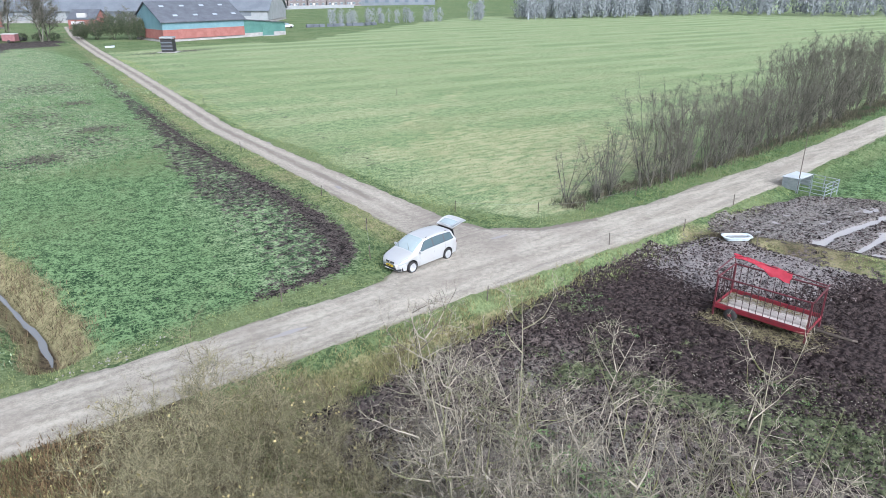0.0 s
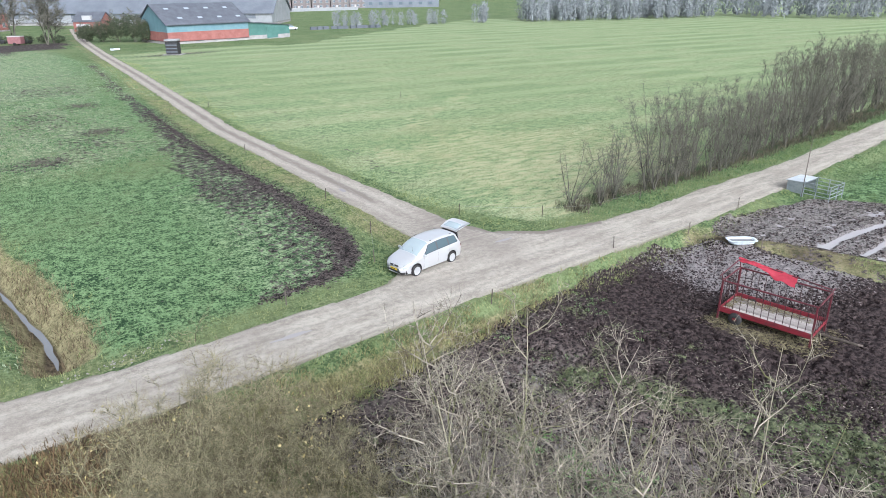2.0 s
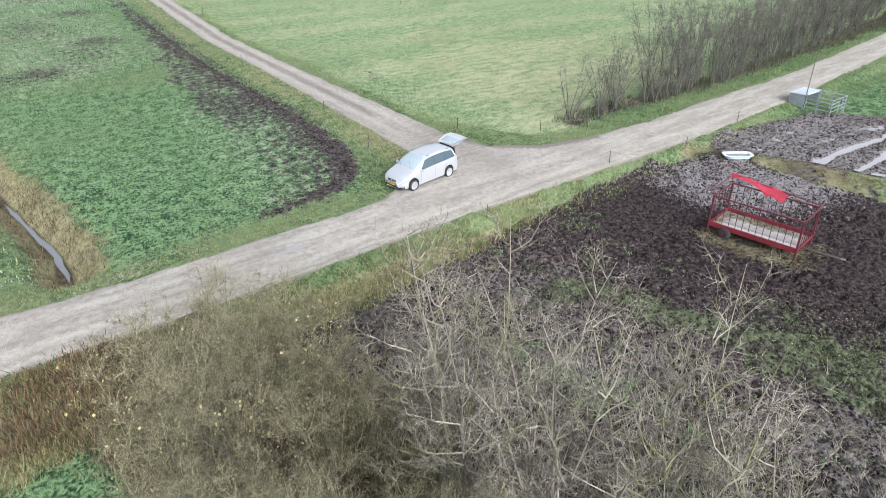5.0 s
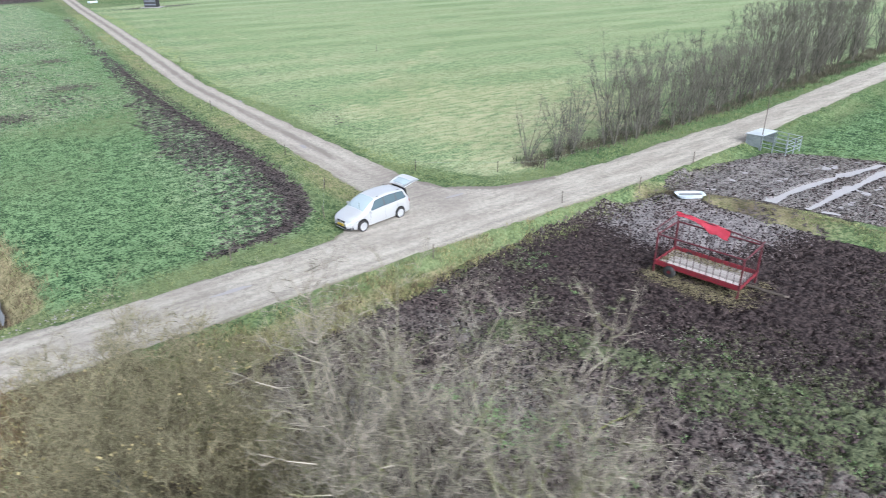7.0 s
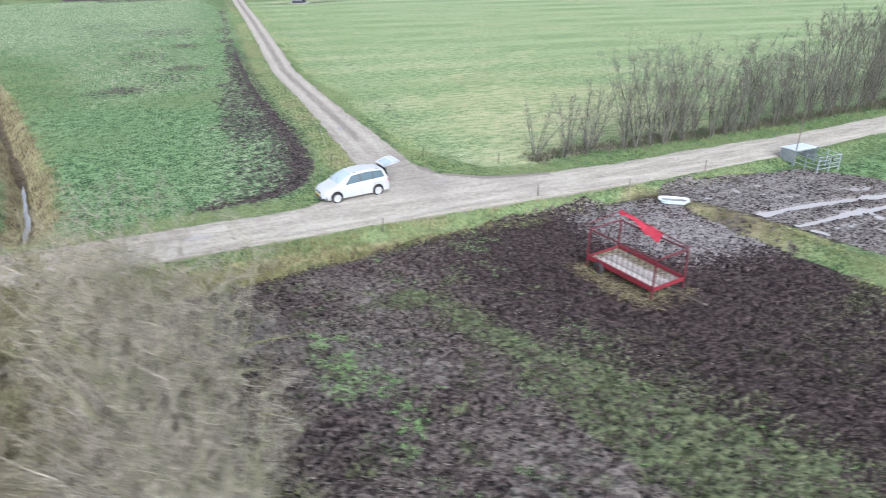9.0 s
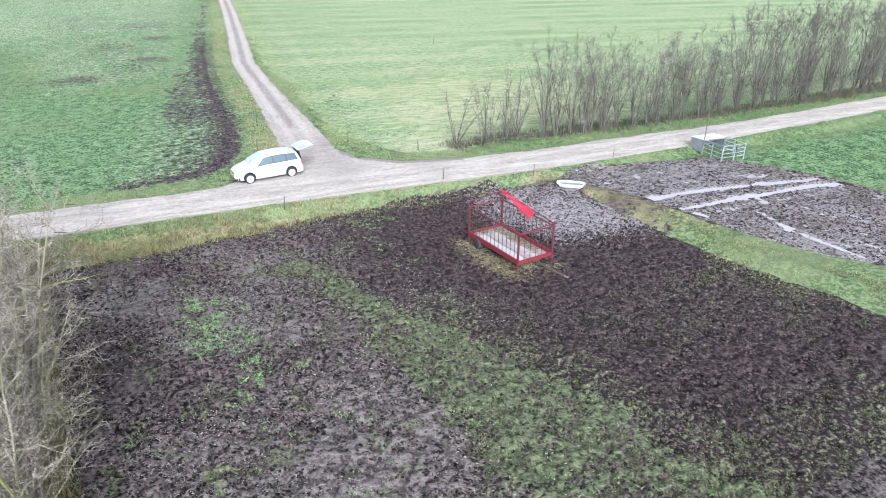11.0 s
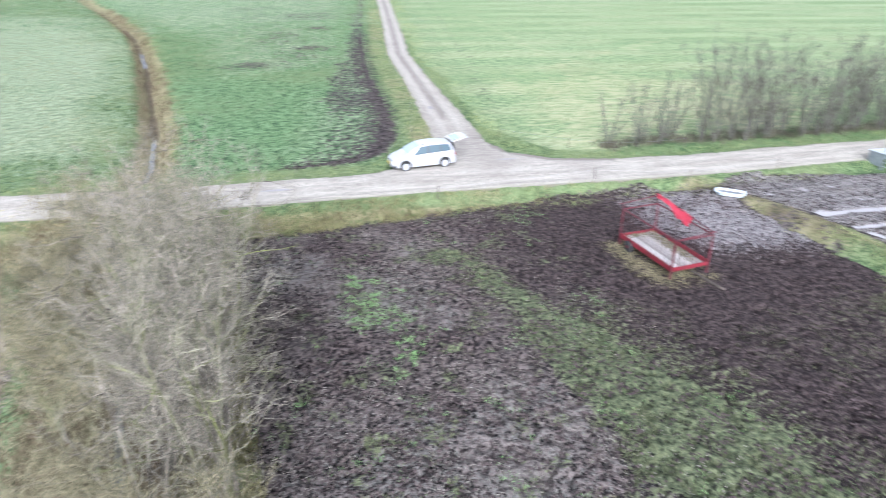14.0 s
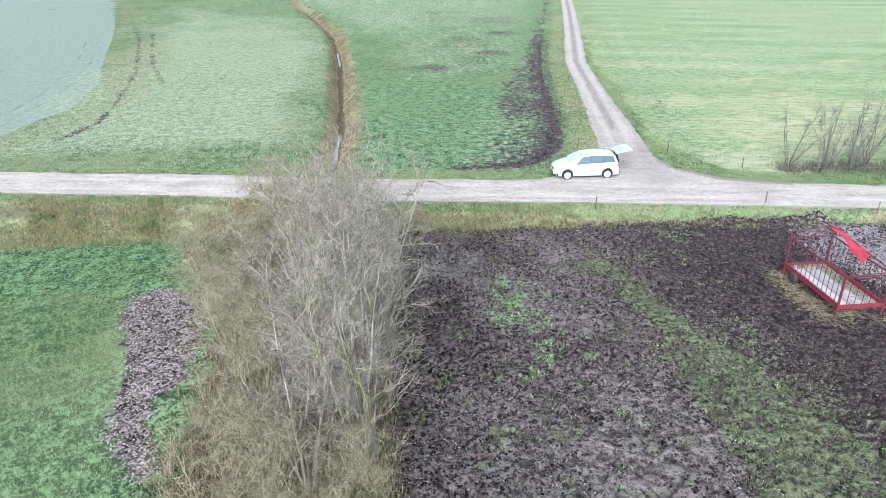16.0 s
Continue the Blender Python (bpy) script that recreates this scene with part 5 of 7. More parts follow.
# ---- red cattle feeder wagon ----
def build_feeder():
    fx, fy = 8.85, -15.04
    g = float(land(np.array([fx]), np.array([fy]), 0.0)[0]) + 0.06
    fd = thing("feeder_wagon", pose(fx, fy, g, 0, 0, 1.0), "red tubular cattle feed wagon with a plank floor", "feeder")
    hx, hy, rim, low, top = 1.06, 2.10, 0.63, 0.43, 2.02
    for s in (-1, 1):
        part("long_panel", box((0.05, 2 * hy, rim - low), (s * hx, 0, (rim + low) / 2), 0.012), MAT_RED, fd)
        part("end_panel", box((2 * hx - 0.052, 0.05, rim - low), (0, s * (hy - 0.03), (rim + low) / 2), 0.012), MAT_RED, fd)
        part("top_rail", tube((s * hx, -hy, top), (s * hx, hy, top), 0.040), MAT_RED_TUBE, fd)
        part("end_rail", tube((-hx, s * hy, top), (hx, s * hy, top), 0.040), MAT_RED_TUBE, fd)
        part("rim_rail", tube((s * hx, -hy - 0.03, rim + 0.03), (s * hx, hy + 0.03, rim + 0.03), 0.035), MAT_RED, fd)
        part("chassis_beam", box((0.08, 3.9, 0.10), (s * 0.75, 0, low - 0.06), 0.01), MAT_RED_TUBE, fd)
        for t in (-1, 1):
            part("corner_post", box((0.085, 0.085, top - 0.02), (s * (hx + 0.004), t * (hy - 0.02), top / 2 + 0.01), 0.01), MAT_RED_TUBE, fd)
        for k in range(12):
            y = -hy + 2 * hy * (k + 1) / 13
            part("feed_bar", tube((s * hx, y, rim), (s * hx, y, top), 0.015, 6), MAT_BAR, fd)
        for k in range(5):
            x = -hx + 2 * hx * (k + 1) / 6
            part("feed_bar", tube((x, s * hy, rim), (x, s * hy, top), 0.015, 6), MAT_BAR, fd)
    part("roof_bar", tube((-hx - 0.16, hy + 0.10, top + 0.26), (hx + 0.05, hy + 0.06, top + 0.46), 0.028), MAT_RED_TUBE, fd)
    part("roof_bar", tube((hx + 0.03, hy + 0.10, top + 0.47), (hx + 0.03, -hy * 0.98, top + 0.10), 0.028), MAT_RED_TUBE, fd)
    part("roof_bar", tube((-hx + 0.05, -hy - 0.04, top + 0.05), (hx + 0.08, -hy - 0.02, top + 0.16), 0.028), MAT_RED_TUBE, fd)
    for x, z in ((-hx, 0.28), (hx, 0.46)):
        part("roof_stay", tube((x, hy, top), (x, hy + 0.06, top + z), 0.022), MAT_RED_TUBE, fd)
    n = 13
    for k in range(n):
        w = 2 * (hx - 0.05) / n
        part("plank", box((w - 0.012, 2 * hy - 0.14, 0.03), (-hx + 0.05 + w * (k + 0.5), 0, low + 0.05 + 0.004 * (k % 3)), 0.004), MAT_PLANK, fd)
    for s in (-1, 1):
        v, f = lathe([(0.10, -0.09), (0.26, -0.10), (0.31, -0.05), (0.31, 0.05), (0.26, 0.10), (0.10, 0.09)], 24, "Y")
        wheel = part("wheel", mesh_of("wheel", [(y, x, z) for x, y, z in v], f, MAT_TYRE, True), MAT_TYRE, fd, "worn black tyre")
        wheel.location = (s * (hx + 0.02), 1.25, 0.27)
        hub_v, hub_f = lathe([(0.0, -0.05), (0.11, -0.05), (0.11, 0.05), (0.0, 0.05)], 14, "Y")
        part("hub", mesh_of("hub", [(y, x, z) for x, y, z in hub_v], hub_f, MAT_RED), MAT_RED, wheel, "red steel hub")
    part("axle", tube((-hx, 1.25, 0.27), (hx, 1.25, 0.27), 0.04), MAT_RED_TUBE, fd)
    part("drawbar", box((0.09, 1.7, 0.09), (0.42, -hy - 0.72, 0.14), 0.01, Matrix.Rotation(radians(14), 4, "Z") @ Matrix.Rotation(radians(6), 4, "X")), MAT_POST, fd, "rusty steel drawbar on the ground")
    part("coupling", tube((0.60, -hy - 1.50, 0.06), (0.66, -hy - 1.70, 0.06), 0.05, 10), MAT_POST, fd)
    # red tarpaulin draped over the raised bar
    verts, faces = [], []
    nu, nv = 26, 8
    for i in range(nu + 1):
        u = i / nu
        y = hy + 0.12 - u * 2.75
        zt = top + 0.50 - 0.37 * (u * 2.75 / 3.9) + 0.02
        drop = 0.16 + 0.30 * smooth(0.35, 0.75, u) + 0.04 * math.sin(u * 21)
        for j in range(nv + 1):
            s = j / nv - 0.35
            hang = max(0.0, s) / 0.65 * drop + max(0.0, -s) / 0.35 * 0.10
            x = hx + 0.03 - 0.30 * s * (0.5 + 0.5 * u) + 0.035 * math.sin(u * 17 + j)
            verts.append((x, y + 0.03 * math.sin(j * 1.7 + u * 9), zt + 0.02 - hang + 0.018 * math.sin(u * 30 + j * 2)))
    k = len(verts)
    verts += [(x, y, z - 0.008) for x, y, z in verts]
    w = nv + 1
    for i in range(nu):
        for j in range(nv):
            a = i * w + j
            faces += [(a, a + 1, a + w + 1, a + w), (k + a, k + a + w, k + a + w + 1, k + a + 1)]
    part("tarpaulin", mesh_of("tarpaulin", verts, faces, MAT_TARP, True), MAT_TARP, fd, "torn bright red tarpaulin strip")
    return g


FEED_Z = build_feeder()


# ---- galvanised calf shelter with a rail pen ----
def build_shelter():
    ox, oy = 30.55, -8.10
    g = foot(30.6, -9.6)
    sh = thing("calf_shelter", pose(ox, oy, g, 0, 0, -8), "galvanised calf shelter with pale roof and rail pen", "shelter")
    # the shelter stands over y 0 to -1.1, open to the south; the pen goes on to -3.1
    w, deep, far = 2.05, 1.12, 3.12
    part("back_wall", box((w, 0.04, 0.98), (w / 2, 0.0, 0.51), 0.008), MAT_STEEL, sh)
    for x in (0.0, w):
        part("side_wall", box((0.04, deep, 0.86), (x, -deep / 2 - 0.02, 0.61), 0.008), MAT_STEEL, sh)
        for y in (-0.03, -deep):
            part("corner_leg", box((0.06, 0.06, 1.04), (x, y, 0.52), 0.006), MAT_STEEL, sh)
        part("side_frame", tube((x, 0.0, 1.03), (x, -deep, 1.03), 0.028, 6), MAT_STEEL, sh)
    part("roof", box((w + 0.16, deep + 0.22, 0.035), (w / 2, -deep / 2, 1.08), 0.008, Matrix.Rotation(radians(-3), 4, "X")), MAT_ROOFTIN, sh, "pale flat sheet roof")
    part("header_rail", tube((0, -deep, 1.0), (w, -deep, 1.0), 0.028, 6), MAT_STEEL, sh)
    for x in (0.0, w):
        for y in (-deep - 0.12, -(deep + far) / 2, -far):
            part("pen_post", box((0.06, 0.06, 1.18), (x, y, 0.59), 0.006), MAT_STEEL, sh)
        for z in (0.30, 0.58, 0.86, 1.13):
            part("pen_rail", tube((x, -deep - 0.12, z), (x, -far, z), 0.026, 6), MAT_STEEL, sh)
    part("pen_post", box((0.06, 0.06, 1.18), (w * 0.55, -far, 0.59), 0.006), MAT_STEEL, sh)
    for z in (0.30, 0.58, 0.86, 1.13):
        part("pen_rail", tube((0.0, -far, z), (w, -far, z), 0.026, 6), MAT_STEEL, sh)
    part("gate_latch", box((0.10, 0.05, 0.22), (w * 0.55 + 0.06, -far - 0.05, 0.9), 0.01), MAT_TRIM, sh)
    px, py = 30.45, -9.25
    pole = thing("pole", pose(px, py, foot(px, py)), "tall thin leaning wooden pole beside the shelter", "pole")
    part("shaft", tube((0, 0, -0.1), (0.16, 0.05, 4.5), 0.045, 8, 0.022), MAT_POST, pole)


build_shelter()


# ---- water trough ----
def build_trough():
    g = foot(17.15, -10.2)
    tr = thing("water_trough", pose(17.15, -10.2, g + 0.03, 0, 0, -44), "pale blue plastic water trough on the mud", "trough")
    verts, faces = [], []
    n = 28
    for (hx, hy, z) in ((0.72, 0.34, 0.0), (0.78, 0.38, 0.17), (0.90, 0.48, 0.19), (0.90, 0.48, 0.21), (0.76, 0.32, 0.21), (0.70, 0.28, 0.05)):
        for k in range(n):
            t = 2 * math.pi * k / n
            c, s = math.cos(t), math.sin(t)
            verts.append((hx * abs(c) ** 0.5 * (1 if c > 0 else -1), hy * abs(s) ** 0.5 * (1 if s > 0 else -1), z))
    for r in range(5):
        for k in range(n):
            k2 = (k + 1) % n
            faces.append((r * n + k, r * n + k2, (r + 1) * n + k2, (r + 1) * n + k))
    faces.append(tuple(5 * n + k for k in range(n)))
    part("basin", mesh_of("basin", verts, faces, MAT_TUB), MAT_TUB, tr)
    wv = [(0.74 * abs(math.cos(t)) ** 0.5 * (1 if math.cos(t) > 0 else -1), 0.30 * abs(math.sin(t)) ** 0.5 * (1 if math.sin(t) > 0 else -1), 0.13) for t in [2 * math.pi * k / n for k in range(n)]]
    part("drinking_water", mesh_of("drinking_water", wv, [tuple(range(n))], MAT_WATER), MAT_WATER, tr, "dark standing water")


build_trough()


# ---- fence posts and wires ----
POSTS = [(0.5, -4.75), (10.8, -5.3), (16.6, -7.1), (23.4, -7.4), (17.2, -11.4), (-0.3, 3.2), (2.5, 7.0), (8.9, 5.4), (12.6, 1.25), (17.8, 57.8), (15.2, -0.7), (20.5, -1.5),
         (40, 46), (-6.8, 2.1), (4.9, 15.0), (8.1, 32.0), (11.9, 55.8)]
post_src = None
for x, y in POSTS:
    m = pose(x, y, foot(x, y) - 0.15, random.uniform(-4, 4), random.uniform(-4, 4), random.uniform(0, 90))
    if post_src is None:
        post_src = thing("fence_post", m, "weathered wooden fence post in the grass", "post", "fence posts")
        part("stake", tube((0, 0, 0), (0, 0, 0.92), 0.030, 8, 0.026), MAT_POST, post_src)
        part("cap", tube((0, 0, 0.92), (0, 0, 0.94), 0.028, 8, 0.014), MAT_POST, post_src)
        part("insulator", tube((0.02, 0, 0.82), (0.07, 0, 0.82), 0.018, 6), MAT_TRIM, post_src)
    else:
        copy_thing(post_src, m)
for a, b in ((0, 1), (1, 2), (2, 3), (8, 10), (10, 11), (7, 8), (5, 6), (6, 14), (14, 15), (15, 16)):
    pa, pb = POSTS[a], POSTS[b]
    za, zb = foot(pa[0], pa[1]) + 0.66, foot(pb[0], pb[1]) + 0.66
    pts = [(pa[0] + (pb[0] - pa[0]) * k / 8, pa[1] + (pb[1] - pa[1]) * k / 8, za + (zb - za) * k / 8 - 0.25 * (k / 8) * (1 - k / 8)) for k in range(9)]
    segs = [(Vector(p), Vector(q), 0.004, 0.004, 4) for p, q in zip(pts[:-1], pts[1:])]
    wire = thing("fence_wire", pose(0, 0, 0), "thin sagging electric fence wire between posts", "wire", "fence wires")
    part("strand", rod_mesh("strand", segs, MAT_WIRE), MAT_WIRE, wire)


# ---- culvert under the road ----
cul = thing("culvert", pose(-16.4, 3.1, foot(-16.4, 2.8) - 0.55), "concrete culvert mouth with rubble at the road edge", "culvert")
v, f = lathe([(0.30, 0.0), (0.30, -2.0), (0.38, -2.0), (0.38, 0.0), (0.30, 0.0)], 20, "Y")
part("pipe", mesh_of("pipe", v, f, MAT_STONE), MAT_STONE, cul)
rng = random.Random(77)
stone_src = []
for k in range(46):
    x, y = -16.2 + rng.gauss(1.3, 1.5), 2.65 + rng.gauss(0, 0.22)
    s = rng.uniform(0.03, 0.075)
    if k < 4:
        bm = bmesh.new()
        bmesh.ops.create_icosphere(bm, subdivisions=1, radius=1.0)
        for vert in bm.verts:
            vert.co *= rng.uniform(0.7, 1.1)
        me = bpy.data.meshes.new("stone")
        bm.to_mesh(me)
        bm.free()
        me.materials.append(MAT_STONE)
        stone_src.append(me)
    ob = new("stone", stone_src[k % 4])
    ob.matrix_world = pose(x, y, foot(x, y) + 0.01, rng.uniform(0, 360), rng.uniform(0, 360), 0) @ Matrix.Diagonal((s, s * 0.8, s * 0.6, 1))
    tagged(ob, "grey rubble stone by the culvert", "stone", "rubble at the culvert")


# ---- the farm and the far houses ----
MAT_BRICK = simple("red_brickwork", (0.190, 0.070, 0.058), (0.260, 0.110, 0.092), 1.5, 0.85, 0, 0.01)
MAT_GREYBRICK = simple("grey_brown_brickwork", (0.110, 0.095, 0.092), (0.160, 0.140, 0.135), 1.5, 0.85)
MAT_BLUE = simple("blue_steel_cladding", (0.090, 0.175, 0.205), (0.130, 0.225, 0.250), 2.0, 0.5)
MAT_GREENWALL = simple("green_steel_cladding", (0.040, 0.110, 0.095), (0.065, 0.155, 0.130), 2.0, 0.5)
MAT_PLINTH = simple("grey_concrete_plinth", (0.190, 0.185, 0.175), (0.300, 0.290, 0.280), 1.2, 0.9, 0, 0.01)
MAT_ROOFDARK = simple("dark_fibre_roof", (0.055, 0.062, 0.075), (0.095, 0.104, 0.120), 2.0, 0.7)
MAT_ROOFGREY = simple("grey_fibre_roof", (0.090, 0.104, 0.122), (0.130, 0.146, 0.165), 4.0, 0.7)
MAT_LIGHTWALL = simple("pale_render", (0.19, 0.205, 0.21), (0.25, 0.265, 0.27), 2.0, 0.8)
MAT_SKYLIGHT = plain("roof_light_sheet", (0.30, 0.34, 0.37), 0.4)
MAT_PANE = plain("house_window_glass", (0.10, 0.13, 0.15), 0.08)
MAT_WHITE = plain("white_joinery", (0.36, 0.36, 0.355), 0.5)


def gable_house(name, m, length, depth, eave, ridge, wall_mat, roof_mat, label, category, group="", over=0.5, plinth=0.0, band=None):
    """A ridged building: front wall along +x at y 0, depth along +y."""
    h = thing(name, m, label, category, group)
    zs = [(0.0, plinth, MAT_PLINTH, "plinth")] if plinth else []
    if band:
        zs += [(plinth, band[0], band[1], "brick_wall"), (band[0], eave, wall_mat, "clad_wall")]
    else:
        zs += [(plinth, eave, wall_mat, "wall")]
    for z0, z1, mat, nm in zs:
        grow = 0.04 if nm == "plinth" else 0.0
        part(nm, box((length + grow, depth + grow, z1 - z0), (length / 2, depth / 2, (z0 + z1) / 2 - (0.15 if z0 == 0 else 0))), mat, h)
    for x in (0.0, length):
        t = 0.25
        x0 = x - (t if x > 0 else 0)
        v = [(x0, 0, eave), (x0, depth, eave), (x0, depth / 2, ridge), (x0 + t, 0, eave), (x0 + t, depth, eave), (x0 + t, depth / 2, ridge)]
        part("gable", mesh_of("gable", v, [(0, 2, 1), (3, 4, 5), (0, 1, 4, 3), (1, 2, 5, 4), (2, 0, 3, 5)], wall_mat), wall_mat, h)
    slope = (ridge - eave) / (depth / 2)
    for s in (0, 1):
        y0, y1 = (-over, depth / 2) if s == 0 else (depth + over, depth / 2)
        z0, z1 = eave - over * slope + 0.08, ridge + 0.08
        v = []
        for dz in (0.0, 0.16):
            v += [(-over, y0, z0 + dz), (length + over, y0, z0 + dz), (length + over, y1, z1 + dz), (-over, y1, z1 + dz)]
        part("roof", mesh_of("roof", v, [(0, 3, 2, 1), (4, 5, 6, 7), (0, 1, 5, 4), (1, 2, 6, 5), (2, 3, 7, 6), (3, 0, 4, 7)], roof_mat), roof_mat, h)
    return h


def window(h, x, z, w, ht, y=0.0, axis="y"):
    fr = part("window", box((w, 0.12, ht), (x, y, z), 0.01), MAT_WHITE, h, "white framed window")
    for s in (-1, 1):
        part("pane", box((w / 2 - 0.14, 0.05, ht - 0.2), (x + s * w / 4, y - 0.05, z)), MAT_PANE, fr)


def zat(x, y):
    return foot(x, y)


barn = gable_house("barn", pose(56.0, 153.5, zat(60, 155)), 23.3, 17.0, 5.0, 9.6, MAT_BLUE, MAT_ROOFDARK,
                   "blue clad barn on red brick with dark roof", "barn", "", 0.5, 0.7, (3.0, MAT_BRICK))
for k in range(4):
    for r, f in ((0, 0.72), (1, 0.24)):
        x, y = 3.2 + 5.6 * k + r * 1.6, 8.5 * f
        z = 5.0 + (9.6 - 5.0) * f + 0.29
        part("roof_light", box((1.2, 0.7, 0.06), (x, y, z), 0.0, Matrix.Rotation(math.atan2(4.6, 8.5), 4, "X")), MAT_SKYLIGHT, barn, "pale roof light sheet")
part("gutter", tube((-0.5, -0.6, 4.78), (23.8, -0.6, 4.78), 0.09), MAT_ROOFDARK, barn)

lean = thing("lean_to_shed", pose(79.6, 154.2, zat(85, 155)), "dark green clad shed with a low pitched roof", "shed")
part("plinth", box((13.5, 10.0, 1.2), (6.75, 5, 0.45)), MAT_PLINTH, lean)
v = [(0, 0.03, 1.05), (13.5, 0.03, 1.05), (13.5, 0.03, 3.4), (0, 0.03, 4.6), (0, 9.97, 1.05), (13.5, 9.97, 1.05), (13.5, 9.97, 3.4), (0, 9.97, 4.6)]
part("wall", mesh_of("wall", v, [(0, 1, 2, 3), (5, 4, 7, 6), (1, 5, 6, 2), (4, 0, 3, 7)], MAT_GREENWALL), MAT_GREENWALL, lean)
v = [(-0.2, -0.5, 4.70), (14.0, -0.5, 3.42), (14.0, 10.5, 3.42), (-0.2, 10.5, 4.70)]
v += [(a, b, c + 0.14) for a, b, c in v]
part("roof", mesh_of("roof", v, [(0, 3, 2, 1), (4, 5, 6, 7), (0, 1, 5, 4), (1, 2, 6, 5), (2, 3, 7, 6), (3, 0, 4, 7)], MAT_ROOFDARK), MAT_ROOFDARK, lean)
part("sliding_door", box((3.6, 0.14, 3.2), (7.6, -0.02, 1.7), 0.01), MAT_GREENWALL, lean, "green sliding door")
part("ramp", box((5.0, 1.4, 0.25), (8.0, -0.8, 0.0), 0.02), MAT_PLINTH, lean)

big = gable_house("cattle_shed", pose(50, 287, zat(80, 260), 0, 0, -46), 105, 30, 4.6, 14.0, MAT_LIGHTWALL, MAT_ROOFGREY, "long pale walled shed with grey sheet roof", "shed", "", 0.8, 0.9)
for k in range(12):
    part("shed_opening", box((5.0, 0.10, 1.5), (6 + 8.2 * k, -0.03, 3.2)), MAT_ROOFGREY, big)
gable_house("store_shed", pose(118, 262, zat(118, 262), 0, 0, -44), 26, 12, 8.2, 9.4, MAT_LIGHTWALL, MAT_LIGHTWALL, "low store with a white sheet roof", "shed", "", 0.4)

house = gable_house("farmhouse", pose(33.5, 240.5, zat(40, 235), 0, 0, 42), 14, 11, 6.2, 13.0, MAT_BRICK, MAT_ROOFDARK, "red brick farmhouse with a steep dark roof", "house", "", 0.4, 0.5)
for y in (3.4, 7.6):
    for z in (2.0, 5.0, 8.2):
        fr = part("window", box((0.14, 1.35, 1.5), (-0.02, y, z), 0.01), MAT_WHITE, house, "white framed window")
        for s in (-1, 1):
            part("pane", box((0.05, 0.52, 1.25), (-0.08, y + s * 0.32, z)), MAT_PANE, fr)
for k in range(4):
    window(house, 2.0 + 3.2 * k, 2.0, 1.4, 1.5)
for s in (-1, 1):
    y0, y1 = (0, 5.5) if s < 0 else (11, 5.5)
    v = [(-0.45, y0, 6.0), (-0.45, y1, 13.0), (-0.45, y1, 13.35), (-0.45, y0, 6.35), (-0.38, y0, 6.0), (-0.38, y1, 13.0), (-0.38, y1, 13.35), (-0.38, y0, 6.35)]
    part("verge_board", mesh_of("verge_board", v, [(0, 1, 2, 3), (7, 6, 5, 4), (3, 2, 6, 7), (0, 4, 5, 1)], MAT_WHITE), MAT_WHITE, house, "white verge board")

garage = gable_house("garage", pose(57.0, 226.5, zat(58, 225), 0, 0, -46), 9.0, 9.0, 3.2, 6.0, MAT_BRICK, MAT_ROOFDARK, "small red brick garage with white door", "garage", "", 0.3)
part("garage_door", box((4.4, 0.14, 2.5), (3.2, -0.03, 1.3), 0.02), MAT_WHITE, garage, "white garage door")
part("side_door", box((1.0, 0.14, 2.1), (7.4, -0.03, 1.1), 0.02), MAT_TRIM, garage)
part("dormer", box((3.0, 1.2, 1.4), (4.5, 0.9, 4.4), 0.02), MAT_WHITE, garage, "white dormer")

# far terraced houses
src = None
for k in range(7):
    x, y = 176 + 12.2 * k, 341 - 2.4 * k
    m = pose(x, y, zat(x, y), 0, 0, -22)
    if src is None:
        src = gable_house("terraced_house", m, 11.0, 9.5, 5.6, 9.5, MAT_GREYBRICK, MAT_ROOFDARK, "distant terraced house with white framed windows", "house", "distant houses", 0.3, 0.4)
        for wx in (1.8, 5.5, 9.2):
            for z in (1.6, 4.3):
                window(src, wx, z, 1.6, 1.4)
        part("door", box((1.1, 0.14, 2.1), (3.7, -0.03, 1.1), 0.01), MAT_WHITE, src)
        part("chimney", box((0.8, 0.8, 1.6), (5.5, 4.7, 10.0), 0.02), MAT_BRICK, src)
    else:
        copy_thing(src, m)
hall = gable_house("industrial_hall", pose(246, 330, zat(250, 325), 0, 0, -30), 62, 30, 5.2, 8.2, MAT_ROOFGREY, MAT_LIGHTWALL, "distant grey hall with a pale roof", "hall", "", 0.4)
for k in range(9):
    part("hall_window", box((2.2, 0.12, 1.6), (5 + 6.4 * k, -0.03, 2.6)), MAT_PANE, hall)
fence = thing("garden_wall", pose(150, 322, zat(190, 318), 0, 0, -11), "low pale wall before the distant houses", "wall")
part("wall_run", box((90, 0.5, 1.7), (45, 0, 0.85), 0.05), MAT_LIGHTWALL, fence)
part("coping", box((90, 0.7, 0.12), (45, 0, 1.76), 0.02), MAT_PLINTH, fence)

# feed hut in the field
hut = thing("field_hut", pose(45.4, 127.6, zat(45.4, 127.6), 0, 0, -44), "dark slatted hut with white roof in the field", "hut")
for a, b in ((-1.2, -1.0), (1.2, -1.0), (-1.2, 1.0), (1.2, 1.0)):
    part("post", box((0.14, 0.14, 3.0), (a, b, 1.5), 0.01), MAT_TRIM, hut)
for k in range(7):
    z = 0.3 + 0.36 * k
    part("slat", box((2.5, 0.06, 0.24), (0, -1.05, z), 0.01), MAT_ROOFGREY if k % 2 else MAT_TRIM, hut)
    part("slat", box((0.06, 2.1, 0.24), (-1.26, 0, z), 0.01), MAT_TRIM, hut)
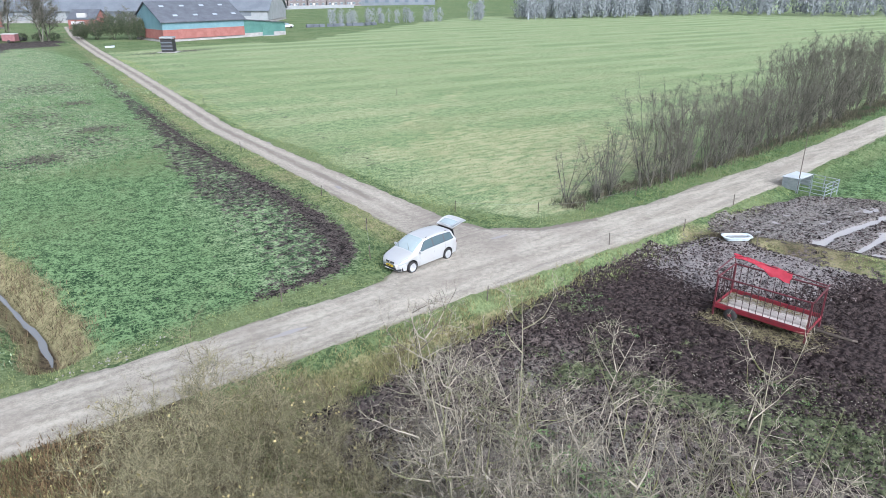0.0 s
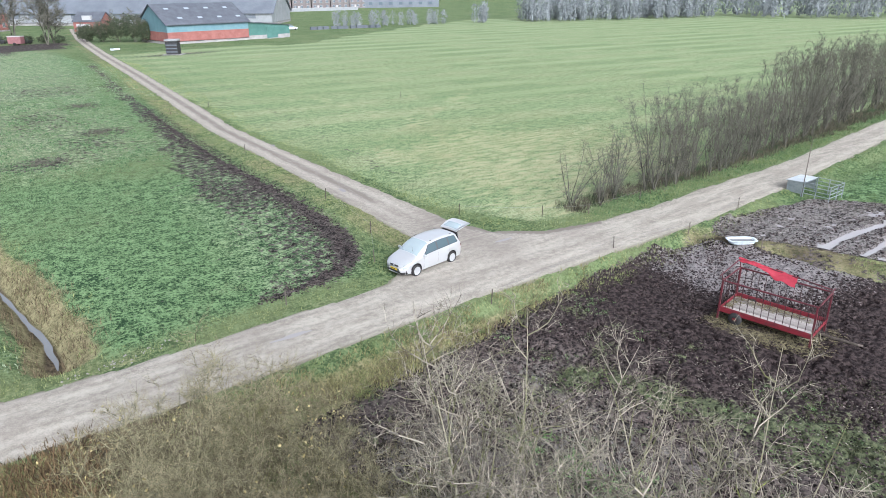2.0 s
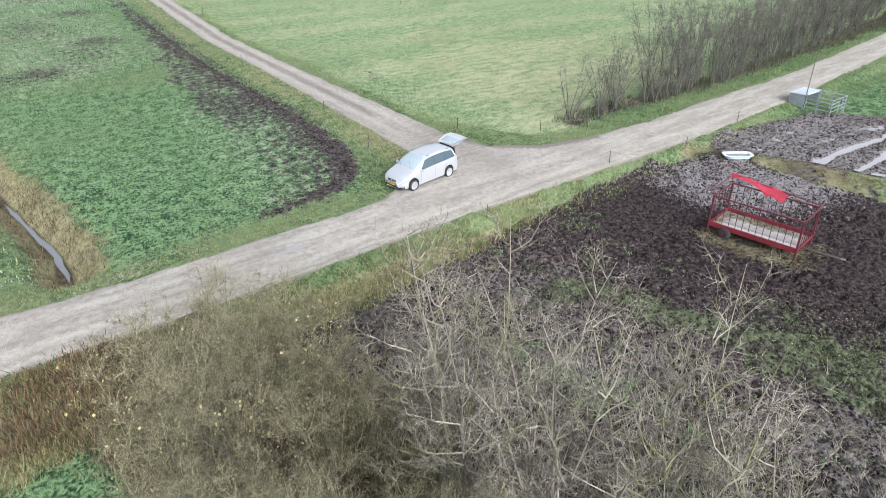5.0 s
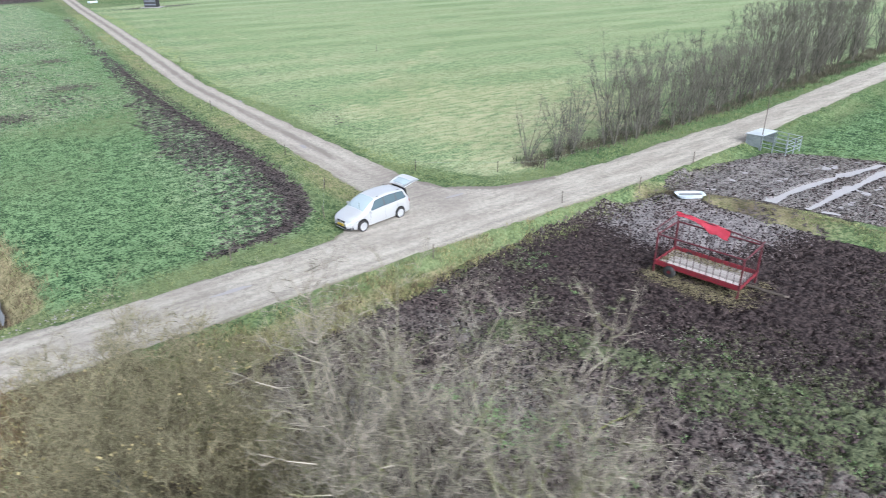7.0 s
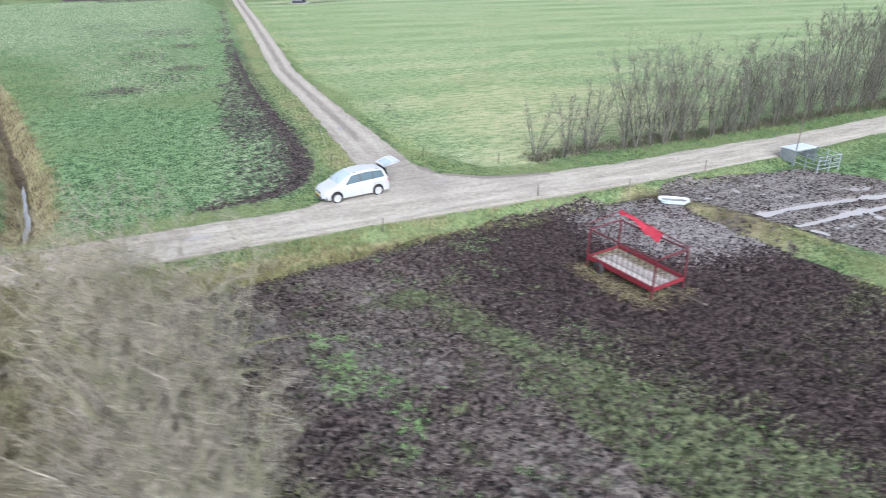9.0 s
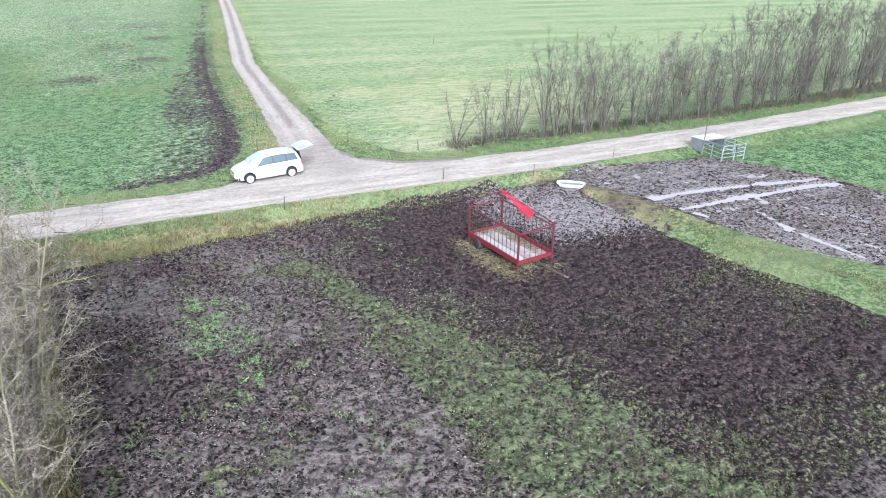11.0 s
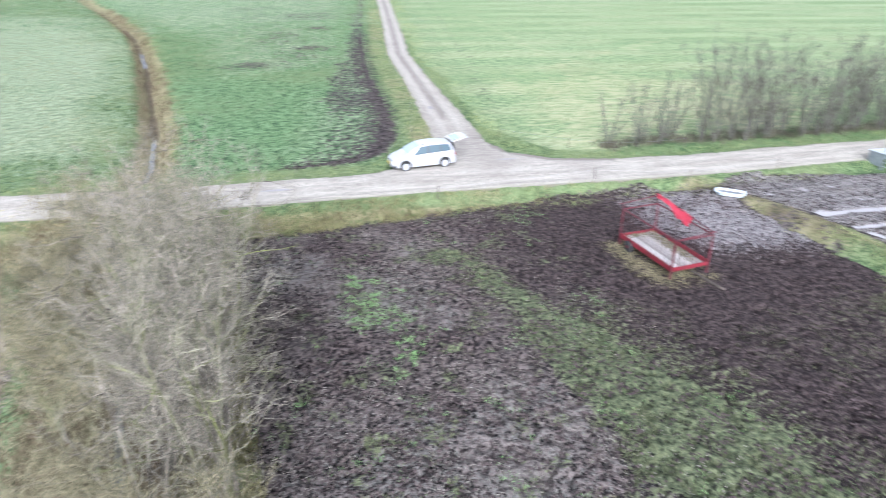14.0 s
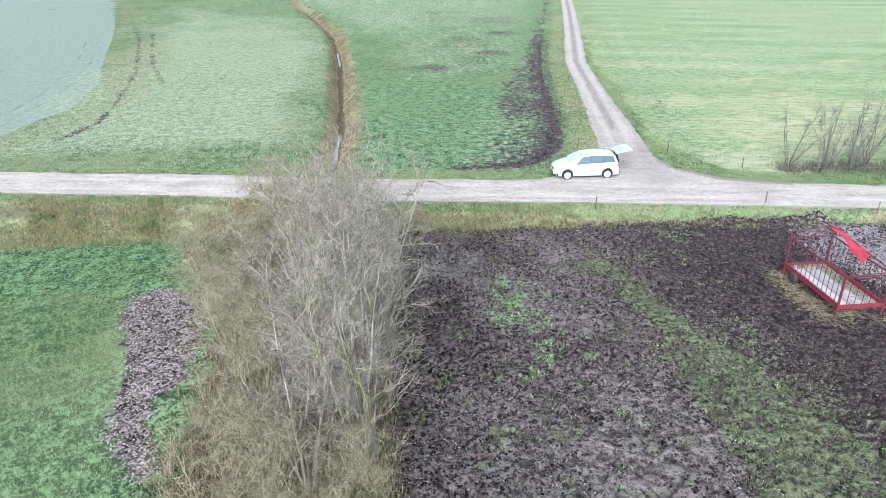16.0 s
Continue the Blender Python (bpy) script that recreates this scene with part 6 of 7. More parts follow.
part("back_panel", box((2.36, 1.9, 2.7), (0.02, 0.04, 1.4), 0.02), MAT_TRIM, hut)
part("roof", box((2.9, 2.4, 0.42), (0, 0, 3.1), 0.12), MAT_LIGHTWALL, hut, "white roof")
part("floor_pad", box((4.2, 3.4, 0.16), (0, 0, 0.02), 0.03), MAT_PLINTH, hut)

tub_far = thing("water_trough", pose(40.5, 148.5, zat(40.5, 148.5), 0, 0, 20), "small pale trough standing in the grass", "trough")
bm = bmesh.new()
add_box(bm, (2.2, 0.9, 0.45), (0, 0, 0.22), 0.1)
part("basin", bm, MAT_TUB, tub_far)
part("drinking_water", box((1.8, 0.6, 0.02), (0, 0, 0.455)), MAT_WATER, tub_far)

trailer = thing("livestock_trailer", pose(28.4, 182.0, zat(28, 182), 0, 0, -44), "small pinkish red box trailer in the yard", "trailer")
part("box_body", box((3.4, 1.9, 1.7), (0, 0, 1.25), 0.08), simple("faded_pink_paint", (0.17, 0.075, 0.08), (0.23, 0.11, 0.11), 0.8, 0.5), trailer)
part("roof", box((3.5, 2.0, 0.22), (0, 0, 2.18), 0.06), MAT_WHITE, trailer, "white roof")
for s in (-1, 1):
    v, f = lathe([(0.0, -0.1), (0.36, -0.1), (0.36, 0.1), (0.0, 0.1)], 18)
    w = part("wheel", mesh_of("wheel", v, f, MAT_TYRE), MAT_TYRE, trailer)
    w.location = (0, s * 0.98, 0.36)


def far_car(x, y, turn, mat, label):
    c = thing("parked_car", pose(x, y, zat(x, y), 0, 0, turn), label, "car", "cars by the farm")
    bm = bmesh.new()
    add_box(bm, (4.3, 1.75, 0.75), (0, 0, 0.62), 0.16)
    part("body", bm, mat, c)
    bm = bmesh.new()
    vs = add_box(bm, (2.5, 1.5, 0.6), (-0.2, 0, 1.22), 0.0)
    for vert in vs:
        if vert.co.z > 1.3:
            vert.co.x = -0.2 + (vert.co.x + 0.2) * 0.7
            vert.co.y *= 0.88
    part("cabin", bm, MAT_GLASS, c, "dark glazed cabin")
    for a in (-1.35, 1.35):
        for s in (-1, 1):
            v, f = lathe([(0.0, -0.1), (0.31, -0.1), (0.31, 0.1), (0.0, 0.1)], 16)
            w = part("wheel", mesh_of("wheel", v, f, MAT_TYRE), MAT_TYRE, c)
            w.location = (a, s * 0.82, 0.31)


far_car(21, 193, -46, MAT_CAR, "white car parked in the farm yard")
far_car(26, 190, -40, MAT_TRIM, "dark car parked in the farm yard")
far_car(31, 186, -52, MAT_TRIM, "dark car parked by the yard hedge")
far_car(17, 197, -44, MAT_CAR, "white car parked at the yard edge")
far_car(111, 181, -24, MAT_CAR, "white car parked beyond the green shed")
rng = random.Random(9)
stack_src = None
for k in range(11):
    x, y = 117 + 2.3 * k + rng.uniform(-0.4, 0.4), 176.5 - 0.72 * k * 0.9
    m = pose(x, y, zat(x, y), 0, 0, rng.uniform(-30, 10))
    if stack_src is None:
        stack_src = thing("pallet_stack", m, "stack of blue-grey pallets lying by the field", "pallets", "pallet stacks")
        for q in range(5):
            part("pallet", box((2.0, 1.3, 0.13), (0.05 * (q % 2), 0, 0.09 + 0.2 * q), 0.02), MAT_ROOFGREY, stack_src)
            part("bearer", box((1.8, 0.9, 0.07), (0, 0, 0.19 + 0.2 * q)), MAT_ROOFGREY, stack_src)
    else:
        copy_thing(stack_src, m)


# ---- farmyard bushes and distant woods ----
def leafy(seed, r, h, count, size):
    """A bush of many small leaf clumps on a few stems."""
    rg = np.random.RandomState(seed)
    u = rg.normal(size=(count, 3))
    u /= np.linalg.norm(u, axis=1)[:, None]
    rad = rg.uniform(0.35, 1.0, count) ** 0.5 * (0.75 + 0.25 * np.sin(5 * u[:, 0] + seed) * np.cos(4 * u[:, 1]))
    c = u * rad[:, None] * np.array([r, r, h / 2]) + np.array([0, 0, h / 2])
    a, b = rg.normal(size=(count, 3)), rg.normal(size=(count, 3))
    a, b = [size * q / np.linalg.norm(q, axis=1)[:, None] for q in (a, b)]
    v = np.stack([c - a, c + b * 0.6, c + a, c - b * 0.6], 1).reshape(-1, 3)
    f = np.arange(count * 4).reshape(-1, 4)
    return v.tolist(), f.tolist()


for k, (x, y, r, h) in enumerate(((47.6, 175.5, 3.8, 5.8), (50.5, 172, 3.8, 7.6), (53.6, 169, 3.6, 8.4), (55.0, 165, 2.8, 6.4), (45, 180, 3.0, 5.0))):
    b = thing("evergreen_bush", pose(x, y, zat(x, y) - 0.1), "dark half-bare bush beside the barn", "bush", "bushes by the barn")
    v, f = leafy(90 + k, r, h, 2600, 0.20)
    part("foliage", mesh_of("foliage", v, f, MAT_EVERGREEN), MAT_EVERGREEN, b)
    wood, fine = bare_tree(95 + k, h * 1.15, 6, 0.55, 0.06, 9, 5, 3, 0.36, 4.5)
    part("stem", rod_mesh("stem", wood + fine, MAT_DARK_BARK), MAT_DARK_BARK, b)
for k in range(9):
    x, y = 14 + 3.0 * k, 200 - 2.5 * k
    b = thing("yard_hedge", pose(x, y, zat(x, y) - 0.1), "dark clipped hedge bush along the yard", "bush", "yard hedge")
    v, f = leafy(120 + k, 2.0, 2.6, 500, 0.2)
    part("foliage", mesh_of("foliage", v, f, MAT_EVERGREEN), MAT_EVERGREEN, b)
for k, (x, y, h) in enumerate(((34.5, 178, 16), (37.0, 181, 14), (30, 190, 15), (26.5, 196, 13))):
    tree("farm_tree", 130 + k, MAT_DARK_BARK, "tall bare tree in the farm yard", "farm trees", (x, y, zat(x, y)), height=h, stems=3, lean=0.3, girth=0.18, limbs=18, subs=8, twigs=7, spread=0.38, thin=6.0, twig_len=1.0)


def wood_belt(name, pts, depth, count, h0, h1, seed, label, mat):
    """A belt of distant bare trees, far too many to count."""
    rg = np.random.RandomState(seed)
    p = np.array(pts, float)
    d = np.diff(p, axis=0)
    ln = np.linalg.norm(d, axis=1)
    s = rg.uniform(0, ln.sum(), count)
    cum = np.concatenate([[0], np.cumsum(ln)])
    i = np.clip(np.searchsorted(cum, s) - 1, 0, len(ln) - 1)
    base = p[i] + d[i] * ((s - cum[i]) / ln[i])[:, None]
    nrm = np.stack([-d[i][:, 1], d[i][:, 0]], 1) / ln[i][:, None]
    base = base + nrm * rg.uniform(0, depth, count)[:, None]
    z = land(base[:, 0], base[:, 1])
    h = rg.uniform(h0, h1, count)
    verts, m = [], 110
    for k in range(count):
        t = rg.uniform(0.05, 1.0, m)
        wd = 0.30 * h[k] * np.sin(np.clip(t, 0.12, 1) * 2.9) ** 0.7
        a = rg.uniform(0, 2 * math.pi, m)
        q = rg.uniform(0, 1, m) ** 0.5
        c = np.stack([base[k, 0] + wd * q * np.cos(a), base[k, 1] + wd * q * np.sin(a), z[k] + h[k] * t], 1)
        up = np.stack([0.5 * np.cos(a) * q, 0.5 * np.sin(a) * q, np.full(m, 1.0)], 1) * (0.085 * h[k] * rg.uniform(0.6, 1.4, m))[:, None]
        sd = np.stack([-np.sin(a), np.cos(a), rg.normal(0, 0.3, m)], 1) * (0.028 * h[k] * rg.uniform(0.5, 1.5, m))[:, None]
        tri = np.stack([c - sd, c + sd, c + up], 1)
        trunk = np.array([[[base[k, 0] - 0.02 * h[k], base[k, 1], z[k] - 0.5], [base[k, 0] + 0.02 * h[k], base[k, 1], z[k] - 0.5], [base[k, 0], base[k, 1], z[k] + 0.8 * h[k]]]])
        verts.append(np.concatenate([trunk, tri]).reshape(-1, 3))
    v = np.concatenate(verts)
    f = np.arange(len(v)).reshape(-1, 3)
    ob = new(name, mesh_of(name, v.tolist(), f.tolist(), mat))
    return tagged(ob, label, "trees", "", "stuff")


wood_belt("far_hedge", [(131, 183), (150, 171), (172, 165)], 8, 40, 3.5, 5.5, 1, "distant bare hedge beyond the mown field", MAT_HAZED_BARK)
wood_belt("far_trees", [(184, 163), (192, 158)], 6, 8, 6, 8, 2, "small clump of distant bare trees", MAT_HAZED_BARK)
wood_belt("far_trees", [(202, 151), (220, 142), (248, 130), (290, 112)], 20, 190, 6, 11, 3, "row of distant bare trees behind the field", MAT_HAZED_BARK)
wood_belt("far_woods", [(284, 100), (315, 60), (345, 10), (380, -60), (410, -140)], 50, 330, 9, 15, 4, "distant bare woodland on the skyline", MAT_HAZED_BARK)
wood_belt("far_woods", [(-300, 560), (-60, 520), (120, 480), (330, 420), (520, 330), (700, 200)], 60, 420, 14, 22, 5, "distant bare woodland on the skyline", MAT_HAZED_BARK)


# ---- grass, weeds, leaf litter and straw: far too many to count ----
def blades(name, xy, height, width, per, spread, mat, label, seed, lean=0.5, category="grass"):
    """Tufts of bent blades standing on the ground."""
    rg = np.random.RandomState(seed)
    n = len(xy)
    if n == 0:
        return None
    base = np.repeat(xy, per, 0) + rg.normal(0, spread, (n * per, 2))
    z = land(base[:, 0], base[:, 1])
    z = np.where(area_dist(base[:, 0], base[:, 1], PADDOCK) < 0, z + 0.05, z) - 0.03
    h = height * rg.uniform(0.5, 1.25, n * per)
    a = rg.uniform(0, 2 * math.pi, n * per)
    tilt = lean * rg.uniform(0.2, 1.2, n * per) * h
    w = width * rg.uniform(0.6, 1.3, n * per)
    b = np.stack([base[:, 0], base[:, 1], z], 1)
    sd = np.stack([-np.sin(a) * w, np.cos(a) * w, 0 * a], 1)
    top = b + np.stack([np.cos(a) * tilt, np.sin(a) * tilt, h], 1)
    v = np.stack([b - sd, b + sd, top], 1).reshape(-1, 3)
    me = bpy.data.meshes.new(name)
    me.from_pydata(v.tolist(), [], np.arange(len(v)).reshape(-1, 3).tolist())
    me.materials.append(mat)
    me.update()
    return tagged(new(name, me), label, category, "", "stuff")


def scatter(seed, count, x0, x1, y0, y1, chance):
    rg = np.random.RandomState(seed)
    x, y = rg.uniform(x0, x1, count), rg.uniform(y0, y1, count)
    ok = rg.uniform(size=count) < chance(x, y)
    return np.stack([x[ok], y[ok]], 1)


def off_road(x, y):
    return (road_gap(x, y) > 0.1) * 1.0


def bank_zone(x, y):
    edge = np.interp(x, [p[0] for p in ROAD], [p[1] for p in ROAD])
    return smooth(2.2, 2.9, edge - y) * smooth(-6.4, -5.7, y) * (0.35 + fbm(x, y, 2.0, 2, 90)) * 1.6


blades("dry_grass", scatter(1, 36000, -46, 17, -6.6, 2.0, lambda x, y: bank_zone(x, y) * off_road(x, y)), 0.22, 0.017, 8, 0.15, MAT_DRY, "dry beige grass on the road bank", 1, 1.3)
blades("bank_grass", scatter(37, 3000, -46, 14, -6.6, 2.0, lambda x, y: bank_zone(x, y) * off_road(x, y) * smooth(0.45, 0.6, 0.5 + fbm(x, y, 1.5, 2, 108))), 0.30, 0.022, 9, 0.18, MAT_RUST, "withered brown clumps on the road bank", 37, 1.0)
blades("bank_grass", scatter(33, 9000, -46, 17, -6.6, 2.0, lambda x, y: bank_zone(x, y) * off_road(x, y) * smooth(0.44, 0.6, 0.5 + fbm(x, y, 2.2, 3, 104))), 0.18, 0.017, 8, 0.15, MAT_VERGE, "green grass growing through the road bank", 33, 1.2)
blades("verge_grass", scatter(2, 40000, -46, 60, -14, 12, lambda x, y: smooth(2.2, 0.2, np.abs(road_gap(x, y) - 0.5)) * off_road(x, y) * (y > -9) * (1 - smooth(0.3, 0.9, road_gap(x, y)) * smooth(7, -2, x) * (y < np.interp(x, [p[0] for p in ROAD], [p[1] for p in ROAD])) * 0.75)), 0.15, 0.014, 6, 0.13, MAT_VERGE, "short green verge grass along the gravel", 2)
blades("verge_grass", scatter(3, 30000, -2, 32, 2, 125, lambda x, y: smooth(2.6, 0.2, np.abs(road_gap(x, y) - 0.7)) * off_road(x, y) * (line_dist(x, y, BLACK_BAND)[0] > 1.3)), 0.18, 0.018, 5, 0.16, MAT_VERGE, "tufty yellow-green grass beside the farm track", 3)
blades("ditch_grass", scatter(4, 42000, -40, -10, 3, 110, lambda x, y: smooth(1.1, 0.4, line_dist(x, y, DITCH)[0]) * smooth(0.3, 0.6, line_dist(x, y, DITCH)[0]) * 0.85), 0.38, 0.022, 6, 0.2, MAT_RUST, "withered brown grass on the ditch banks", 4, 0.9)
blades("ditch_grass", scatter(5, 40000, -40, -10, 3, 110, lambda x, y: smooth(0.34, 0.56, 0.5 + fbm(x, y, 1.8, 3, 118)) * smooth(2.0, 0.8, line_dist(x - 0.5, y, DITCH)[0] + 1.2 * fbm(x, y, 2.0, 2, 116)) * smooth(0.4, 0.8, line_dist(x, y, DITCH)[0])), 0.26, 0.022, 6, 0.2, MAT_REED, "dry buff grass hanging over the ditch banks", 5, 0.9)
blades("hedge_undergrowth", scatter(41, 16000, 14.5, 90, -7, 3, lambda x, y: smooth(1.5, 0.3, line_dist(x, y, HEDGE_LINE)[0] + 1.6 * fbm(x, y, 2.2, 2, 117)) * off_road(x, y)), 0.42, 0.030, 6, 0.22, MAT_LITTER, "withered brambles and litter under the hedge", 41, 1.0)
blades("hedge_undergrowth", scatter(42, 7000, 14.5, 90, -9, 2, lambda x, y: smooth(1.4, 0.4, np.abs(road_gap(x, y) - 1.1)) * (y > -6.5) * (line_dist(x, y, HEDGE_LINE)[0] < 3.2) * off_road(x, y)), 0.17, 0.030, 6, 0.2, MAT_LUSH, "rough green grass at the foot of the hedge", 42, 0.9)
blades("ditch_grass", scatter(43, 16000, -40, -10, 3, 90, lambda x, y: smooth(2.6, 1.2, line_dist(x - 0.5, y, DITCH)[0]) * smooth(0.7, 1.1, line_dist(x, y, DITCH)[0]) * smooth(0.44, 0.58, 0.5 + fbm(x, y, 1.5, 3, 119))), 0.20, 0.020, 6, 0.18, MAT_VERGE, "green tussocks among the dry ditch grass", 43, 1.0)
blades("bracken", scatter(36, 1500, -23, -16, -7, -1.2, lambda x, y: smooth(0.6, -0.5, area_dist(x, y, BRACKEN) + 2.0 * fbm(x, y, 1.4, 2, 107))), 0.34, 0.025, 6, 0.25, MAT_BRACKEN, "rusty brown dead bracken below the road bank", 36, 0.9)
blades("thicket_grass", scatter(6, 9000, -21, -11.6, -36, -5, lambda x, y: smooth(4.2, 2.0, np.abs(x + 16)) * 0.8), 0.45, 0.02, 6, 0.2, MAT_RUST, "withered undergrowth below the bare trees", 6, 0.9)
blades("thicket_grass", scatter(7, 7000, -14.2, -11.8, -36, -6, lambda x, y: 0.7 + 0 * x), 0.36, 0.018, 7, 0.15, MAT_DRY, "strip of dry grass along the paddock edge", 7, 0.8)
blades("ridge_grass", scatter(8, 4200, 14, 25, -38, -8, lambda x, y: smooth(1.8, 0.4, line_dist(x, y, RIDGE)[0])), 0.13, 0.016, 5, 0.14, MAT_REED, "dry grass on the low mud ridge", 8, 0.8)
blades("ridge_grass", scatter(44, 9000, 14, 25, -38, -13, lambda x, y: smooth(2.4, 0.8, line_dist(x, y, RIDGE)[0]) * smooth(-13, -19, y) * smooth(0.36, 0.56, 0.5 + fbm(x, y, 1.4, 3, 124)) * 0.8), 0.13, 0.018, 6, 0.15, MAT_VERGE, "yellow-green grass on the ridge beside the yard", 44, 0.9)
blades("meadow_tufts", scatter(35, 3500, -46, -18, -36, -8, lambda x, y: (area_dist(x, y, CHIP_PATCH) > 0.4) * smooth(0.46, 0.62, 0.5 + fbm(x, y, 2.0, 3, 106)) * (0.4 + 0.6 * smooth(-9, -14, y))), 0.12, 0.022, 6, 0.16, MAT_FROST, "pale withered tufts in the meadow", 35, 0.9)
blades("meadow_grass", scatter(9, 40000, -46, -18, -34, -5.5, lambda x, y: (area_dist(x, y, CHIP_PATCH) > 0.2) * (0.25 + 0.9 * (0.5 + fbm(x, y, 3.0, 3, 91)))), 0.14, 0.020, 5, 0.18, MAT_LUSH, "lush green meadow grass", 9, 0.7)
def pasture(x, y):
    clear = (area_dist(x, y, DITCH_SIDE) > 0) * (line_dist(x, y, BLACK_BAND)[0] > 1.2 * smooth(70, 40, y)) * off_road(x, y)
    clear = clear * (x < np.interp(y, [p[1] for p in BLACK_BAND], [p[0] for p in BLACK_BAND]) + 0.6)
    return clear * (0.25 + 1.2 * smooth(0.36, 0.64, 0.5 + fbm(x, y, 1.3, 3, 92))) * (1 - 0.75 * smooth(2, -1, area_dist(x, y, MUD_STRIP)))


DITCH_SIDE = [(-17.6, 2), (-14.4, 2), (-14.4, 22), (-16.4, 52), (-19, 76), (-22.4, 76), (-19.8, 52), (-17.6, 22)]
blades("pasture_grass", scatter(10, 26000, -15, 10, 2.5, 34, pasture), 0.12, 0.022, 4, 0.11, MAT_GREEN, "grazed green pasture tufts", 10, 0.8)
blades("pasture_grass", scatter(14, 16000, -18, 18, 34, 80, pasture), 0.17, 0.055, 4, 0.18, MAT_GREEN, "grazed green pasture tufts", 14, 0.8)
blades("pasture_tufts", scatter(15, 5000, -16, 12, 2.5, 60, pasture), 0.07, 0.018, 6, 0.14, MAT_FROST, "pale withered tufts in the pasture", 15, 0.9)
blades("pasture_tufts", scatter(27, 13000, -10, 16, 3, 60, lambda x, y: (line_dist(x, y, BLACK_BAND)[0] > 1.5) * smooth(1.5, -1, area_dist(x, y, MUD_STRIP)) * smooth(0.42, 0.6, 0.5 + fbm(x, y, 0.9, 2, 103))), 0.07, 0.018, 6, 0.12, MAT_FROST, "pale withered tufts on trodden soil", 27, 0.9)
blades("west_grass", scatter(16, 20000, -48, -17.5, 5, 80, lambda x, y: (area_dist(x, y, PALE_FIELD) > 0.5) * off_road(x, y) * (area_dist(x, y, DITCH_SIDE) > 0) * (0.2 + 1.2 * smooth(0.38, 0.62, 0.5 + fbm(x, y, 1.6, 3, 99)))), 0.13, 0.03, 6, 0.20, MAT_MEADOW, "grass tufts of the meadow beyond the ditch", 16, 0.8)
blades("west_tufts", scatter(40, 9000, -46, -18, 6, 90, lambda x, y: (area_dist(x, y, PALE_RIM) > 1.0) * off_road(x, y) * (area_dist(x, y, DITCH_SIDE) > 0) * smooth(0.40, 0.58, 0.5 + fbm(x, y, 2.0, 3, 110))), 0.10, 0.03, 6, 0.2, MAT_FROST, "pale withered tufts of the meadow beyond the ditch", 40, 0.9)
blades("west_grass", scatter(17, 9000, -48, -17.5, 5, 80, lambda x, y: (area_dist(x, y, PALE_FIELD) > 0.5) * off_road(x, y) * (area_dist(x, y, DITCH_SIDE) > 0) * (0.08 + smooth(2, -1, area_dist(x, y, PALE_RIM)))), 0.18, 0.05, 4, 0.16, MAT_DRY, "dry tufts of the meadow beyond the ditch", 17, 0.8)


def mown(x, y):
    return (area_dist(x, y, STUBBLE) < 0.6) * off_road(x, y) * smooth(5, 9, line_dist(x, y, TRACK)[0]) * (0.2 + 1.1 * smooth(0.38, 0.62, 0.5 + fbm(x, y, 1.2, 3, 93)))


blades("field_grass", scatter(11, 20000, 8, 44, -1, 30, mown), 0.12, 0.028, 4, 0.13, MAT_MOWN, "short mown tufts in the large field", 11, 0.8)
blades("field_grass", scatter(18, 24000, 9, 90, -3, 85, mown), 0.12, 0.035, 5, 0.22, MAT_MOWN, "short mown tufts in the large field", 18, 0.8)
blades("far_grass", scatter(38, 16000, -60, 26, 78, 160, lambda x, y: (area_dist(x, y, PALE_FIELD) > 0.5) * off_road(x, y) * (line_dist(x, y, DITCH)[0] > 2) * (0.2 + smooth(0.38, 0.62, 0.5 + fbm(x, y, 2.5, 3, 109)))), 0.18, 0.09, 3, 0.3, MAT_GREEN, "far tufts of the grazed pasture", 38, 0.9)
blades("far_grass", scatter(39, 12000, -60, 26, 72, 160, lambda x, y: (area_dist(x, y, PALE_FIELD) > 0.5) * off_road(x, y) * (line_dist(x, y, DITCH)[0] > 2)), 0.15, 0.08, 3, 0.3, MAT_MEADOW, "far pale tufts of the grazed pasture", 39, 0.9)
blades("east_grass", scatter(19, 12000, 29, 62, -34, -8.5, lambda x, y: (area_dist(x, y, YARD) > 0.3) * off_road(x, y) * 0.8), 0.12, 0.030, 5, 0.18, MAT_LUSH, "lush grass beyond the muddy yard", 19, 0.8)
blades("weeds", scatter(12, 60000, -12, 18, -33, -6, lambda x, y: smooth(0.22, 0.75, grassy_mask(x, y)) * (0.3 + 0.9 * smooth(0.4, 0.62, 0.5 + fbm(x, y, 0.8, 2, 101)))), 0.050, 0.011, 12, 0.14, MAT_WEED, "green weeds and grass left on the mud", 12, 0.9)
blades("weeds", scatter(34, 9000, -10, -2.5, -23, -10.5, lambda x, y: smooth(1.7, 0.2, line_dist(x, y, [(-6.2, -12.4), (-6.0, -14), (-5.7, -16.6), (-5.5, -19.4)])[0] + 3.2 * fbm(x, y, 0.9, 3, 105)) * smooth(-24, -15, y) * smooth(0.40, 0.54, 0.5 + fbm(x, y, 0.7, 2, 123))), 0.075, 0.017, 12, 0.09, MAT_ROSETTE, "bright green weed rosettes on the mud", 34, 1.5)
blades("weeds", scatter(13, 9000, -12, 6, -34, -6, lambda x, y: smooth(0.58, 0.70, 0.5 + fbm(x, y, 1.1, 3, 94)) * 0.7), 0.06, 0.012, 12, 0.09, MAT_ROSETTE, "bright green weed rosettes on the mud", 13, 1.5)


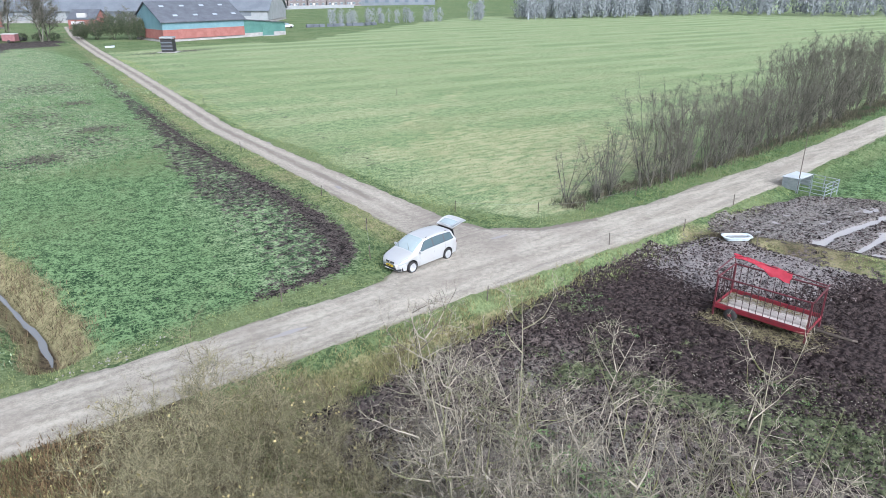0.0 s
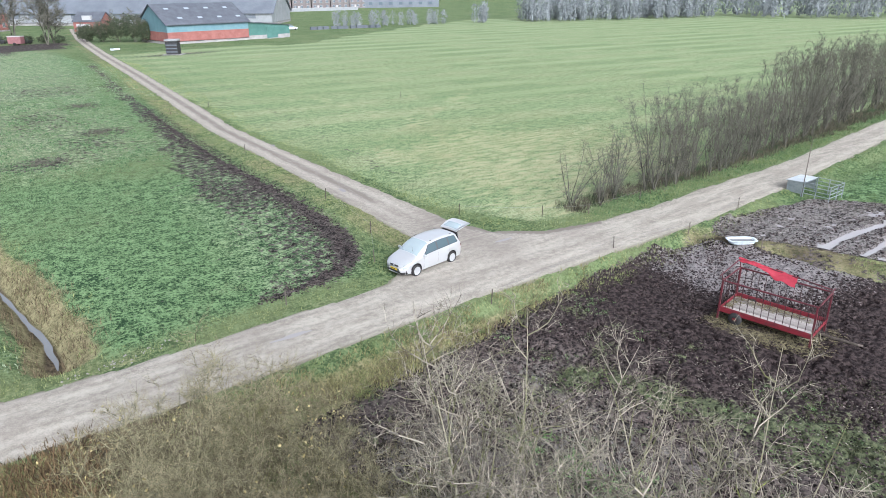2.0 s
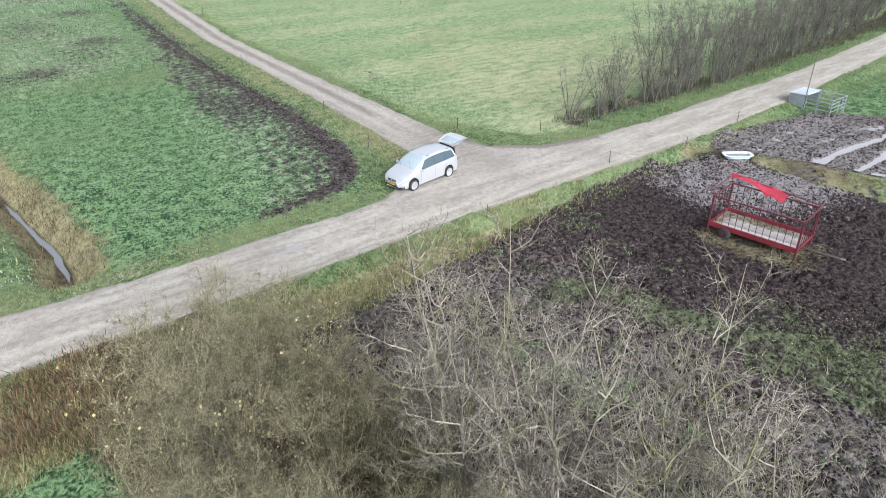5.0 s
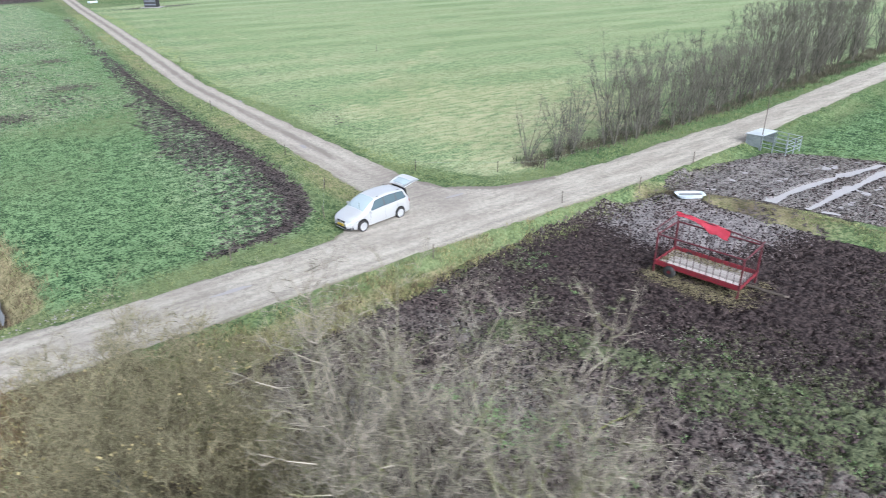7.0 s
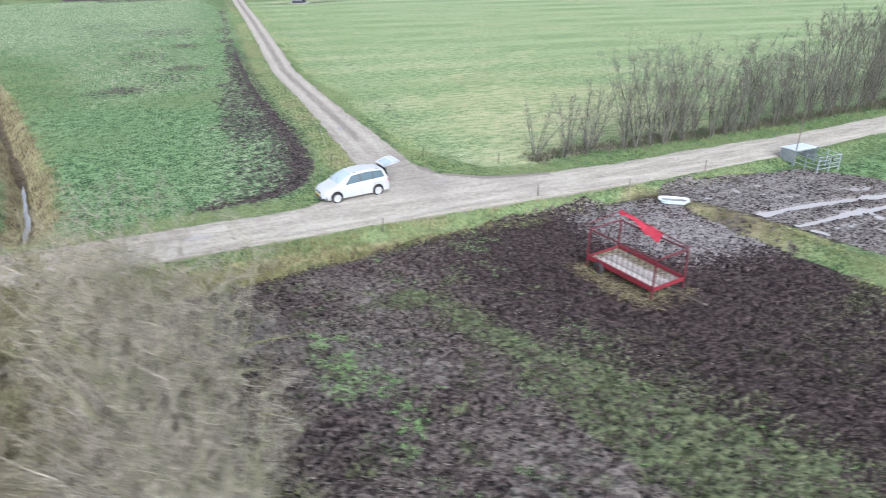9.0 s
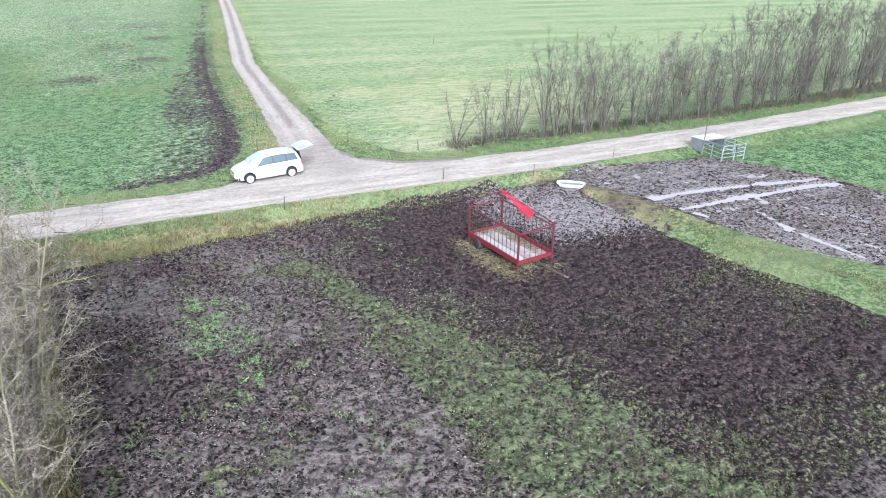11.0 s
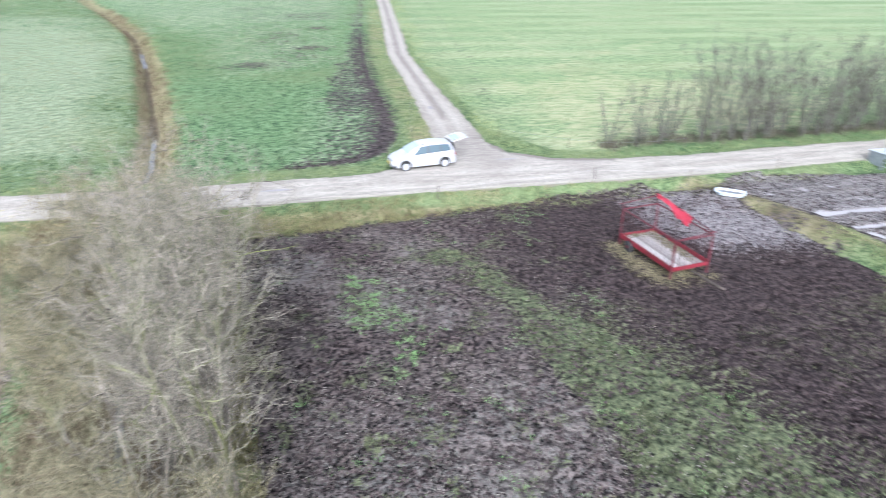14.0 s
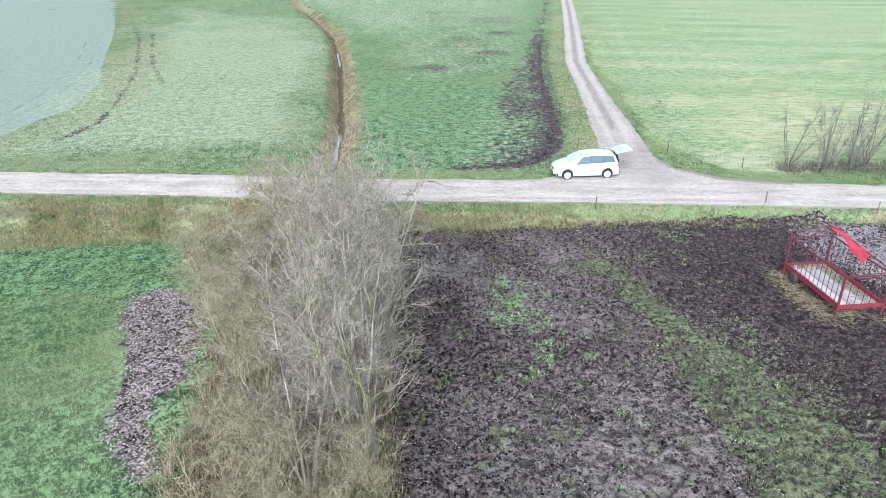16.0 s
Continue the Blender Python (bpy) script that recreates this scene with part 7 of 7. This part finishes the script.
def flakes(name, xy, lo, hi, mat, label, category, seed, lift=0.03, slim=0.45, flat=0.25):
    """Small flat pieces lying about, each a thin tilted plate with thickness."""
    rg = np.random.RandomState(seed)
    n = len(xy)
    z = land(xy[:, 0], xy[:, 1]) + lift
    ln = rg.uniform(lo, hi, n)
    a = rg.uniform(0, 2 * math.pi, n)
    t = rg.normal(0, flat, n)
    u = np.stack([np.cos(a), np.sin(a), t], 1) * ln[:, None] / 2
    w = np.stack([-np.sin(a), np.cos(a), rg.normal(0, flat, n)], 1) * (ln * slim)[:, None] / 2
    c = np.stack([xy[:, 0], xy[:, 1], z], 1)
    d = np.array([0, 0, 0.008])
    v = np.stack([c - u - w, c + u - w, c + u + w, c - u + w, c - u - w - d, c + u - w - d, c + u + w - d, c - u + w - d], 1).reshape(-1, 3)
    q = np.array([(0, 1, 2, 3), (7, 6, 5, 4), (0, 4, 5, 1), (1, 5, 6, 2), (2, 6, 7, 3), (3, 7, 4, 0)])
    f = (q[None] + (np.arange(n) * 8)[:, None, None]).reshape(-1, 4)
    me = bpy.data.meshes.new(name)
    me.from_pydata(v.tolist(), [], f.tolist())
    me.materials.append(mat)
    me.update()
    return tagged(new(name, me), label, category, "", "stuff")


flakes("leaf_litter", scatter(20, 21000, -25.5, -18.5, -26, -10, lambda x, y: smooth(0.3, -0.5, area_dist(x, y, CHIP_PATCH) + 0.25 + 1.8 * fbm(x, y, 1.2, 3, 95))), 0.05, 0.13, MAT_CHIP, "spread heap of pale dead maize leaves", "leaf litter", 20, 0.05, 0.5, 0.15)
flakes("mud_litter", scatter(21, 46000, -12, 8, -34, -6.5, lambda x, y: smooth(0.40, 0.70, 0.5 + fbm(x, y, 3.0, 3, 96)) * smooth(7, 0, x) * (1 - 0.8 * smooth(0.3, 0.7, grassy_mask(x, y)))), 0.03, 0.085, MAT_STALK, "scattered dead leaves and stalks on mud", "leaf litter", 21, 0.09, 0.3)


def straw_ring(x, y):
    d = area_dist(x, y, [(7.75, -16.84), (9.95, -16.84), (9.95, -12.89), (7.75, -12.89)])
    west = smooth(1.5, 0.0, d) * smooth(0.2, -0.2, x - 10.4) * smooth(-12.2, -13.4, y)
    return west * (0.5 + fbm(x, y, 0.8, 2, 97))


flakes("straw", scatter(22, 26000, 6.2, 11.4, -18.8, -12, straw_ring), 0.07, 0.20, MAT_STRAW, "trampled straw lying round the feeder", "straw", 22, 0.09, 0.07, 0.15)
rgs = np.random.RandomState(23)
inner = np.stack([rgs.uniform(8.05, 9.75, 900), rgs.uniform(-16.6, -13.05, 900)], 1)
inner = inner[rgs.uniform(size=900) < smooth(8.85, 9.65, inner[:, 0]) * 0.9 + smooth(-13.7, -13.0, inner[:, 1])]
hay = flakes("hay", inner, 0.14, 0.32, MAT_STRAW, "hay remains on the feeder floor", "hay", 24, 0.0, 0.07, 0.15)
hay.location.z = 0.0
co = np.empty(len(hay.data.vertices) * 3, np.float32)
hay.data.vertices.foreach_get("co", co)
co = co.reshape(-1, 3)
co[:, 2] += FEED_Z + 0.55 - np.repeat(land(inner[:, 0], inner[:, 1]), 8)
hay.data.vertices.foreach_set("co", co.ravel())
hay.data.update()

yl = scatter(25, 1800, -20, -13, -17, -7.5, lambda x, y: smooth(0.50, 0.70, 0.5 + fbm(x, y, 2.0, 2, 98)))
leaves = flakes("yellow_leaves", yl, 0.035, 0.065, MAT_YELLOW_LEAF, "last yellow leaves hanging in the willows", "leaves", 25, 0.0, 0.8, 0.6)
co = np.empty(len(leaves.data.vertices) * 3, np.float32)
leaves.data.vertices.foreach_get("co", co)
co = co.reshape(-1, 3)
co[:, 2] += np.repeat(np.random.RandomState(26).uniform(1.0, 5.2, len(yl)), 8)
leaves.data.vertices.foreach_set("co", co.ravel())
leaves.data.update()

# scrub in the pasture
for k, (x, y) in enumerate(SCRUB):
    wood, fine = bare_tree(150 + k, 0.9, 12, 1.1, 0.012, 6, 3, 2, 0.4, 1.5, 0.1, 0.25)
    sc = thing("scrub_patch", pose(x, y, foot(x, y)), "low brown scrub of dead stalks in pasture", "scrub", "scrub patches")
    part("stalk_clump", rod_mesh("stalk_clump", wood + fine, MAT_DARK_BARK), MAT_DARK_BARK, sc)
    sc.scale = (2.6, 1.8, 0.8)


def clods(name, xy, lo, hi, mat, label, seed):
    """Small lumps of trodden earth."""
    rg = np.random.RandomState(seed)
    n = len(xy)
    z = land(xy[:, 0], xy[:, 1], 0.4) + 0.055
    r = rg.uniform(lo, hi, n)
    shape = np.array([(1, 0, 0), (0.3, 0.95, 0), (-0.8, 0.6, 0), (-0.8, -0.6, 0), (0.3, -0.95, 0), (0.1, 0.1, 0.75)])
    v = shape[None] * rg.uniform(0.6, 1.25, (n, 6, 1)) * r[:, None, None]
    v = v + np.stack([xy[:, 0], xy[:, 1], z - 0.01], 1)[:, None, :]
    q = np.array([(k, (k + 1) % 5, 5) for k in range(5)])
    f = (q[None] + (np.arange(n) * 6)[:, None, None]).reshape(-1, 3)
    me = bpy.data.meshes.new(name)
    me.from_pydata(v.reshape(-1, 3).tolist(), [], f.tolist())
    me.materials.append(mat)
    me.update()
    return tagged(new(name, me), label, "mud", "", "stuff")


MAT_CLOD = varied("earth_clods", (0.005, 0.004, 0.004), (0.078, 0.060, 0.056))
clods("mud_clods", scatter(30, 42000, -12, 18, -32, -6, lambda x, y: (area_dist(x, y, PADDOCK) < -0.2) * (0.2 + 1.2 * smooth(0.36, 0.62, 0.5 + fbm(x, y, 1.4, 3, 102)))), 0.03, 0.085, MAT_CLOD, "dark clods of trodden earth in the paddock", 30)
clods("mud_clods", scatter(31, 3500, 18, 34, -27, -8, lambda x, y: (area_dist(x, y, YARD) < -0.3) * 0.8 * (yard_ruts(x, y) < 0.05)), 0.04, 0.11, MAT_CLOD, "dark clods of earth in the yard", 31)
clods("mud_clods", scatter(32, 26000, -8, 13, 2.5, 58, lambda x, y: np.maximum(smooth(1.6, 0.6, line_dist(x, y, BLACK_BAND)[0]), 0.07 * smooth(1, -1, area_dist(x, y, MUD_STRIP)))), 0.035, 0.08, MAT_CLOD, "dark clods of earth along the pasture edge", 32)
